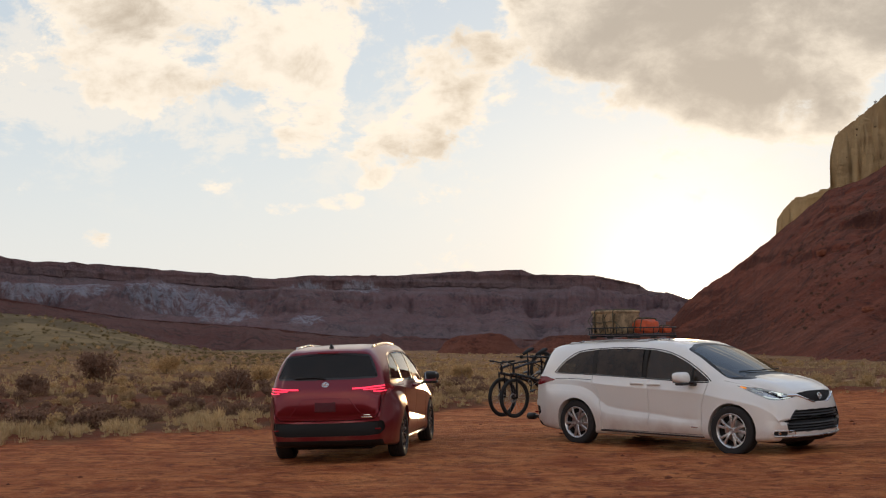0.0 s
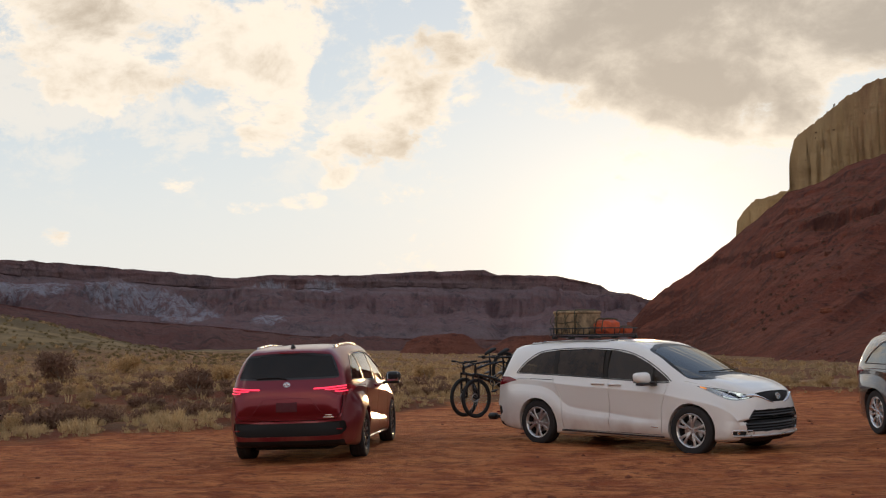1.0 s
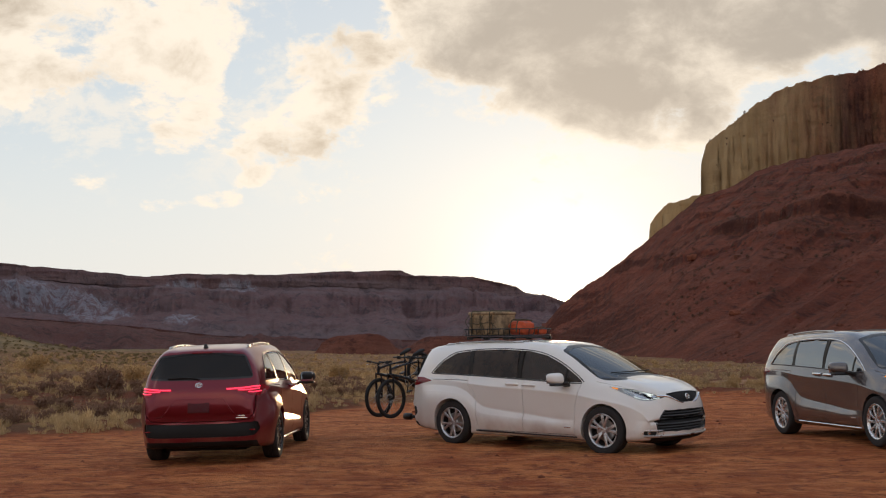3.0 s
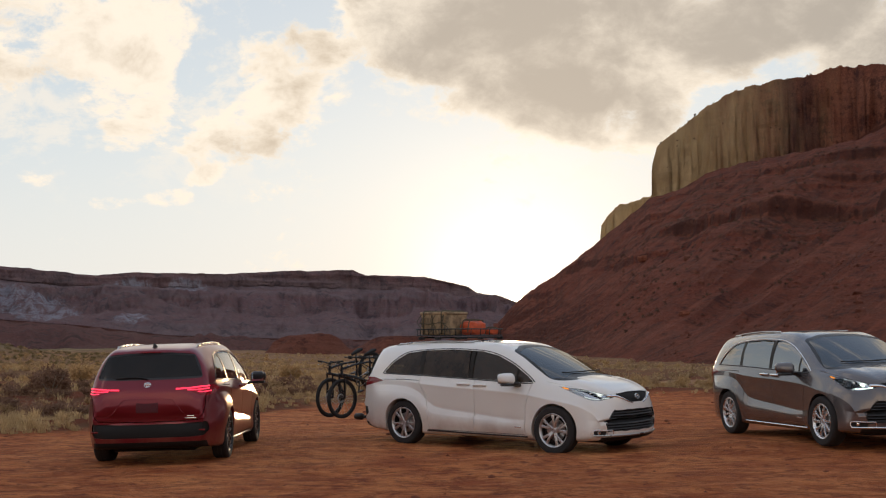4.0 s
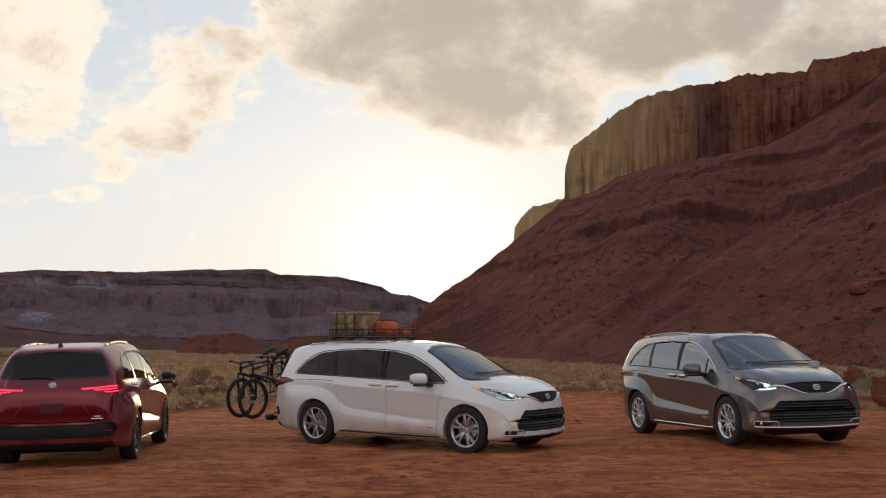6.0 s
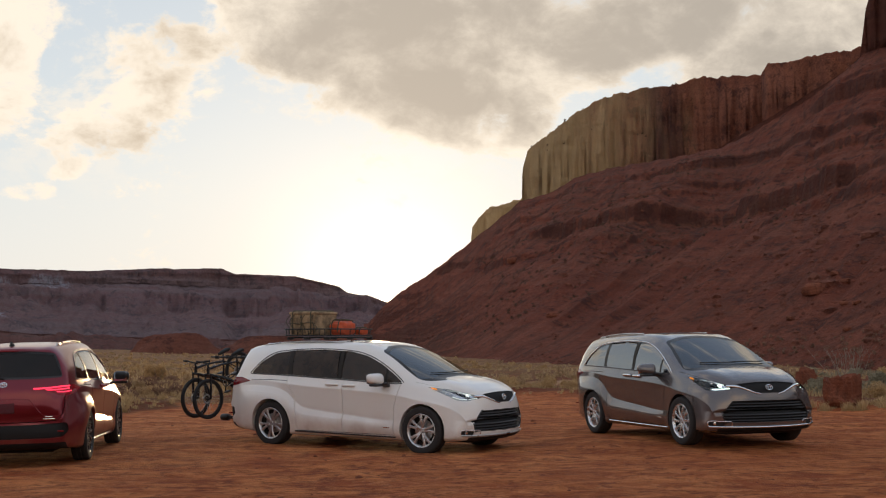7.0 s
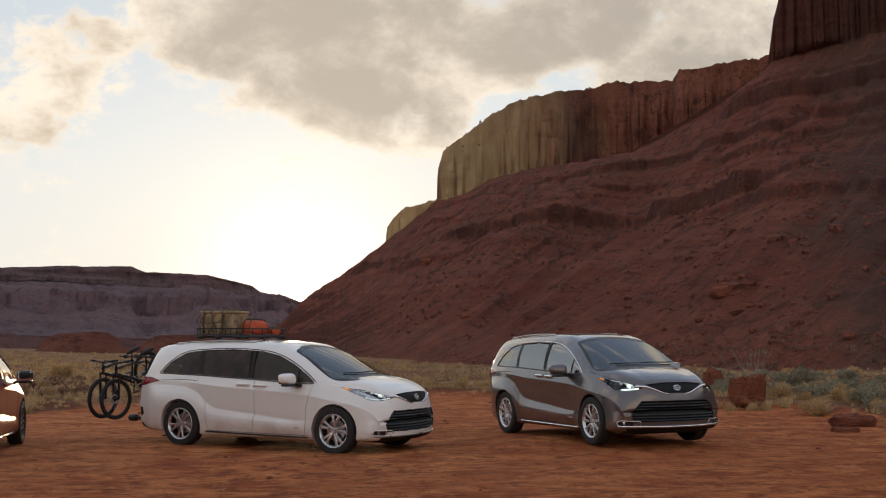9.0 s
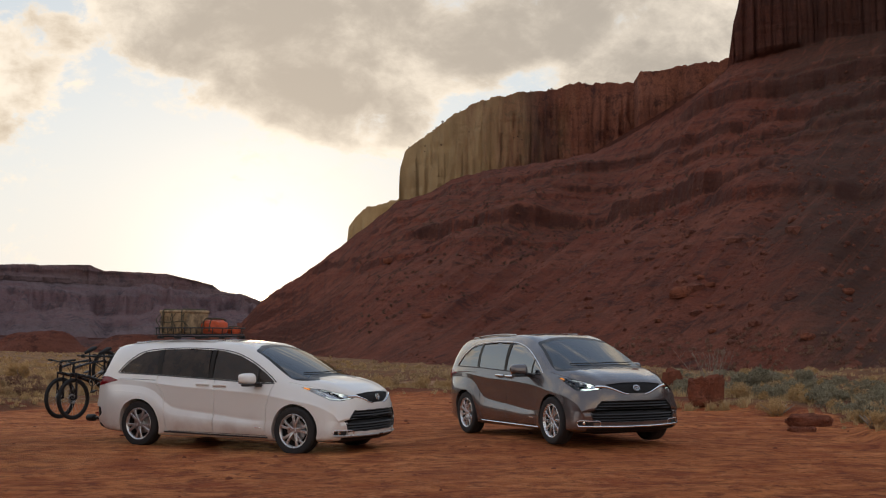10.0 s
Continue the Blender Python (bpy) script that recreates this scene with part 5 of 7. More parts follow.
kit("body", BODY, ("paint", "liner"))
for name, me, stuff in (("front_quarter_glass", FRONT_QUARTER, "glass"), ("front_door_glass", FRONT_PANE, "glass"), ("sliding_door_glass", DOOR_PANE, "tint"), ("rear_quarter_glass", REAR_PANE, "tint")):
    both(name, me, stuff)
for x0, x1, slant, name in ((0.785, 0.825, 0.01, "quarter_post"), (-0.145, -0.065, 0.06, "door_pillar"), (-1.18, -1.09, 0.12, "rear_pillar")):
    both(name, pillar(x0, x1, slant), "pillar")
RIM_LINE = [(1.15, 1.105), (0.99, 1.225), (0.71, 1.388), (0.365, 1.528), (0.0, 1.598), (-0.6, 1.623), (-1.2, 1.605), (-1.615, 1.556), (-1.875, 1.41), (-2.08, 1.205)]
both("window_trim", as_mesh(tube(on_side(dense(RIM_LINE, 5), 0.001), 0.0075, 6), "window_trim"), "edge")
both("belt_trim", as_mesh(tube(on_side(dense([(-2.06, 1.195), (-1.2, 1.175), (0.0, 1.125), (0.9, 1.085), (1.12, 1.09)], 8), 0.001), 0.009, 6), "belt_trim"), "trim")
kit("windscreen", even_normals(finish(cut(cut(shrunk(SOLID, 0.004), shrunk(SOLID, 0.010)), prism(SCREEN, "X", 0.1, 1.8, 0.06), "INTERSECT"))), "screen")
kit("windscreen_surround", ring_of(SCREEN, "X", 0.1, 1.8, 0.035, 0.06, 0.002, 0.004), "trim")
kit("rear_window", finish(cut(cut(shrunk(SOLID, 0.006), shrunk(SOLID, 0.012)), prism(GLASS_REAR, "X", -3, -2.3, 0.05), "INTERSECT")), "rear_tint")
kit("rear_window_surround", ring_of(GLASS_REAR, "X", -3, -2.3, 0.03, 0.05, 0.003, 0.004), "trim")
# lamps
both("headlamp", plate(HEADLAMP, "Y", 0.3, 1.4, 0.002, 0.006, 0.015), "lens")
both("headlamp_housing", plate(HEADLAMP, "Y", 0.3, 1.4, 0.05, 0.012, 0.0), "chin", "headlamp")
led = on_side(dense([(2.02, 0.895), (2.12, 0.868), (2.22, 0.858), (2.32, 0.875)], 5), -0.028)
both("daytime_strip", as_mesh(tube(led, 0.006, 6), "led"), "led", "headlamp", "lit white daytime strip")
both("upper_strip", as_mesh(tube(on_side(dense([(1.80, 1.008), (2.0, 0.978), (2.24, 0.925)], 5), -0.022), 0.006, 6), "led"), "led_soft", "headlamp", "faintly lit upper strip")
both("reflector_bowl", plate([(1.92, 0.985), (2.24, 0.925), (2.30, 0.885), (2.20, 0.862), (2.04, 0.892)], "Y", 0.3, 1.4, 0.032, 0.012, 0.01), "chrome", "headlamp")
for x, z in ((2.08, 0.925), (2.19, 0.90)):
    eye = lathe([(0.0, 0.02), (0.030, 0.012), (0.036, -0.01), (0.036, -0.03), (0.0, -0.03)], 20, "X")
    eye.transform(pose(x, side_y(x, z) - 0.055, z, 0, 0, 40))
    both("projector", as_mesh(eye, "projector", True, 50), "led" if x > 2.1 else "chrome", "headlamp", "lit round projector lens" if x > 2.1 else "")
both("marker_lamp", as_mesh(tube(on_side(dense([(1.64, 1.028), (1.74, 1.008)], 4), -0.016), 0.010, 6), "marker"), "amber", "headlamp")
for s in (1, -1):
    kit("tail_lamp", finish(cut(cut(shrunk(SOLID, -0.003), shrunk(SOLID, 0.03)), tail_block(s), "INTERSECT")), "red_lens")
for name, line, thick in (("light_bar", [(0.40, 1.086), (0.58, 1.092), (0.74, 1.106), (0.84, 1.112)], 0.0125), ("lower_light_bar", [(0.56, 1.070), (0.68, 1.066), (0.84, 1.078)], 0.010), ("corner_light_bar", [(0.70, 1.040), (0.78, 1.034), (0.86, 1.042)], 0.009)):
    both(name, as_mesh(tube(on_rear(dense(line, 5), 0.010), thick, 6), "light_bar"), "tail_lit", "tail_lamp", "lit red light bar")
# grilles
kit("grille", plate(GRILLE, "X", 2.0, 3, 0.05, 0.02, 0.04), "plastic")
for k in range(7):
    z = 0.405 + 0.041 * k
    half = float(curve([(0.37, 0.69), (0.50, 0.73), (0.60, 0.655), (0.69, 0.575)])(z)) - 0.012
    kit("slat", as_mesh(tube(on_front([(half * t, z) for t in np.linspace(-1, 1, 25)], -0.022), 0.010, 6, flat=1.6), "slat", True, 60), "slat", "grille")
kit("grille_rim", as_mesh(tube(on_front([(a[0] + (b[0] - a[0]) * t, a[1] + (b[1] - a[1]) * t) for a, b in zip(GRILLE, GRILLE[1:] + GRILLE[:1]) for t in (0, 0.25, 0.5, 0.75)], -0.004), 0.010, 6, True), "grille_rim"), "trim", "grille")
kit("upper_grille", plate(UPPER_GRILLE, "X", 2.0, 3, 0.02, 0.02, 0.03), "plastic")
both("chrome_wing", as_mesh(tube(on_front(dense([(0.64, 0.905), (0.50, 0.900), (0.38, 0.862), (0.24, 0.808), (0.14, 0.788)], 6), 0.002), [0.006] + [0.022 - 0.0007 * k for k in range(23)] + [0.003], 8), "wing"), "wing", "upper_grille", "bright strip")
kit("emblem", emblem(0.056, 0.038, lambda y, z: (front_x(y, 0.882 + z) + 0.012, y, 0.882 + z), 0.0065), "chrome", "upper_grille", "plain oval ring badge")
both("fog_lamp_bezel", plate(FOG, "X", 1.9, 3, 0.02, 0.02, 0.02), "trim")
both("fog_lamp_trim", as_mesh(tube(on_front(closed_dense([(0.62, 0.386), (0.75, 0.392), (0.88, 0.398), (0.91, 0.36), (0.88, 0.320), (0.75, 0.314), (0.62, 0.310)], 5), 0.003), 0.007, 6, True), "fog_trim"), "chrome", "fog_lamp_bezel")
bulb = lathe([(0.0, 0.012), (0.022, 0.008), (0.026, -0.01), (0.0, -0.01)], 16, "X")
bulb.transform(pose(front_x(0.83, 0.36) - 0.012, 0.83, 0.36, 0, 0, 20))
both("fog_lamp", as_mesh(bulb, "fog_lamp", True, 50), "chrome", "fog_lamp_bezel")
kit("chin_trim", as_mesh(tube([(front_x(y, 0.36) + 0.004, y, 0.303 + 0.012 * (y / 0.9) ** 2) for y in np.linspace(-0.90, 0.90, 31)], 0.014, 10), "chin_trim", True, 60), "chin")
kit("air_dam", plate([(-0.80, 0.285), (0.80, 0.285), (0.74, 0.19), (-0.74, 0.19)], "X", 1.9, 3, -0.004, 0.03, 0.02), "plastic")
# tail
kit("rear_bumper_insert", plate(BUMPER_BLACK, "X", -3, -2.3, 0.012, 0.02, 0.03), "plastic")
kit("rear_valance", plate(VALANCE, "X", -3, -2.2, -0.004, 0.03, 0.02), "plastic")
kit("tailgate_brow", as_mesh(tube(on_rear(dense([(-0.60, 0.70), (-0.50, 0.745), (-0.37, 0.915), (-0.30, 0.945), (0.0, 0.948), (0.30, 0.945), (0.37, 0.915), (0.50, 0.745), (0.60, 0.70)], 5), -0.006), 0.010, 6), "brow"), "paint")
kit("plate_recess", plate([(-0.47, 0.735), (0.47, 0.735), (0.36, 0.925), (0.30, 0.945), (-0.30, 0.945), (-0.36, 0.925)], "X", -3, -2.3, -0.003, 0.006, 0.02), "paint")
kit("number_plate", as_mesh(box((0.012, 0.31, 0.155), (rear_x(0, 0.84) - 0.002, 0, 0.835), 0.004, (0, 8, 0)), "number_plate"), "plate_colour")
kit("rear_emblem", emblem(0.048, 0.032, lambda y, z: (rear_x(y, 1.15 + z) - 0.006, y, 1.15 + z), 0.006), "chrome", "", "plain oval ring badge")
kit("badge", as_mesh(joined(*[box((0.008, w, 0.018), (rear_x(-0.60, z) - 0.003, -0.60, z), 0.003) for w, z in ((0.10, 0.70), (0.16, 0.668))]), "badge"), "chrome")
kit("rear_wiper", as_mesh(tube(on_rear(dense([(0.0, 1.225), (0.10, 1.250), (0.24, 1.256), (0.46, 1.250)], 5), 0.014), 0.011, 6), "wiper"), "plastic")
kit("spoiler", plate([(-0.62, 1.71), (0.62, 1.71), (0.65, 1.598), (0.35, 1.616), (-0.35, 1.616), (-0.65, 1.598)], "X", -3, -2.38, -0.022, 0.03, 0.02), "paint")
kit("brake_light", as_mesh(box((0.012, 0.30, 0.014), (rear_x(0, 1.615) - 0.030, 0, 1.612), 0.004), "brake_light"), "red_lens", "spoiler")
both("reflector", as_mesh(box((0.012, 0.13, 0.02), (rear_x(0.74, 0.50) + 0.004, 0.74, 0.50), 0.004, (0, 0, 20)), "reflector"), "reflector")
fin = bmesh.new()
base = [fin.verts.new((x, y, 1.70)) for x, y in ((-2.19, 0.0), (-2.16, 0.035), (-2.05, 0.03), (-1.96, 0.0), (-2.05, -0.03), (-2.16, -0.035))]
crown = [fin.verts.new((x, y, z)) for x, y, z in ((-2.19, 0, 1.725), (-2.175, 0.008, 1.745), (-2.14, 0.008, 1.735), (-2.06, 0, 1.705), (-2.14, -0.008, 1.735), (-2.175, -0.008, 1.745))]
for v in base:
    v.co.z = top_z(v.co.x, v.co.y) - 0.003
for k in range(6):
    fin.faces.new((base[k], base[(k + 1) % 6], crown[(k + 1) % 6], crown[k]))
fin.faces.new(crown)
kit("antenna_fin", as_mesh(fin, "antenna_fin", True, 60), "fin")
both("roof_rail", rail_mesh(), "rail")
# sides
cap, foot, glass = mirror_meshes()
both("mirror_cap", cap, "mirror_cap")
both("mirror_foot", foot, "trim", "mirror_cap")
both("mirror_glass", glass, "mirror", "mirror_cap")
for x in (0.10, -0.24):
    both("door_handle", handle_mesh(x), "handle")
both("sill_trim", as_mesh(tube(on_side(dense([(-1.02, 0.262), (-0.5, 0.255), (0.3, 0.248), (1.02, 0.245)], 6), 0.004), 0.012, 6, flat=1.3), "sill_trim"), "sill")
both("door_badge", as_mesh(box((0.13, 0.006, 0.016), (0.86, side_y(0.86, 0.395) + 0.001, 0.395), 0.002), "door_badge"), "chrome")
kit("front_wiper", as_mesh(joined(tube([(1.51 - 0.16 * (y / 0.8) ** 2, y, top_z(1.51 - 0.16 * (y / 0.8) ** 2, y) + 0.016) for y in np.linspace(-0.55, 0.05, 10)], 0.008, 6), tube([(1.50 - 0.16 * (y / 0.8) ** 2, y, top_z(1.50 - 0.16 * (y / 0.8) ** 2, y) + 0.020) for y in np.linspace(0.0, 0.62, 10)], 0.008, 6)), "wiper"), "plastic")
kit("sunroof", plate([(-0.75, -0.42), (0.0, -0.42), (0.0, 0.42), (-0.75, 0.42)], "Z", 1.5, 2.0, -0.004, 0.008, 0.06), "roof_glass")
# underneath and inside
kit("underbody", as_mesh(joined(box((4.4, 1.2, 0.10), (0, 0, 0.235), 0.03), box((2.2, 1.74, 0.10), (0, 0, 0.25), 0.03)), "underbody"), "liner")
for x in (1.53, -1.53):
    kit("axle", as_mesh(tube([(x, -0.75, 0.33), (x, 0.75, 0.33)], 0.05, 10), "axle"), "liner")
kit("dashboard", as_mesh(joined(box((0.42, 1.56, 0.24), (1.02, 0, 0.97), 0.08, (0, 8, 0), 3), box((0.5, 0.26, 0.25), (0.62, 0, 0.78), 0.05)), "dashboard", True, 60), "cloth")
wheel_ring = [(0.70 + 0.09 * math.sin(a), 0.40 + 0.19 * math.cos(a), 1.02 + 0.165 * math.sin(a)) for a in (2 * math.pi * k / 28 for k in range(28))]
kit("steering_wheel", as_mesh(joined(tube(wheel_ring, 0.016, 8, True), tube([(0.70, 0.23, 1.02), (0.73, 0.40, 1.01), (0.70, 0.57, 1.02)], 0.014, 6), tube([(0.74, 0.40, 1.0), (0.95, 0.40, 0.93)], 0.03, 8)), "steering_wheel"), "cloth")
kit("rear_view_mirror", as_mesh(box((0.03, 0.24, 0.07), (0.56, 0, 1.50), 0.015), "rear_view_mirror"), "cloth")
kit("cabin_floor", as_mesh(box((3.9, 1.5, 0.06), (-0.5, 0, 0.50), 0.02), "cabin_floor"), "liner")
for x, y in ((0.22, 0.40), (0.22, -0.40), (-0.85, 0.42), (-0.85, -0.42), (-1.72, 0.40), (-1.72, -0.40)):
    cushion, back, head, posts = seat_meshes(x, y)
    kit("seat_cushion", cushion, "seat")
    kit("seat_back", back, "seat")
    kit("headrest", head, "seat", "seat_back")
    for post in posts:
        kit("headrest_post", post, "chrome", "seat_back")


M_PLATE = plain("dull_red_plate", (0.075, 0.004, 0.008), 0.75)


def minivan(m, label, group, style, look_of):
    """One van: look_of gives the material of each kind of stuff."""
    root = tagged(new("minivan"), label, "minivan", group)
    root.empty_display_size = 0.2
    root.matrix_world = m
    made = {}
    default = {"paint": M_WHITE, "liner": M_LINER, "glass": M_GLASS, "tint": M_GLASS_DARK, "rear_tint": M_GLASS_REAR, "trim": M_TRIM, "edge": M_TRIM, "pillar": M_PILLAR, "screen": M_SCREEN, "lens": M_LENS, "led": M_LED, "led_soft": M_LED_DIM, "chrome": M_CHROME, "amber": M_AMBER, "red_lens": M_RED_LENS, "tail_lit": M_RED_LENS, "reflector": M_RED_LENS,
               "plastic": M_PLASTIC, "slat": M_TRIM, "wing": M_CHROME, "chin": M_SATIN, "plate_colour": M_TRIM, "fin": M_TRIM, "rail": M_SATIN, "mirror": M_MIRROR, "cloth": M_CLOTH, "seat": M_CLOTH, "sill": M_TRIM, "roof_glass": M_TRIM}
    default.update(look_of)
    for key in ("mirror_cap", "handle"):
        default.setdefault(key, default["paint"])
    skip = look_of.get("skip", ())
    for name, me, stuff, under, lab in KIT:
        if name in skip:
            continue
        ob = new(name, me.copy())
        ob.data.materials.clear()
        for s in stuff if isinstance(stuff, tuple) else (stuff,):
            ob.data.materials.append(default[s])
        ob.parent = made.get((under, me.vertices[0].co.y > 0), made.get((under, None), root)) if under else root
        made[(name, me.vertices[0].co.y > 0)] = ob
        made[(name, None)] = ob
        tagged(ob, lab)
    tyre, rim, barrel, spokes, hub, disc = WHEELS[style]
    turn = 17
    for x in (1.53, -1.53):
        for s in (1, -1):
            turn += 23
            w = new("wheel")
            w.parent = root
            w.empty_display_size = 0.1
            w.matrix_basis = pose(x, s * 0.868, 0.371) @ pose(0, 0, 0, 0, 0, 0 if s > 0 else 180) @ pose(0, 0, 0, 0, turn, 0)
            for name, me, mat in (("tyre", tyre, M_TYRE), ("rim", rim, default.get("rim", M_ALLOY)), ("barrel", barrel, M_LINER), ("hub", hub, default.get("rim", M_ALLOY)), ("brake_disc", disc, M_SATIN), *(("spoke", sp, default.get("spoke", M_ALLOY)) for sp in spokes)):
                ob = new(name, me.copy() if not me.materials or me.materials[0] != mat else me)
                if not ob.data.materials:
                    ob.data.materials.append(mat)
                elif ob.data.materials[0] != mat:
                    ob.data.materials[0] = mat
                ob.parent = w
    return root


minivan(WHITE_AT, "white minivan with tinted windows parked on red dirt", "parked minivans", "twin", {"led": M_LED_DIM, "edge": M_PLASTIC, "skip": ("sunroof",)})
minivan(GREY_AT, "dark grey minivan with chrome trim and lit headlamps", "parked minivans", "multi", {"paint": M_GREY, "edge": M_CHROME, "sill": M_CHROME, "rim": M_BRIGHT, "spoke": M_BRIGHT, "chin": M_CHROME, "handle": M_CHROME, "tint": M_GLASS_SKY, "glass": M_GLASS_SKY})
minivan(RED_AT, "ruby red minivan with lit tail lamps seen from behind", "parked minivans", "multi", {"paint": M_RED, "glass": M_GLASS_SKY, "tint": M_GLASS_SKY, "tail_lit": M_RED_LIT, "rim": M_DARKALLOY, "spoke": M_DARKALLOY, "mirror_cap": M_TRIM, "sill": M_CHROME, "rail": M_SATIN, "plate_colour": M_PLATE, "red_lens": M_RED_GLOW, "skip": ("sunroof",)})

# ---- the white van's load ----
def thing(name, label, category, m=None, group=""):
    ob = tagged(new(name), label, category, group)
    ob.empty_display_size = 0.1
    ob.matrix_world = m or Matrix()
    return ob


def bike_wheel(at, radius, lean, parent, name):
    w = new(name)
    w.parent, w.matrix_basis, w.empty_display_size = parent, pose(*at, 0, lean, 0), 0.1
    part("tyre", as_mesh(lathe([(radius - 0.052, -0.02), (radius - 0.03, -0.028), (radius - 0.008, -0.022), (radius, -0.010), (radius, 0.010), (radius - 0.008, 0.022), (radius - 0.03, 0.028), (radius - 0.052, 0.02)], 48, closed=True), "tyre"), M_GRIP, w)
    part("rim", as_mesh(lathe([(radius - 0.072, -0.010), (radius - 0.050, -0.014), (radius - 0.046, 0.0), (radius - 0.050, 0.014), (radius - 0.072, 0.010)], 48, closed=True), "rim"), M_RACK, w)
    part("hub", as_mesh(lathe([(0.0, -0.05), (0.022, -0.05), (0.024, -0.03), (0.014, 0.0), (0.024, 0.03), (0.022, 0.05), (0.0, 0.05)], 14), "hub", True, 40), M_RACK, w)
    part("brake_disc", as_mesh(lathe([(0.055, -0.036), (0.085, -0.036), (0.085, -0.033), (0.055, -0.033)], 24, closed=True), "brake_disc"), M_SATIN, w)
    lines = []
    for k in range(28):
        a, b = 2 * math.pi * k / 28, 2 * math.pi * (k + (1.6 if k % 4 < 2 else -1.6)) / 28
        s = 0.028 if k % 2 else -0.028
        lines.append(tube([(0.022 * math.cos(b), s, 0.022 * math.sin(b)), ((radius - 0.07) * math.cos(a), 0, (radius - 0.07) * math.sin(a))], 0.0016, 3))
    tagged(part("spokes", as_mesh(joined(*lines), "spokes"), M_SATIN, w), kind="stuff")
    return w


def mountain_bike(m, label):
    """A bike whose rear axle is the origin; x runs forward, z up."""
    root = thing("mountain_bike", label, "bicycle", m, "bikes on the rack")
    V = lambda x, z, y=0.0: (x, y, z)
    bb, seat, head_low, head_top, front = (0.44, -0.035), (0.30, 0.36), (1.045, 0.40), (1.00, 0.51), (1.20, 0.0)
    tubes = [tube([V(*bb), V(0.72, 0.19), V(*head_low)], [0.028, 0.030, 0.026], 10), tube([V(0.315, 0.33), V(0.7, 0.44), V(1.005, 0.49)], [0.018, 0.020, 0.024], 10), tube([V(*bb), V(*seat)], 0.018, 10), tube([V(*head_low), V(*head_top)], 0.026, 10), tube([V(0.44, -0.035, -0.045), V(0.44, -0.035, 0.045)], 0.027, 12)]
    for s in (-1, 1):
        tubes += [tube([V(0.0, 0.0, s * 0.07), V(0.2, -0.01, s * 0.06), V(bb[0], bb[1], s * 0.03)], 0.011, 8), tube([V(0.0, 0.0, s * 0.07), V(0.15, 0.17, s * 0.055), V(0.315, 0.33, s * 0.02)], 0.009, 8)]
    part("frame", as_mesh(joined(*tubes), "frame", True, 60), M_FRAME, root)
    fork = [tube([V(1.045, 0.40, -0.07), V(1.045, 0.40, 0.07)], 0.022, 8)]
    for s in (-1, 1):
        fork += [tube([V(1.04, 0.41, s * 0.068), V(1.12, 0.21, s * 0.068)], 0.015, 8), tube([V(1.10, 0.25, s * 0.068), V(1.20, 0.0, s * 0.066)], 0.021, 8)]
    part("fork", as_mesh(joined(*fork), "fork", True, 60), M_FRAME, root)
    bike_wheel((0, 0, 0), 0.355, 10, root, "rear_wheel")
    bike_wheel((1.20, 0, 0), 0.355, 40, root, "front_wheel")
    bar = part("handlebar", as_mesh(tube(spline([(0.94, -0.30, 0.60), (0.965, -0.16, 0.60), (0.985, 0.0, 0.585), (0.965, 0.16, 0.60), (0.94, 0.30, 0.60)], 5), 0.013, 8), "handlebar"), M_RACK, root)
    for s in (-1, 1):
        part("grip", as_mesh(tube([(0.962, s * 0.19, 0.60), (0.938, s * 0.315, 0.60)], 0.018, 10), "grip"), M_GRIP, bar)
        part("brake_lever", as_mesh(tube([(0.975, s * 0.17, 0.59), (1.03, s * 0.19, 0.575), (1.02, s * 0.27, 0.57)], 0.006, 6), "brake_lever"), M_SATIN, bar)
    part("stem", as_mesh(joined(tube([V(1.00, 0.50), V(0.985, 0.565)], 0.02, 8), tube([V(0.94, 0.56), V(0.985, 0.585)], 0.018, 8)), "stem"), M_FRAME, root)
    part("seatpost", as_mesh(tube([V(0.315, 0.34), V(0.265, 0.47)], 0.013, 8), "seatpost"), M_RACK, root)
    pad = box((0.27, 0.13, 0.05), (0.25, 0, 0.49), 0.022, (0, 0, 0), 3)
    for v in pad.verts:
        v.co.y *= 1.0 - 0.72 * min(max((v.co.x - 0.17) / 0.20, 0), 1)
    part("saddle", as_mesh(pad, "saddle"), M_GRIP, root)
    ring = lathe([(0.075, 0.048), (0.088, 0.048), (0.088, 0.054), (0.075, 0.054)], 28, closed=True)
    ring.transform(Matrix.Translation((bb[0], 0, bb[1])))
    crank = part("crankset", as_mesh(joined(ring, tube([V(bb[0], bb[1], 0.06), V(bb[0] + 0.10, bb[1] - 0.14, 0.075)], 0.012, 8), tube([V(bb[0], bb[1], -0.06), V(bb[0] - 0.10, bb[1] + 0.14, -0.075)], 0.012, 8)), "crankset"), M_RACK, root)
    for s in (-1, 1):
        part("pedal", as_mesh(box((0.10, 0.09, 0.018), (bb[0] + s * 0.10, s * 0.125, bb[1] - s * 0.14), 0.005), "pedal"), M_RACK, crank)
    part("chain", as_mesh(tube([V(0.0, 0.045, 0.05), V(0.44, 0.05, 0.05), V(0.52, -0.03, 0.05), V(0.44, -0.122, 0.05), V(0.05, -0.12, 0.05), V(0.03, -0.05, 0.05)], 0.006, 5, True), "chain"), M_SATIN, root)
    for line in ([V(0.98, 0.58, 0.03), V(1.10, 0.56, 0.03), V(1.05, 0.44, 0.03)], [V(0.98, 0.58, -0.03), V(1.12, 0.60, -0.02), V(1.07, 0.45, -0.04), V(1.13, 0.2, -0.07)]):
        part("cable", as_mesh(tube(spline(line, 5), 0.004, 5), "cable"), M_GRIP, root)
    return root


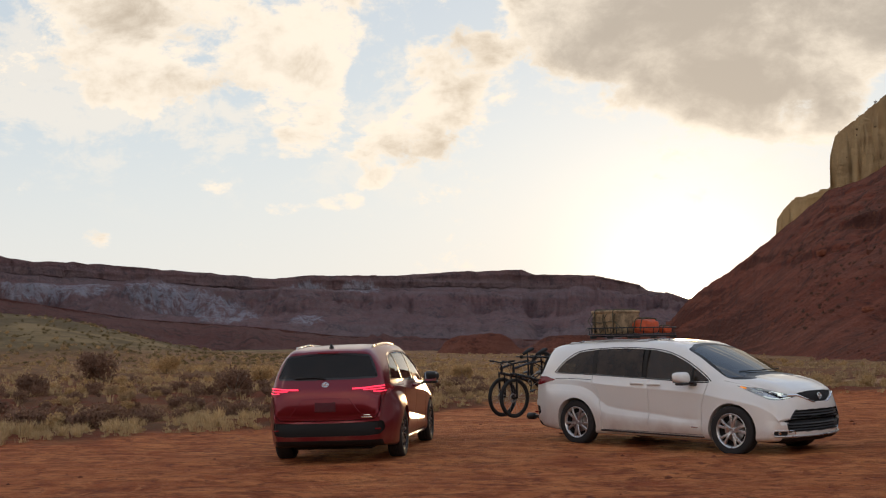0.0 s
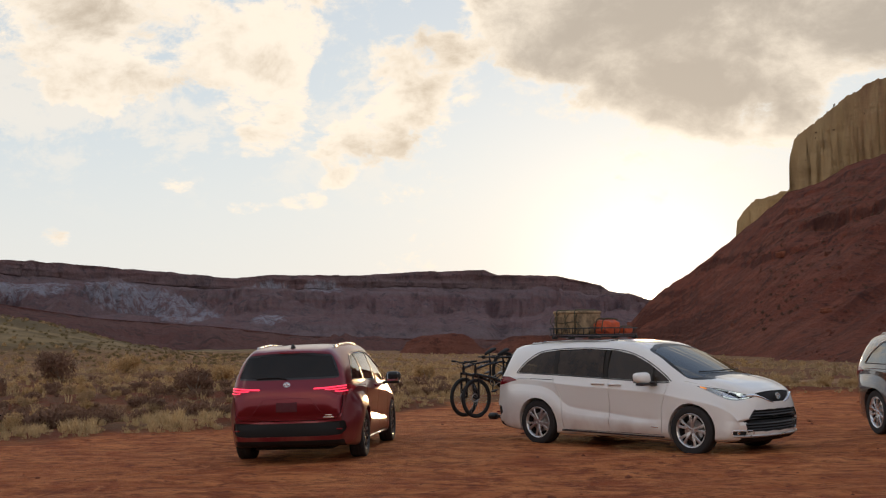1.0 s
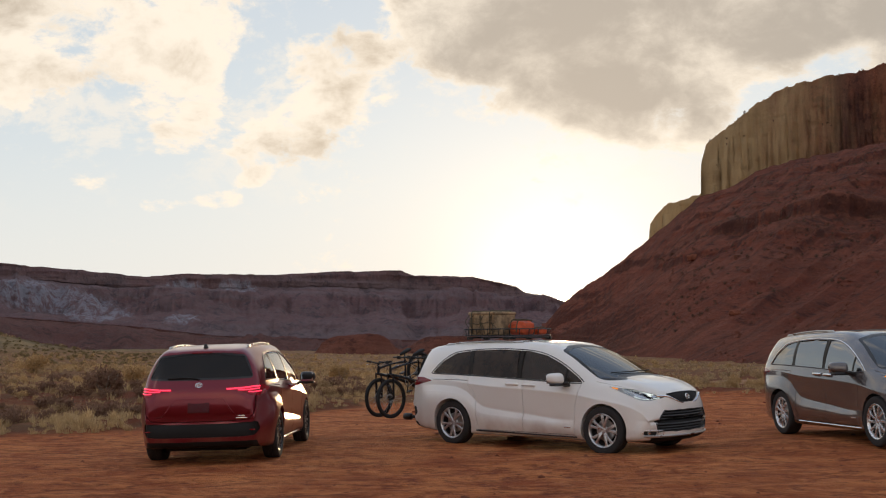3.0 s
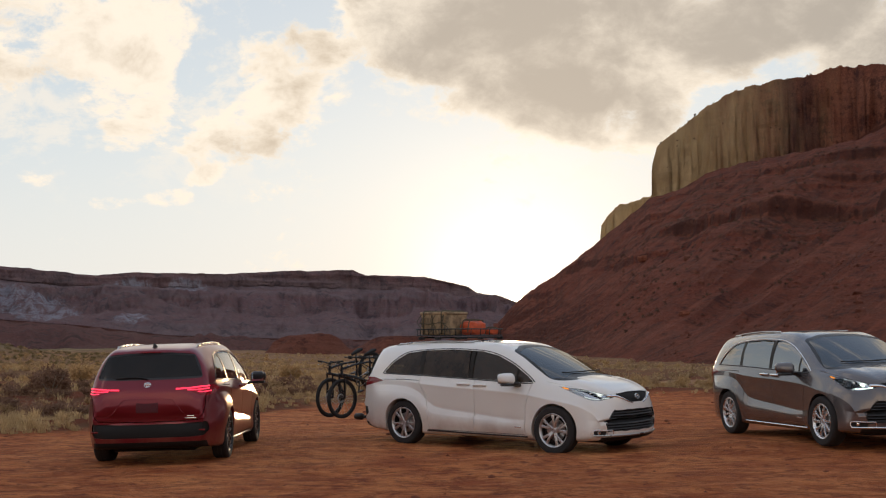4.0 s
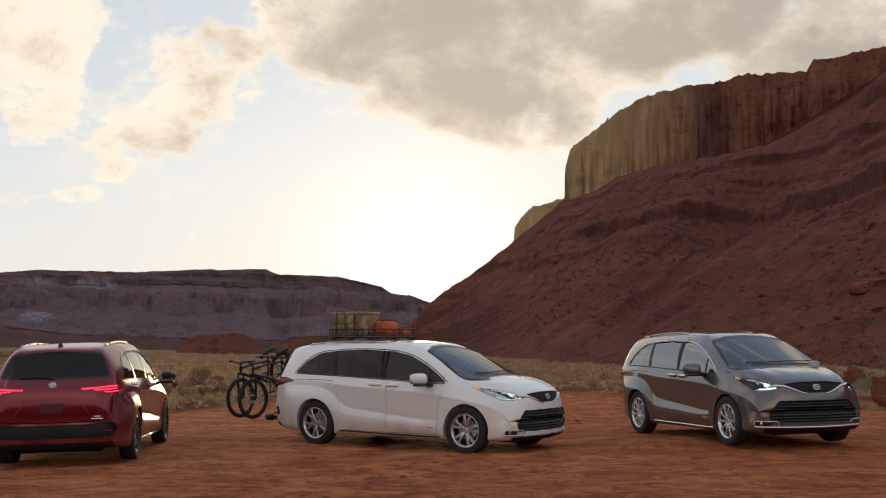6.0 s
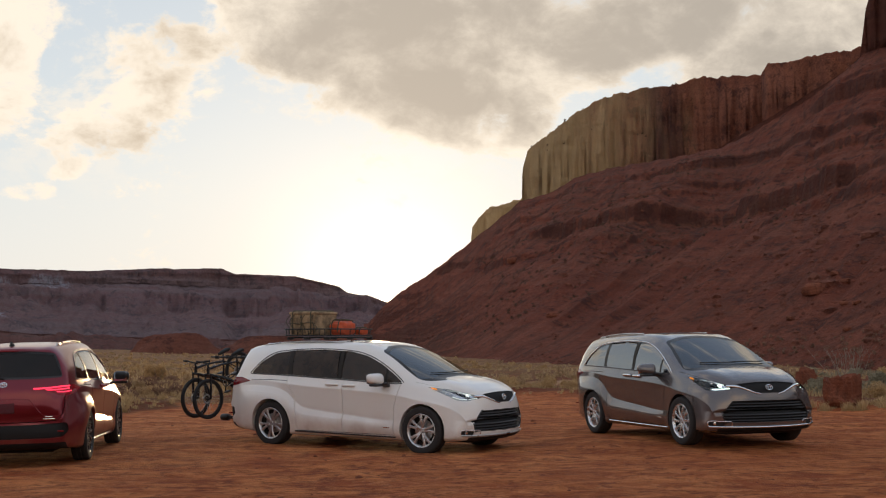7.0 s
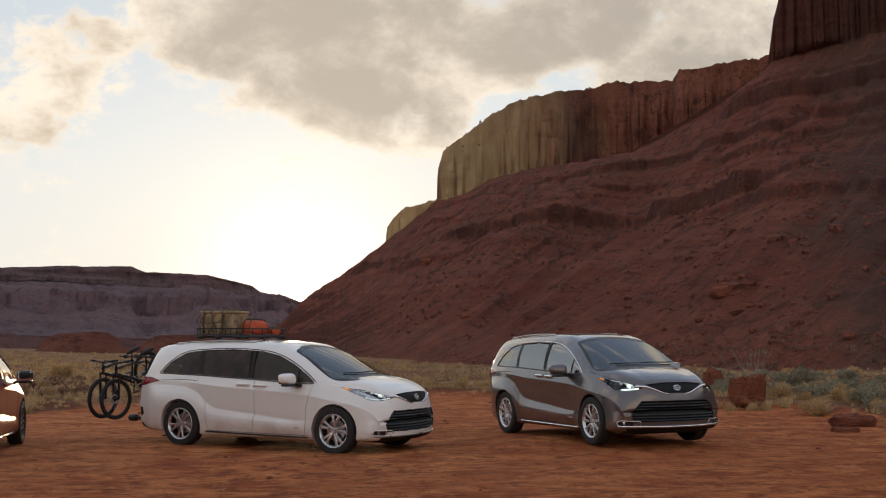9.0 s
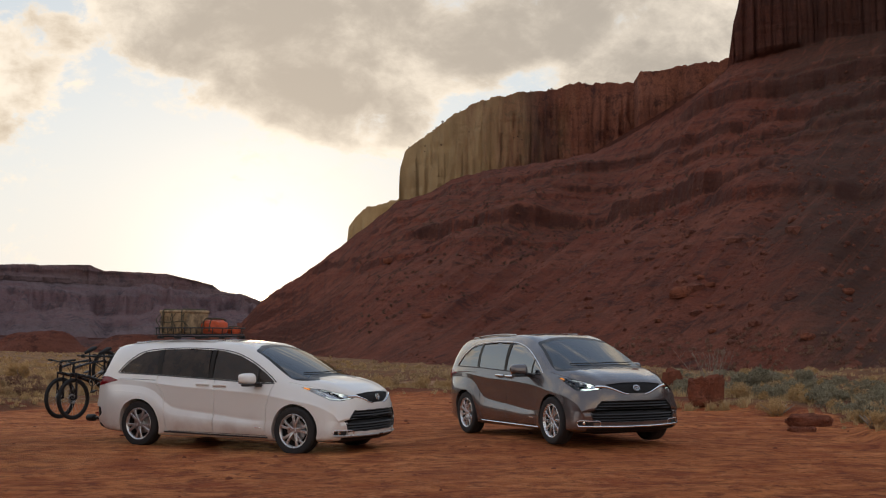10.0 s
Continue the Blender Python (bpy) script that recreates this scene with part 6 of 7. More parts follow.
def hung(x, y, z, tilt, turn=0.0):
    """A bike across the tail: its rear axle in the van's frame, nose down."""
    return WHITE_AT @ pose(x, y, z) @ pose(0, 0, 0, 0, 0, -90 + turn) @ pose(0, 0, 0, 0, tilt, 0)


mountain_bike(hung(-3.36, 0.22, 1.20, 22.6), "black mountain bike hanging nose down on the outer arm")
mountain_bike(hung(-3.00, 0.22, 1.19, 22.6, -3.0), "black mountain bike hanging nose down beside the tailgate")


def bike_rack():
    root = thing("bike_rack", "black steel hanging bike rack in the tow hitch", "bike rack", WHITE_AT)
    part("hitch_tube", as_mesh(box((1.0, 0.060, 0.060), (-3.0, 0, 0.345), 0.008), "hitch_tube", True, 40), M_RACK, root)
    knob = lathe([(0.0, -3.56), (0.05, -3.56), (0.062, -3.54), (0.062, -3.40), (0.05, -3.38), (0.0, -3.38)], 20, "X")
    knob.transform(Matrix.Translation((0, 0, 0.345)))
    part("tilt_knuckle", as_mesh(knob, "tilt_knuckle", True, 40), M_RACK, root)
    part("mast", as_mesh(tube([(-2.84, 0, 0.36), (-2.86, 0.0, 0.9), (-2.80, 0.0, 1.48)], 0.028, 10), "mast"), M_RACK, root)
    for s in (-1, 1):
        arm = part("arm", as_mesh(tube([(-2.80, 0.0, 1.46), (-2.86, s * 0.14 - 0.22, 1.45), (-3.50, s * 0.14 - 0.22, 1.46)], 0.015, 8), "arm"), M_RACK, root)
        for x in (-3.36, -3.00):
            part("cradle", as_mesh(box((0.07, 0.05, 0.06), (x, s * 0.14 - 0.22, 1.455), 0.012), "cradle"), M_GRIP, arm)


bike_rack()


def roof_basket():
    root = thing("roof_basket", "black steel roof basket clamped to the rails", "roof rack", WHITE_AT)
    for x in (-1.42, -1.05, -0.62):
        part("crossbar", as_mesh(box((0.06, 1.30, 0.028), (x, 0, 1.812), 0.010), "crossbar", True, 40), M_RACK, root)
        for s in (-1, 1):
            part("clamp", as_mesh(box((0.12, 0.05, 0.055), (x, s * 0.60, 1.800), 0.012), "clamp", True, 40), M_RACK, root)
    x0, x1, w = -1.62, -0.50, 0.56

    def loop(z, grow=0.0, r=0.011):
        pts = []
        for cx, cy, a0 in ((x1 - 0.10, w - 0.10, 0), (x0 + 0.10, w - 0.10, 90), (x0 + 0.10, -w + 0.10, 180), (x1 - 0.10, -w + 0.10, 270)):
            pts += [(cx + (0.10 + grow) * math.cos(radians(a0 + 22.5 * k)), cy + (0.10 + grow) * math.sin(radians(a0 + 22.5 * k)), z) for k in range(5)]
        return tube(pts, r, 8, True)
    for z, g0 in ((1.845, 0.0), (1.955, 0.012)):
        part("rail", as_mesh(loop(z, g0), "rail"), M_RACK, root)
    for k in range(9):
        x = x0 + 0.08 + (x1 - x0 - 0.16) * k / 8
        part("floor_bar", as_mesh(tube([(x, -w, 1.845), (x, w, 1.845)], 0.008, 6), "floor_bar"), M_RACK, root)
        for s in (-1, 1):
            part("post", as_mesh(tube([(x, s * w, 1.845), (x, s * (w + 0.012), 1.955)], 0.007, 6), "post"), M_RACK, root)
    for y in (-0.4, -0.13, 0.13, 0.4):
        for x, o in ((x0, -1), (x1, 1)):
            part("post", as_mesh(tube([(x, y, 1.845), (x + o * 0.012, y, 1.955)], 0.007, 6), "post"), M_RACK, root)


roof_basket()


def cargo_box():
    root = thing("cargo_bag", "tan canvas cargo box lashed down with cords", "bag", WHITE_AT)
    bm = box((0.58, 0.60, 0.375), (-1.26, -0.18, 2.043), 0.035, segments=3)
    bmesh.ops.subdivide_edges(bm, edges=bm.edges[:], cuts=3, use_grid_fill=True)
    for v in bm.verts:
        n = noise.noise(v.co * 5.0) * 0.018
        v.co += Vector((0.6, 1.0, 0.8)) * n * (1 if v.co.z > 1.9 else 0.2)
    part("body", as_mesh(bm, "body"), M_CANVAS, root)
    lid = box((0.60, 0.62, 0.055), (-1.26, -0.18, 2.232), 0.02, segments=2)
    part("lid", as_mesh(lid, "lid", True, 50), M_CANVAS, root)
    for x in (-1.46, -1.06):
        part("strap", as_mesh(tube([(x, -0.50, 1.87), (x, -0.505, 2.24), (x, -0.475, 2.268), (x, 0.11, 2.268), (x, 0.138, 2.24), (x, 0.134, 1.87)], 0.010, 6, flat=1.8), "strap"), M_WEB, root)
    rng = random.Random(4)
    for k in range(7):
        x = -1.52 + 0.086 * k
        pts = spline([(x, -0.503, 1.88), (x + rng.uniform(-0.05, 0.12), -0.508, 1.98), (x + rng.uniform(-0.10, 0.10), -0.510, 2.09), (x + rng.uniform(-0.05, 0.12), -0.508, 2.20)], 4)
        part("cord", as_mesh(tube(pts, 0.007, 5), "cord"), M_WEB, root)
    for y in (-0.506,):
        part("cord", as_mesh(tube([(-1.55, y, 2.06), (-1.3, y * 1.004, 2.045), (-1.1, y * 1.004, 2.07), (-0.96, y, 2.05)], 0.008, 5), "cord"), M_WEB, root)


cargo_box()


def soft_bag(size, at, mat, label, seed):
    root = thing("duffel_bag", label, "bag", WHITE_AT)
    bm = bmesh.new()
    bmesh.ops.create_icosphere(bm, subdivisions=4, radius=1.0)
    for v in bm.verts:
        d = v.co.normalized()
        sq = Vector([math.copysign(abs(c) ** 0.6, c) for c in d])
        n = 1 + 0.10 * noise.noise(d * 2.3 + Vector((seed, 0, 0))) + 0.05 * noise.noise(d * 6 + Vector((0, seed, 0)))
        v.co = Vector((sq.x * size[0], sq.y * size[1], sq.z * size[2])) * 0.5 * n + Vector(at)
    part("body", as_mesh(bm, "body"), mat, root)
    x, y, z = at
    for k in (-0.22, 0.22):
        part("strap", as_mesh(tube(spline([(x + k * size[0], y - size[1] * 0.55, z - size[2] * 0.3), (x + k * size[0], y - size[1] * 0.42, z + size[2] * 0.50), (x + k * size[0], y, z + size[2] * 0.57), (x + k * size[0], y + size[1] * 0.42, z + size[2] * 0.50)], 5), 0.010, 6, flat=1.8), "strap"), M_WEB, root)


soft_bag((0.32, 0.46, 0.25), (-0.75, 0.00, 1.972), M_ORANGE, "orange nylon duffel bag strapped in the roof basket", 1.0)
soft_bag((0.20, 0.22, 0.12), (-0.64, 0.38, 1.912), M_ORANGE, "small orange stuff sack lying in the roof basket", 4.0)

# ---- plants and stones ----
def leaf_material(name, one, two, rough=0.85, through=0.25):
    g, b, m = material(name, rough)
    isle = g.node("NewGeometry").outputs["Random Per Island"]
    at = place_of(g)
    c = g.mix(isle, one, two)
    g.put(b.inputs["Base Color"], g.mix(g.ramp(g.noise(at, 0.5, 3, 0.5), 0.35, 0.65, 0, 0.5), c, tuple(v * 0.7 for v in one)))
    b.inputs["Specular IOR Level"].default_value = 0.15
    if through:
        out, mix, tr = m.node_tree.nodes["Material Output"], g.node("MixShader"), g.node("BsdfTranslucent")
        g.put(tr.inputs[0], c)
        mix.inputs[0].default_value = through
        g.put(mix.inputs[1], b.outputs[0])
        g.put(mix.inputs[2], tr.outputs[0])
        g.put(out.inputs[0], mix.outputs[0])
    return m


M_STRAW = leaf_material("straw", (0.48, 0.315, 0.150), (0.68, 0.49, 0.27), through=0.4)
M_SAGE = leaf_material("sage", (0.38, 0.248, 0.130), (0.56, 0.385, 0.220), through=0.5)
M_BROWN = leaf_material("brown_brush", (0.20, 0.105, 0.070), (0.32, 0.190, 0.125))
M_OLIVE = leaf_material("olive_scrub", (0.44, 0.275, 0.125), (0.63, 0.42, 0.21), through=0.5)
M_KNOLL = leaf_material("knoll_grass", (0.20, 0.140, 0.062), (0.31, 0.225, 0.108))
M_PALE = leaf_material("pale_sage", (0.25, 0.205, 0.130), (0.37, 0.325, 0.220))
M_TWIG = plain("twig", (0.30, 0.24, 0.18), 0.9)


def soup(name, tris, mat, label, category):
    """One object of many loose triangles (n x 3 x 3)."""
    tris = np.concatenate(tris) if isinstance(tris, list) else tris
    n = len(tris)
    me = bpy.data.meshes.new(name)
    me.vertices.add(n * 3)
    me.vertices.foreach_set("co", tris.reshape(-1).astype(np.float32))
    me.loops.add(n * 3)
    me.loops.foreach_set("vertex_index", np.arange(n * 3, dtype=np.int32))
    me.polygons.add(n)
    me.polygons.foreach_set("loop_start", np.arange(0, n * 3, 3, dtype=np.int32))
    me.update(calc_edges=True)
    me.materials.append(mat)
    return tagged(new(name, me), label, category, kind="stuff")


def tuft(rng, blades, height, spread):
    """A tuft of grass: bent blades of two or three triangles."""
    out = []
    for _ in range(blades):
        a, lean, h = rng.uniform(0, 2 * math.pi), rng.uniform(0.1, 0.75), height * rng.uniform(0.5, 1.0)
        d, w = np.array([math.cos(a), math.sin(a), 0]), 0.007 + 0.010 * rng.random()
        side = np.array([-math.sin(a), math.cos(a), 0]) * w
        p0 = d * spread * rng.uniform(0, 0.5)
        p1 = p0 + d * lean * h * 0.3 + np.array([0, 0, h * 0.6])
        p2 = p0 + d * lean * h * 0.9 + np.array([0, 0, h])
        out += [[p0 - side, p0 + side, p1 + side * 0.7], [p0 - side, p1 + side * 0.7, p1 - side * 0.7], [p1 - side * 0.7, p1 + side * 0.7, p2]]
    return np.array(out)


def bush(rng, leaves, width, height, leaf):
    """A shrub: leafy sprigs in an uneven dome with gaps, and a few stems."""
    out = []
    lobes = [(rng.uniform(-0.55, 0.55), rng.uniform(-0.55, 0.55), rng.uniform(0.35, 0.75), rng.uniform(0.3, 0.55)) for _ in range(7)]
    for _ in range(leaves):
        lx, ly, lz, lr = lobes[int(rng.random() * 7)]
        d = np.array([rng.gauss(0, 1), rng.gauss(0, 1), rng.gauss(0, 1)])
        d /= np.linalg.norm(d) + 1e-6
        p = (np.array([lx, ly, lz]) + d * lr * rng.uniform(0.55, 1.0)) * np.array([width / 2, width / 2, height])
        p[2] = max(p[2], 0.02)
        u = np.array([rng.gauss(0, 1), rng.gauss(0, 1), rng.gauss(0.7, 0.8)])
        u *= leaf * rng.uniform(0.6, 1.4) / (np.linalg.norm(u) + 1e-6)
        v = np.cross(u, d)
        v *= leaf * 0.28 / (np.linalg.norm(v) + 1e-6)
        out += [[p - v, p + v, p + u], [p - u * 0.4, p + v, p - v]]
    for _ in range(6):
        lx, ly, lz, lr = lobes[int(rng.random() * 7)]
        top = np.array([lx * width / 2, ly * width / 2, lz * height])
        s = np.array([0.012, 0.012, 0])
        out.append([-s, s, top])
    return np.array(out)


def spread_out(kinds, spots):
    """Copies of the kinds at (x, y, size, turn, which) spots, set on the ground."""
    out = []
    z = ground_height(np.array([s[0] for s in spots]), np.array([s[1] for s in spots]))
    for (x, y, size, turn, which), h in zip(spots, z):
        c, s = math.cos(turn) * size, math.sin(turn) * size
        m = np.array([[c, -s, 0], [s, c, 0], [0, 0, size]])
        out.append(kinds[which % len(kinds)] @ m.T + np.array([x, y, h - 0.02]))
    return out


def polar(az, r):
    return r * math.sin(radians(az)), r * math.cos(radians(az))


def on_track(az, r):
    return 8 < az < 25 and abs(r - float(TRACK(az))) < 3.4


rng = random.Random(11)
SHADE_OF_LOT = lambda az: float(LOT(az))
tufts = [tuft(rng, 34, 0.34, 0.26) for _ in range(5)] + [tuft(rng, 26, 0.18, 0.30) for _ in range(5)]
small_tufts = [tuft(rng, 14, 0.34, 0.30) for _ in range(6)]
spots = []
for _ in range(1700):
    az = rng.uniform(-25, 0) if rng.random() < 0.66 else rng.uniform(0, 46)
    edge = SHADE_OF_LOT(az)
    r = edge + abs(rng.gauss(0.6, 2.6)) + rng.uniform(-0.7, 0.9)
    patchy = float(fbm(np.array([az * 0.9]), np.array([3.0]), 3)[0])
    if patchy < -0.42 or (az > 28 and rng.random() < 0.75):
        continue
    x, y = polar(az, r)
    spots.append((x, y, rng.uniform(0.28, 0.85) * (1.0 + 0.5 * patchy) * (1.0 if az < 3 else 0.65), rng.uniform(0, 6.28), rng.randrange(10)))
for x, y in ((16.6, 24.6), (17.0, 24.5), (17.4, 24.9), (16.4, 25.1), (17.6, 25.4), (16.2, 26.2)):
    for _ in range(7):
        spots.append((x + rng.uniform(-0.35, 0.35), y + rng.uniform(-0.25, 0.15), rng.uniform(0.5, 0.9), rng.uniform(0, 6.28), rng.randrange(10)))
soup("dry_grass", spread_out(tufts, spots), M_STRAW, "dry straw-coloured grass tufts edging the dirt lot", "grass")
spots = []
for _ in range(6000):
    az = rng.uniform(-25, 46)
    r = SHADE_OF_LOT(az) + 3 + 90 * rng.random() ** 1.6
    x, y = polar(az, r)
    if (az < -1 and r < 48 and rng.random() < 0.7) or on_track(az, r) or float(fbm(np.array([x * 0.06]), np.array([y * 0.06]), 3)[0]) < -0.1:
        continue
    spots.append((x, y, rng.uniform(0.6, 1.3) * (1.0 if az < 9 else 0.65), rng.uniform(0, 6.28), rng.randrange(6)))
soup("plain_grass", spread_out(small_tufts, spots), M_STRAW, "thin dry grass over the scrubland", "grass")


def scrub(name, mat, count, az0, az1, r0, r1, sizes, label, seed, keep=-0.1, power=1.5):
    rng = random.Random(seed)
    near = [bush(rng, 420, 1.0, 0.50, 0.085) for _ in range(5)]
    far = [bush(rng, 60, 1.0, 0.46, 0.17) for _ in range(5)]
    a, b = [], []
    for _ in range(count):
        az = rng.uniform(az0, az1)
        r = SHADE_OF_LOT(az) + r0 + (r1 - r0) * rng.random() ** power
        x, y = polar(az, r)
        if (mat != M_BROWN and az < -1 and r < 47 and rng.random() < 0.6) or on_track(az, r) or float(fbm(np.array([x * 0.045 + seed]), np.array([y * 0.045]), 3)[0]) < keep:
            continue
        if az > 14 and r > 0.94 * float(curve([(14, 175), (18.6, 100), (27, 86), (33.7, 78), (41.8, 64), (60, 60)])(az)):
            continue
        if az > 30.5 and mat != M_PALE and rng.random() < 0.65:
            continue
        (a if r < 52 else b).append((x, y, rng.uniform(*sizes), rng.uniform(0, 6.28), rng.randrange(5)))
    out = (spread_out(near, a) if a else []) + (spread_out(far, b) if b else [])
    return soup(name, out, mat, label, "shrubs")


scrub("sagebrush", M_SAGE, 2800, -26, 46, 4, 230, (0.3, 0.85), "grey-green sagebrush scattered over the flat", 3)
scrub("olive_brush", M_OLIVE, 4200, -26, 46, 3, 230, (0.3, 0.8), "yellowish dry brush scattered over the flat", 5)
scrub("dark_brush", M_BROWN, 560, -26, 2, 3.0, 45, (0.3, 0.95), "dark brown leafless brush along the wash", 8, -0.02)
scrub("knoll_scrub", M_KNOLL, 1500, -27, -6, 70, 205, (0.3, 0.75), "low dry scrub covering the knoll", 12, -0.3, 0.8)
scrub("verge_sage", M_PALE, 260, 31.5, 46, 4.0, 26, (0.3, 0.75), "grey-green sagebrush beside the lot", 9, -0.4, 1.0)


def big_shrub(x, y, size, mat, label, seed):
    rng = random.Random(seed)
    root = thing("shrub", label, "shrub", pose(x, y, float(ground_height(x, y)) - 0.03))
    tris = bush(rng, 1700, size[0], size[1], 0.11 * size[1])
    ob = soup("foliage", tris, mat, "", "")
    del ob["kind"]
    ob.parent = root
    for k in range(7):
        a = 2 * math.pi * k / 7 + rng.random()
        part("stem", as_mesh(tube([(0, 0, 0), (0.15 * size[0] * math.cos(a), 0.15 * size[0] * math.sin(a), 0.35 * size[1]), (0.32 * size[0] * math.cos(a), 0.32 * size[0] * math.sin(a), 0.75 * size[1])], [0.03, 0.02, 0.008], 5), "stem"), M_TWIG, root)
    return root


for az, r, wide, tall, seed, kind in ((-16.4, 62, 2.9, 1.45, 1, 0), (-10.3, 44, 1.6, 0.95, 2, 0), (-19.5, 50, 1.8, 0.9, 3, 0), (-8.9, 60, 1.5, 0.8, 4, 1), (-13.5, 75, 2.2, 1.0, 5, 1), (0.9, 62, 1.4, 0.9, 6, 1), (35.3, 41, 1.2, 0.65, 7, 2), (36.3, 42, 1.3, 0.75, 8, 2), (38.2, 44, 1.2, 0.6, 9, 2), (41.2, 22.5, 0.8, 0.36, 10, 1), (36.9, 28.3, 1.2, 0.38, 11, 1)):
    big_shrub(*polar(az, r), (wide, tall), (M_BROWN, M_OLIVE, M_PALE)[kind], ("large dark brown bare-branched shrub on the scrubland", "yellowish brown dry shrub in the grass", "pale grey-green sagebrush shrub near the rocks")[kind], seed)


def bare_shrub(x, y, tall):
    rng = random.Random(21)
    root = thing("bare_shrub", "leafless pale twiggy shrub behind the boulder", "shrub", pose(x, y, float(ground_height(x, y)) - 0.03))
    for k in range(16):
        a, lean = rng.uniform(0, 6.28), rng.uniform(0.1, 0.75)
        pts = [Vector((0, 0, 0))]
        for j in range(1, 6):
            pts.append(Vector((math.cos(a) * lean * tall * j / 5 + rng.uniform(-0.04, 0.04), math.sin(a) * lean * tall * j / 5 + rng.uniform(-0.04, 0.04), tall * j / 5 * rng.uniform(0.9, 1.0))))
        rods = [tube(pts, [0.009, 0.008, 0.006, 0.005, 0.003, 0.002], 5)]
        for j in (2, 3, 4):
            for _ in range(3):
                b = pts[j]
                rods.append(tube([b, b + Vector((rng.uniform(-0.16, 0.16), rng.uniform(-0.16, 0.16), rng.uniform(0.10, 0.30)))], [0.003, 0.0015], 4))
        part("branch", as_mesh(joined(*rods), "branch"), M_TWIG, root)


bare_shrub(*polar(33.9, 33.5), 1.45)

M_SCREE = rock_material("scree_rock", (0.20, 0.066, 0.042), (0.26, 0.100, 0.066), (0.13, 0.052, 0.038), 0.5, 0.8, 0.3)
M_BOULDER = rock_material("boulder_rock", (0.24, 0.075, 0.042), (0.30, 0.105, 0.060), (0.13, 0.048, 0.034), 3.0, 2.0, 0.08)


def rock(name, x, y, size, label, seed, square=0.5, turn=0.0, detail=5, sink=0.06):
    """A broken block of sandstone, sunk a little into the ground."""
    bm = bmesh.new()
    bmesh.ops.create_icosphere(bm, subdivisions=detail, radius=1.0)
    off = Vector((seed * 3.7, seed * 1.3, seed))
    for v in bm.verts:
        d = v.co.normalized()
        q = Vector([math.copysign(abs(c) ** square, c) for c in d])
        n = 1 + 0.22 * noise.noise(d * 1.4 + off) + 0.10 * noise.noise(d * 3.5 + off) + 0.05 * noise.noise(d * 9 + off)
        v.co = Vector((q.x * size[0] / 2, q.y * size[1] / 2, (q.z + 1) * size[2] / 2)) * n
    me = as_mesh(bm, name, True, 32)
    me.materials.append(M_BOULDER)
    ob = tagged(new(name, me), label, "rock")
    ob.matrix_world = pose(x, y, float(ground_height(x, y)) - sink, 0, 0, turn)
    return ob


rock("boulder", 16.95, 25.5, (0.82, 0.78, 0.80), "blocky weathered red sandstone boulder beside the lot", 1.0, 0.55, 25)
rock("boulder", 21.9, 35.0, (0.62, 0.58, 0.66), "small orange-red sandstone rock in the grass", 2.0, 0.6, 10)
rock("slab", 15.1, 19.1, (0.90, 0.50, 0.28), "flat red sandstone slab at the lot's edge", 3.0, 0.72, -38)
rock("slab", 14.0, 17.9, (0.5, 0.3, 0.12), "small flat stone lying beside the slab", 4.0, 0.55, -20, 4, 0.03)


def scree(name, count, place, sizes, mat, label, seed):
    """Loose stones: uneven blocks joined into one object."""
    rng = random.Random(seed)
    forms = []
    for k in range(6):
        bm = bmesh.new()
        bmesh.ops.create_icosphere(bm, subdivisions=1, radius=0.5)
        for v in bm.verts:
            v.co = Vector((v.co.x * rng.uniform(0.8, 1.2), v.co.y * rng.uniform(0.7, 1.1), v.co.z * rng.uniform(0.5, 0.9))) * (1 + 0.5 * noise.noise(v.co * 3 + Vector((k * 5.1, 0, 0))))
        bm.verts.ensure_lookup_table()
        forms.append(np.array([[v.co[:] for v in f.verts] for f in bm.faces]))
        bm.free()
    out = []
    for _ in range(count):
        spot = place(rng)
        if spot is None:
            continue
        x, y, z = spot
        s, a = rng.uniform(*sizes) ** 1.0 * (rng.random() ** 2 * 1.6 + 0.4), rng.uniform(0, 6.28)
        c, d = math.cos(a) * s, math.sin(a) * s
        out.append(forms[rng.randrange(6)] @ np.array([[c, -d, 0], [d, c, 0], [0, 0, s]]).T + np.array([x, y, z]))
    return soup(name, out, mat, label, "stones")


HILL = bpy.data.objects["hillside"]
HILL_TREE = BVHTree.FromPolygons([v.co for v in HILL.data.vertices], [p.vertices for p in HILL.data.polygons])


def on_hill(rng):
    az = rng.uniform(13, 46)
    low = float(curve([(10.8, 330), (12, 300), (14.7, 160), (18.6, 100), (27, 86), (33.7, 78), (41.8, 64), (60, 60)])(az))
    r = low + (300 - low) * rng.random() ** 1.3
    x, y = polar(az, r)
    hit = HILL_TREE.ray_cast(Vector((x, y, 400)), Vector((0, 0, -1)))[0]
    if hit is None or float(fbm(np.array([az * 0.8]), np.array([r * 0.02]), 3)[0]) < 0.0:
        return None
    return x, y, hit.z


scree("scree", 7500, on_hill, (0.15, 0.55), M_SCREE, "fallen sandstone blocks scattered down the talus", 31)
def block_fields(rng):
    az, r = rng.choice(((32.6, 135), (33.8, 125), (31.5, 150), (22.0, 190), (28.0, 165), (37.0, 110)))
    x, y = polar(rng.gauss(az, 1.3), rng.gauss(r, 12))
    hit = HILL_TREE.ray_cast(Vector((x, y, 400)), Vector((0, 0, -1)))[0]
    return None if hit is None else (x, y, hit.z)




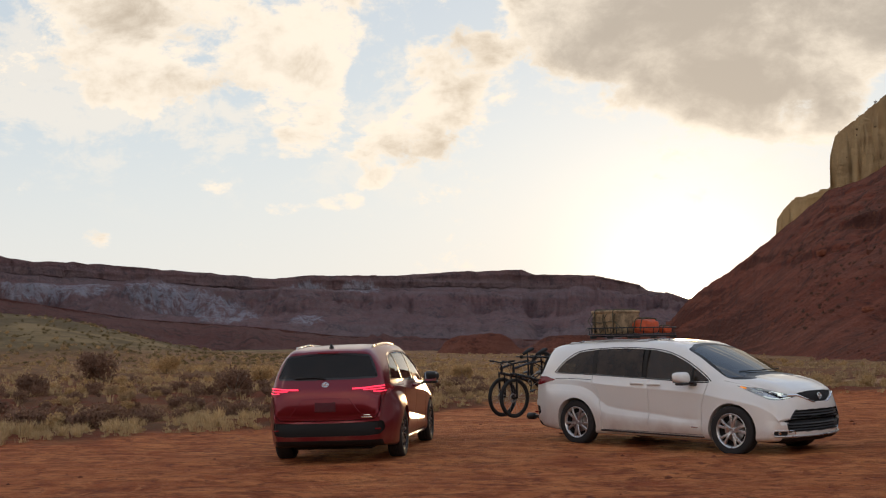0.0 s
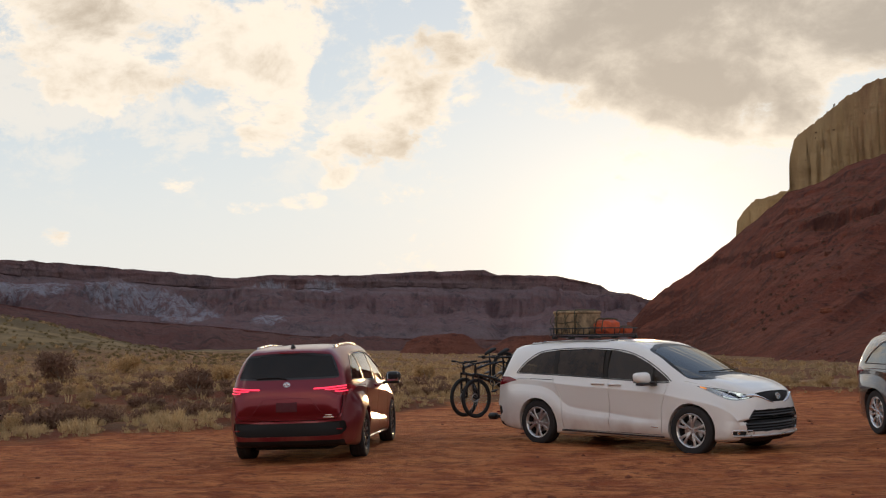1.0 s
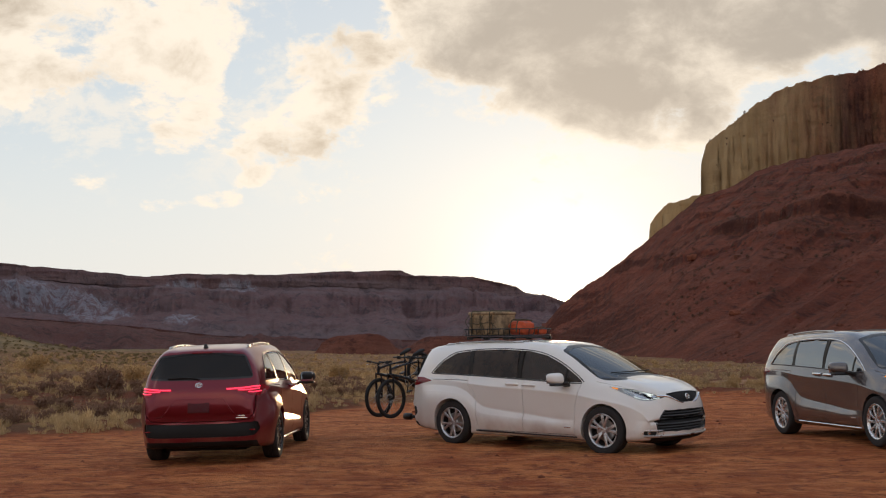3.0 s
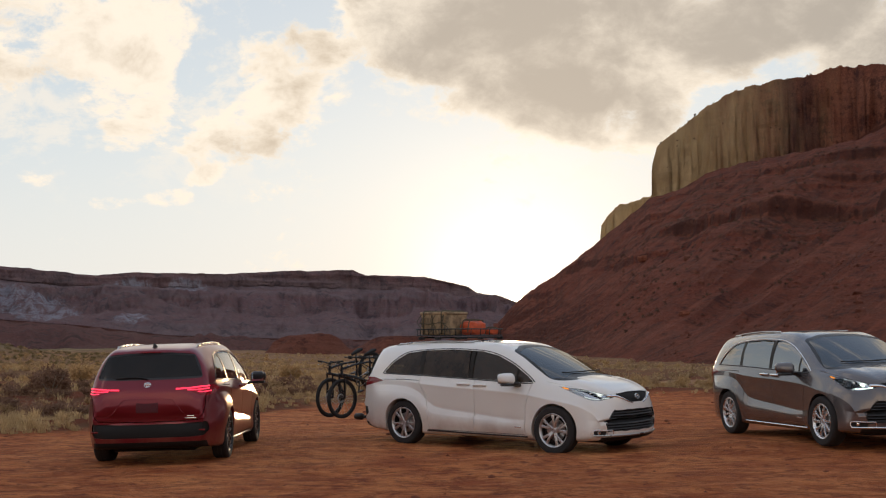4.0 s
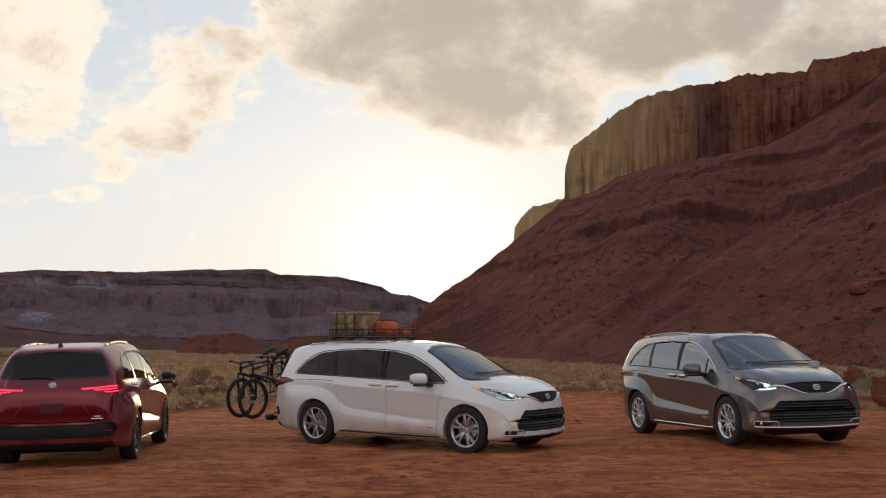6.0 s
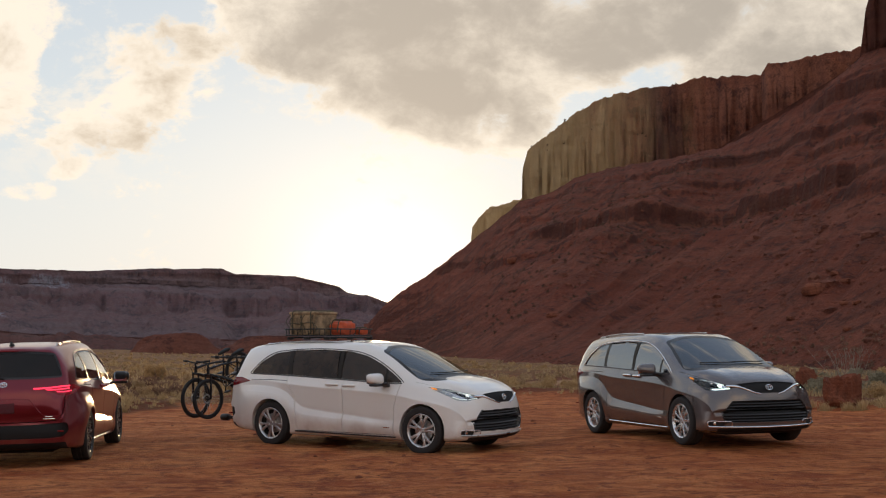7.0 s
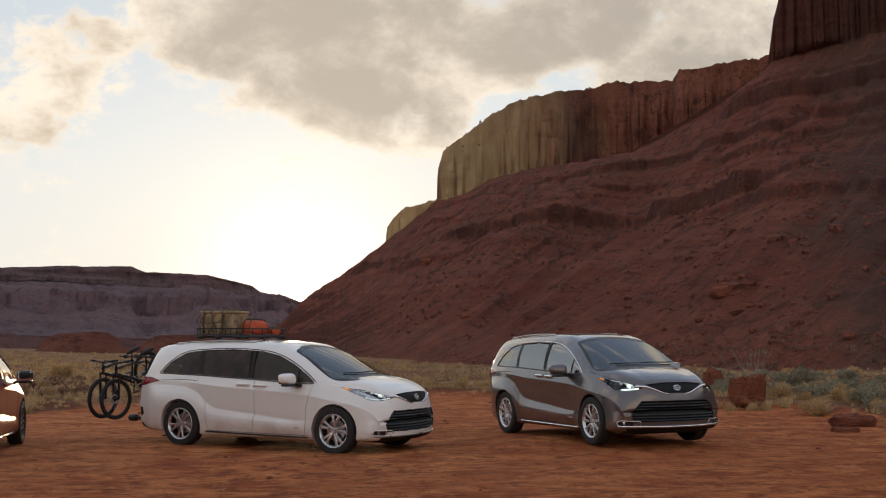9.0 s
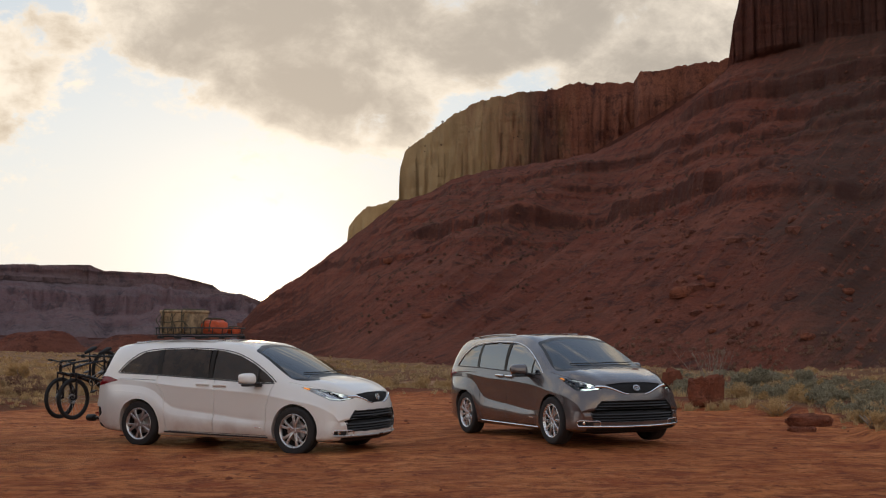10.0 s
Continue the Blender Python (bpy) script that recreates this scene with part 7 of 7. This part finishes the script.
def brush_on(name, tree, count, az0, az1, place, sizes, mat, label, seed, patchy=None):
    """Low shrubs strewn over a slope, rooted where each stands."""
    rng = random.Random(seed)
    kinds = [bush(rng, 46, 1.0, 0.62, 0.20) for _ in range(5)]
    out = []
    for _ in range(count):
        az = rng.uniform(az0, az1)
        x, y = polar(az, place(az, rng))
        if patchy is not None and float(turned_fbm(np.array([x * 0.022]), np.array([y * 0.022]), 3)[0]) < patchy:
            continue
        hit = tree.ray_cast(Vector((x, y, 400)), Vector((0, 0, -1)))[0]
        if hit is None:
            continue
        size, a = rng.uniform(*sizes), rng.uniform(0, 6.28)
        c, d = math.cos(a) * size, math.sin(a) * size
        out.append(kinds[rng.randrange(5)] @ np.array([[c, -d, 0], [d, c, 0], [0, 0, size]]).T + np.array([x, y, hit.z - 0.05]))
    return soup(name, out, mat, label, "shrubs")


M_HILLBRUSH = leaf_material("hill_brush", (0.110, 0.062, 0.042), (0.165, 0.096, 0.064))
CLIFF = bpy.data.objects["cliff"]
CLIFF_TREE = BVHTree.FromPolygons([v.co for v in CLIFF.data.vertices], [p.vertices for p in CLIFF.data.polygons])
brush_on("slope_brush", HILL_TREE, 2200, 16.5, 45, lambda az, rng: 95 + 240 * rng.random(), (0.35, 0.9), M_HILLBRUSH, "dark desert brush dotted over the talus", 41, -0.02)
brush_on("rim_brush", CLIFF_TREE, 260, 19, 36, lambda az, rng: 425 + rng.uniform(2, 34), (0.7, 1.8), M_HILLBRUSH, "dark brush along the cliff's rim", 43)
brush_on("bench_brush", HILL_TREE, 300, 24, 46, lambda az, rng: float(curve([(24, 92), (27, 88), (33.7, 80), (41.8, 66), (46, 64)])(az)) + 9 * rng.random(), (0.25, 0.6), M_BROWN, "dry brush along the foot of the hillside", 44)
scree("fallen_blocks", 170, block_fields, (0.35, 1.15), M_SCREE, "large fallen sandstone blocks strewn over the slope", 33)
for k, (az, r, wide) in enumerate(((20.09, 143.9, 1.3), (32.5, 102.9, 2.1), (33.45, 106.2, 0.8), (33.92, 104.4, 0.8), (33.82, 97.9, 0.7), (34.38, 96.6, 0.7), (31.4, 96.7, 0.75), (33.93, 89.4, 0.7), (38.33, 79.1, 0.9), (40.15, 91.8, 0.9), (18.24, 249.3, 2.6))):
    x, y = polar(az, r)
    stone = rock("boulder", x, y, (wide, wide * 0.8, wide * 0.5), "broken red sandstone boulder lying on the talus slope", 11.0 + k, 0.55, 37 * k, 3)
    stone.location.z = HILL_TREE.ray_cast(Vector((x, y, 400)), Vector((0, 0, -1)))[0].z - 0.12 * wide
    tagged(stone, group="boulders on the slope")
scree("loose_stones", 260, lambda rng: (lambda p: (*p, float(ground_height(*p))))(polar(rng.uniform(-22, 44), rng.uniform(9.5, 40))), (0.02, 0.07), M_BOULDER, "small red stones lying on the dirt", 32)
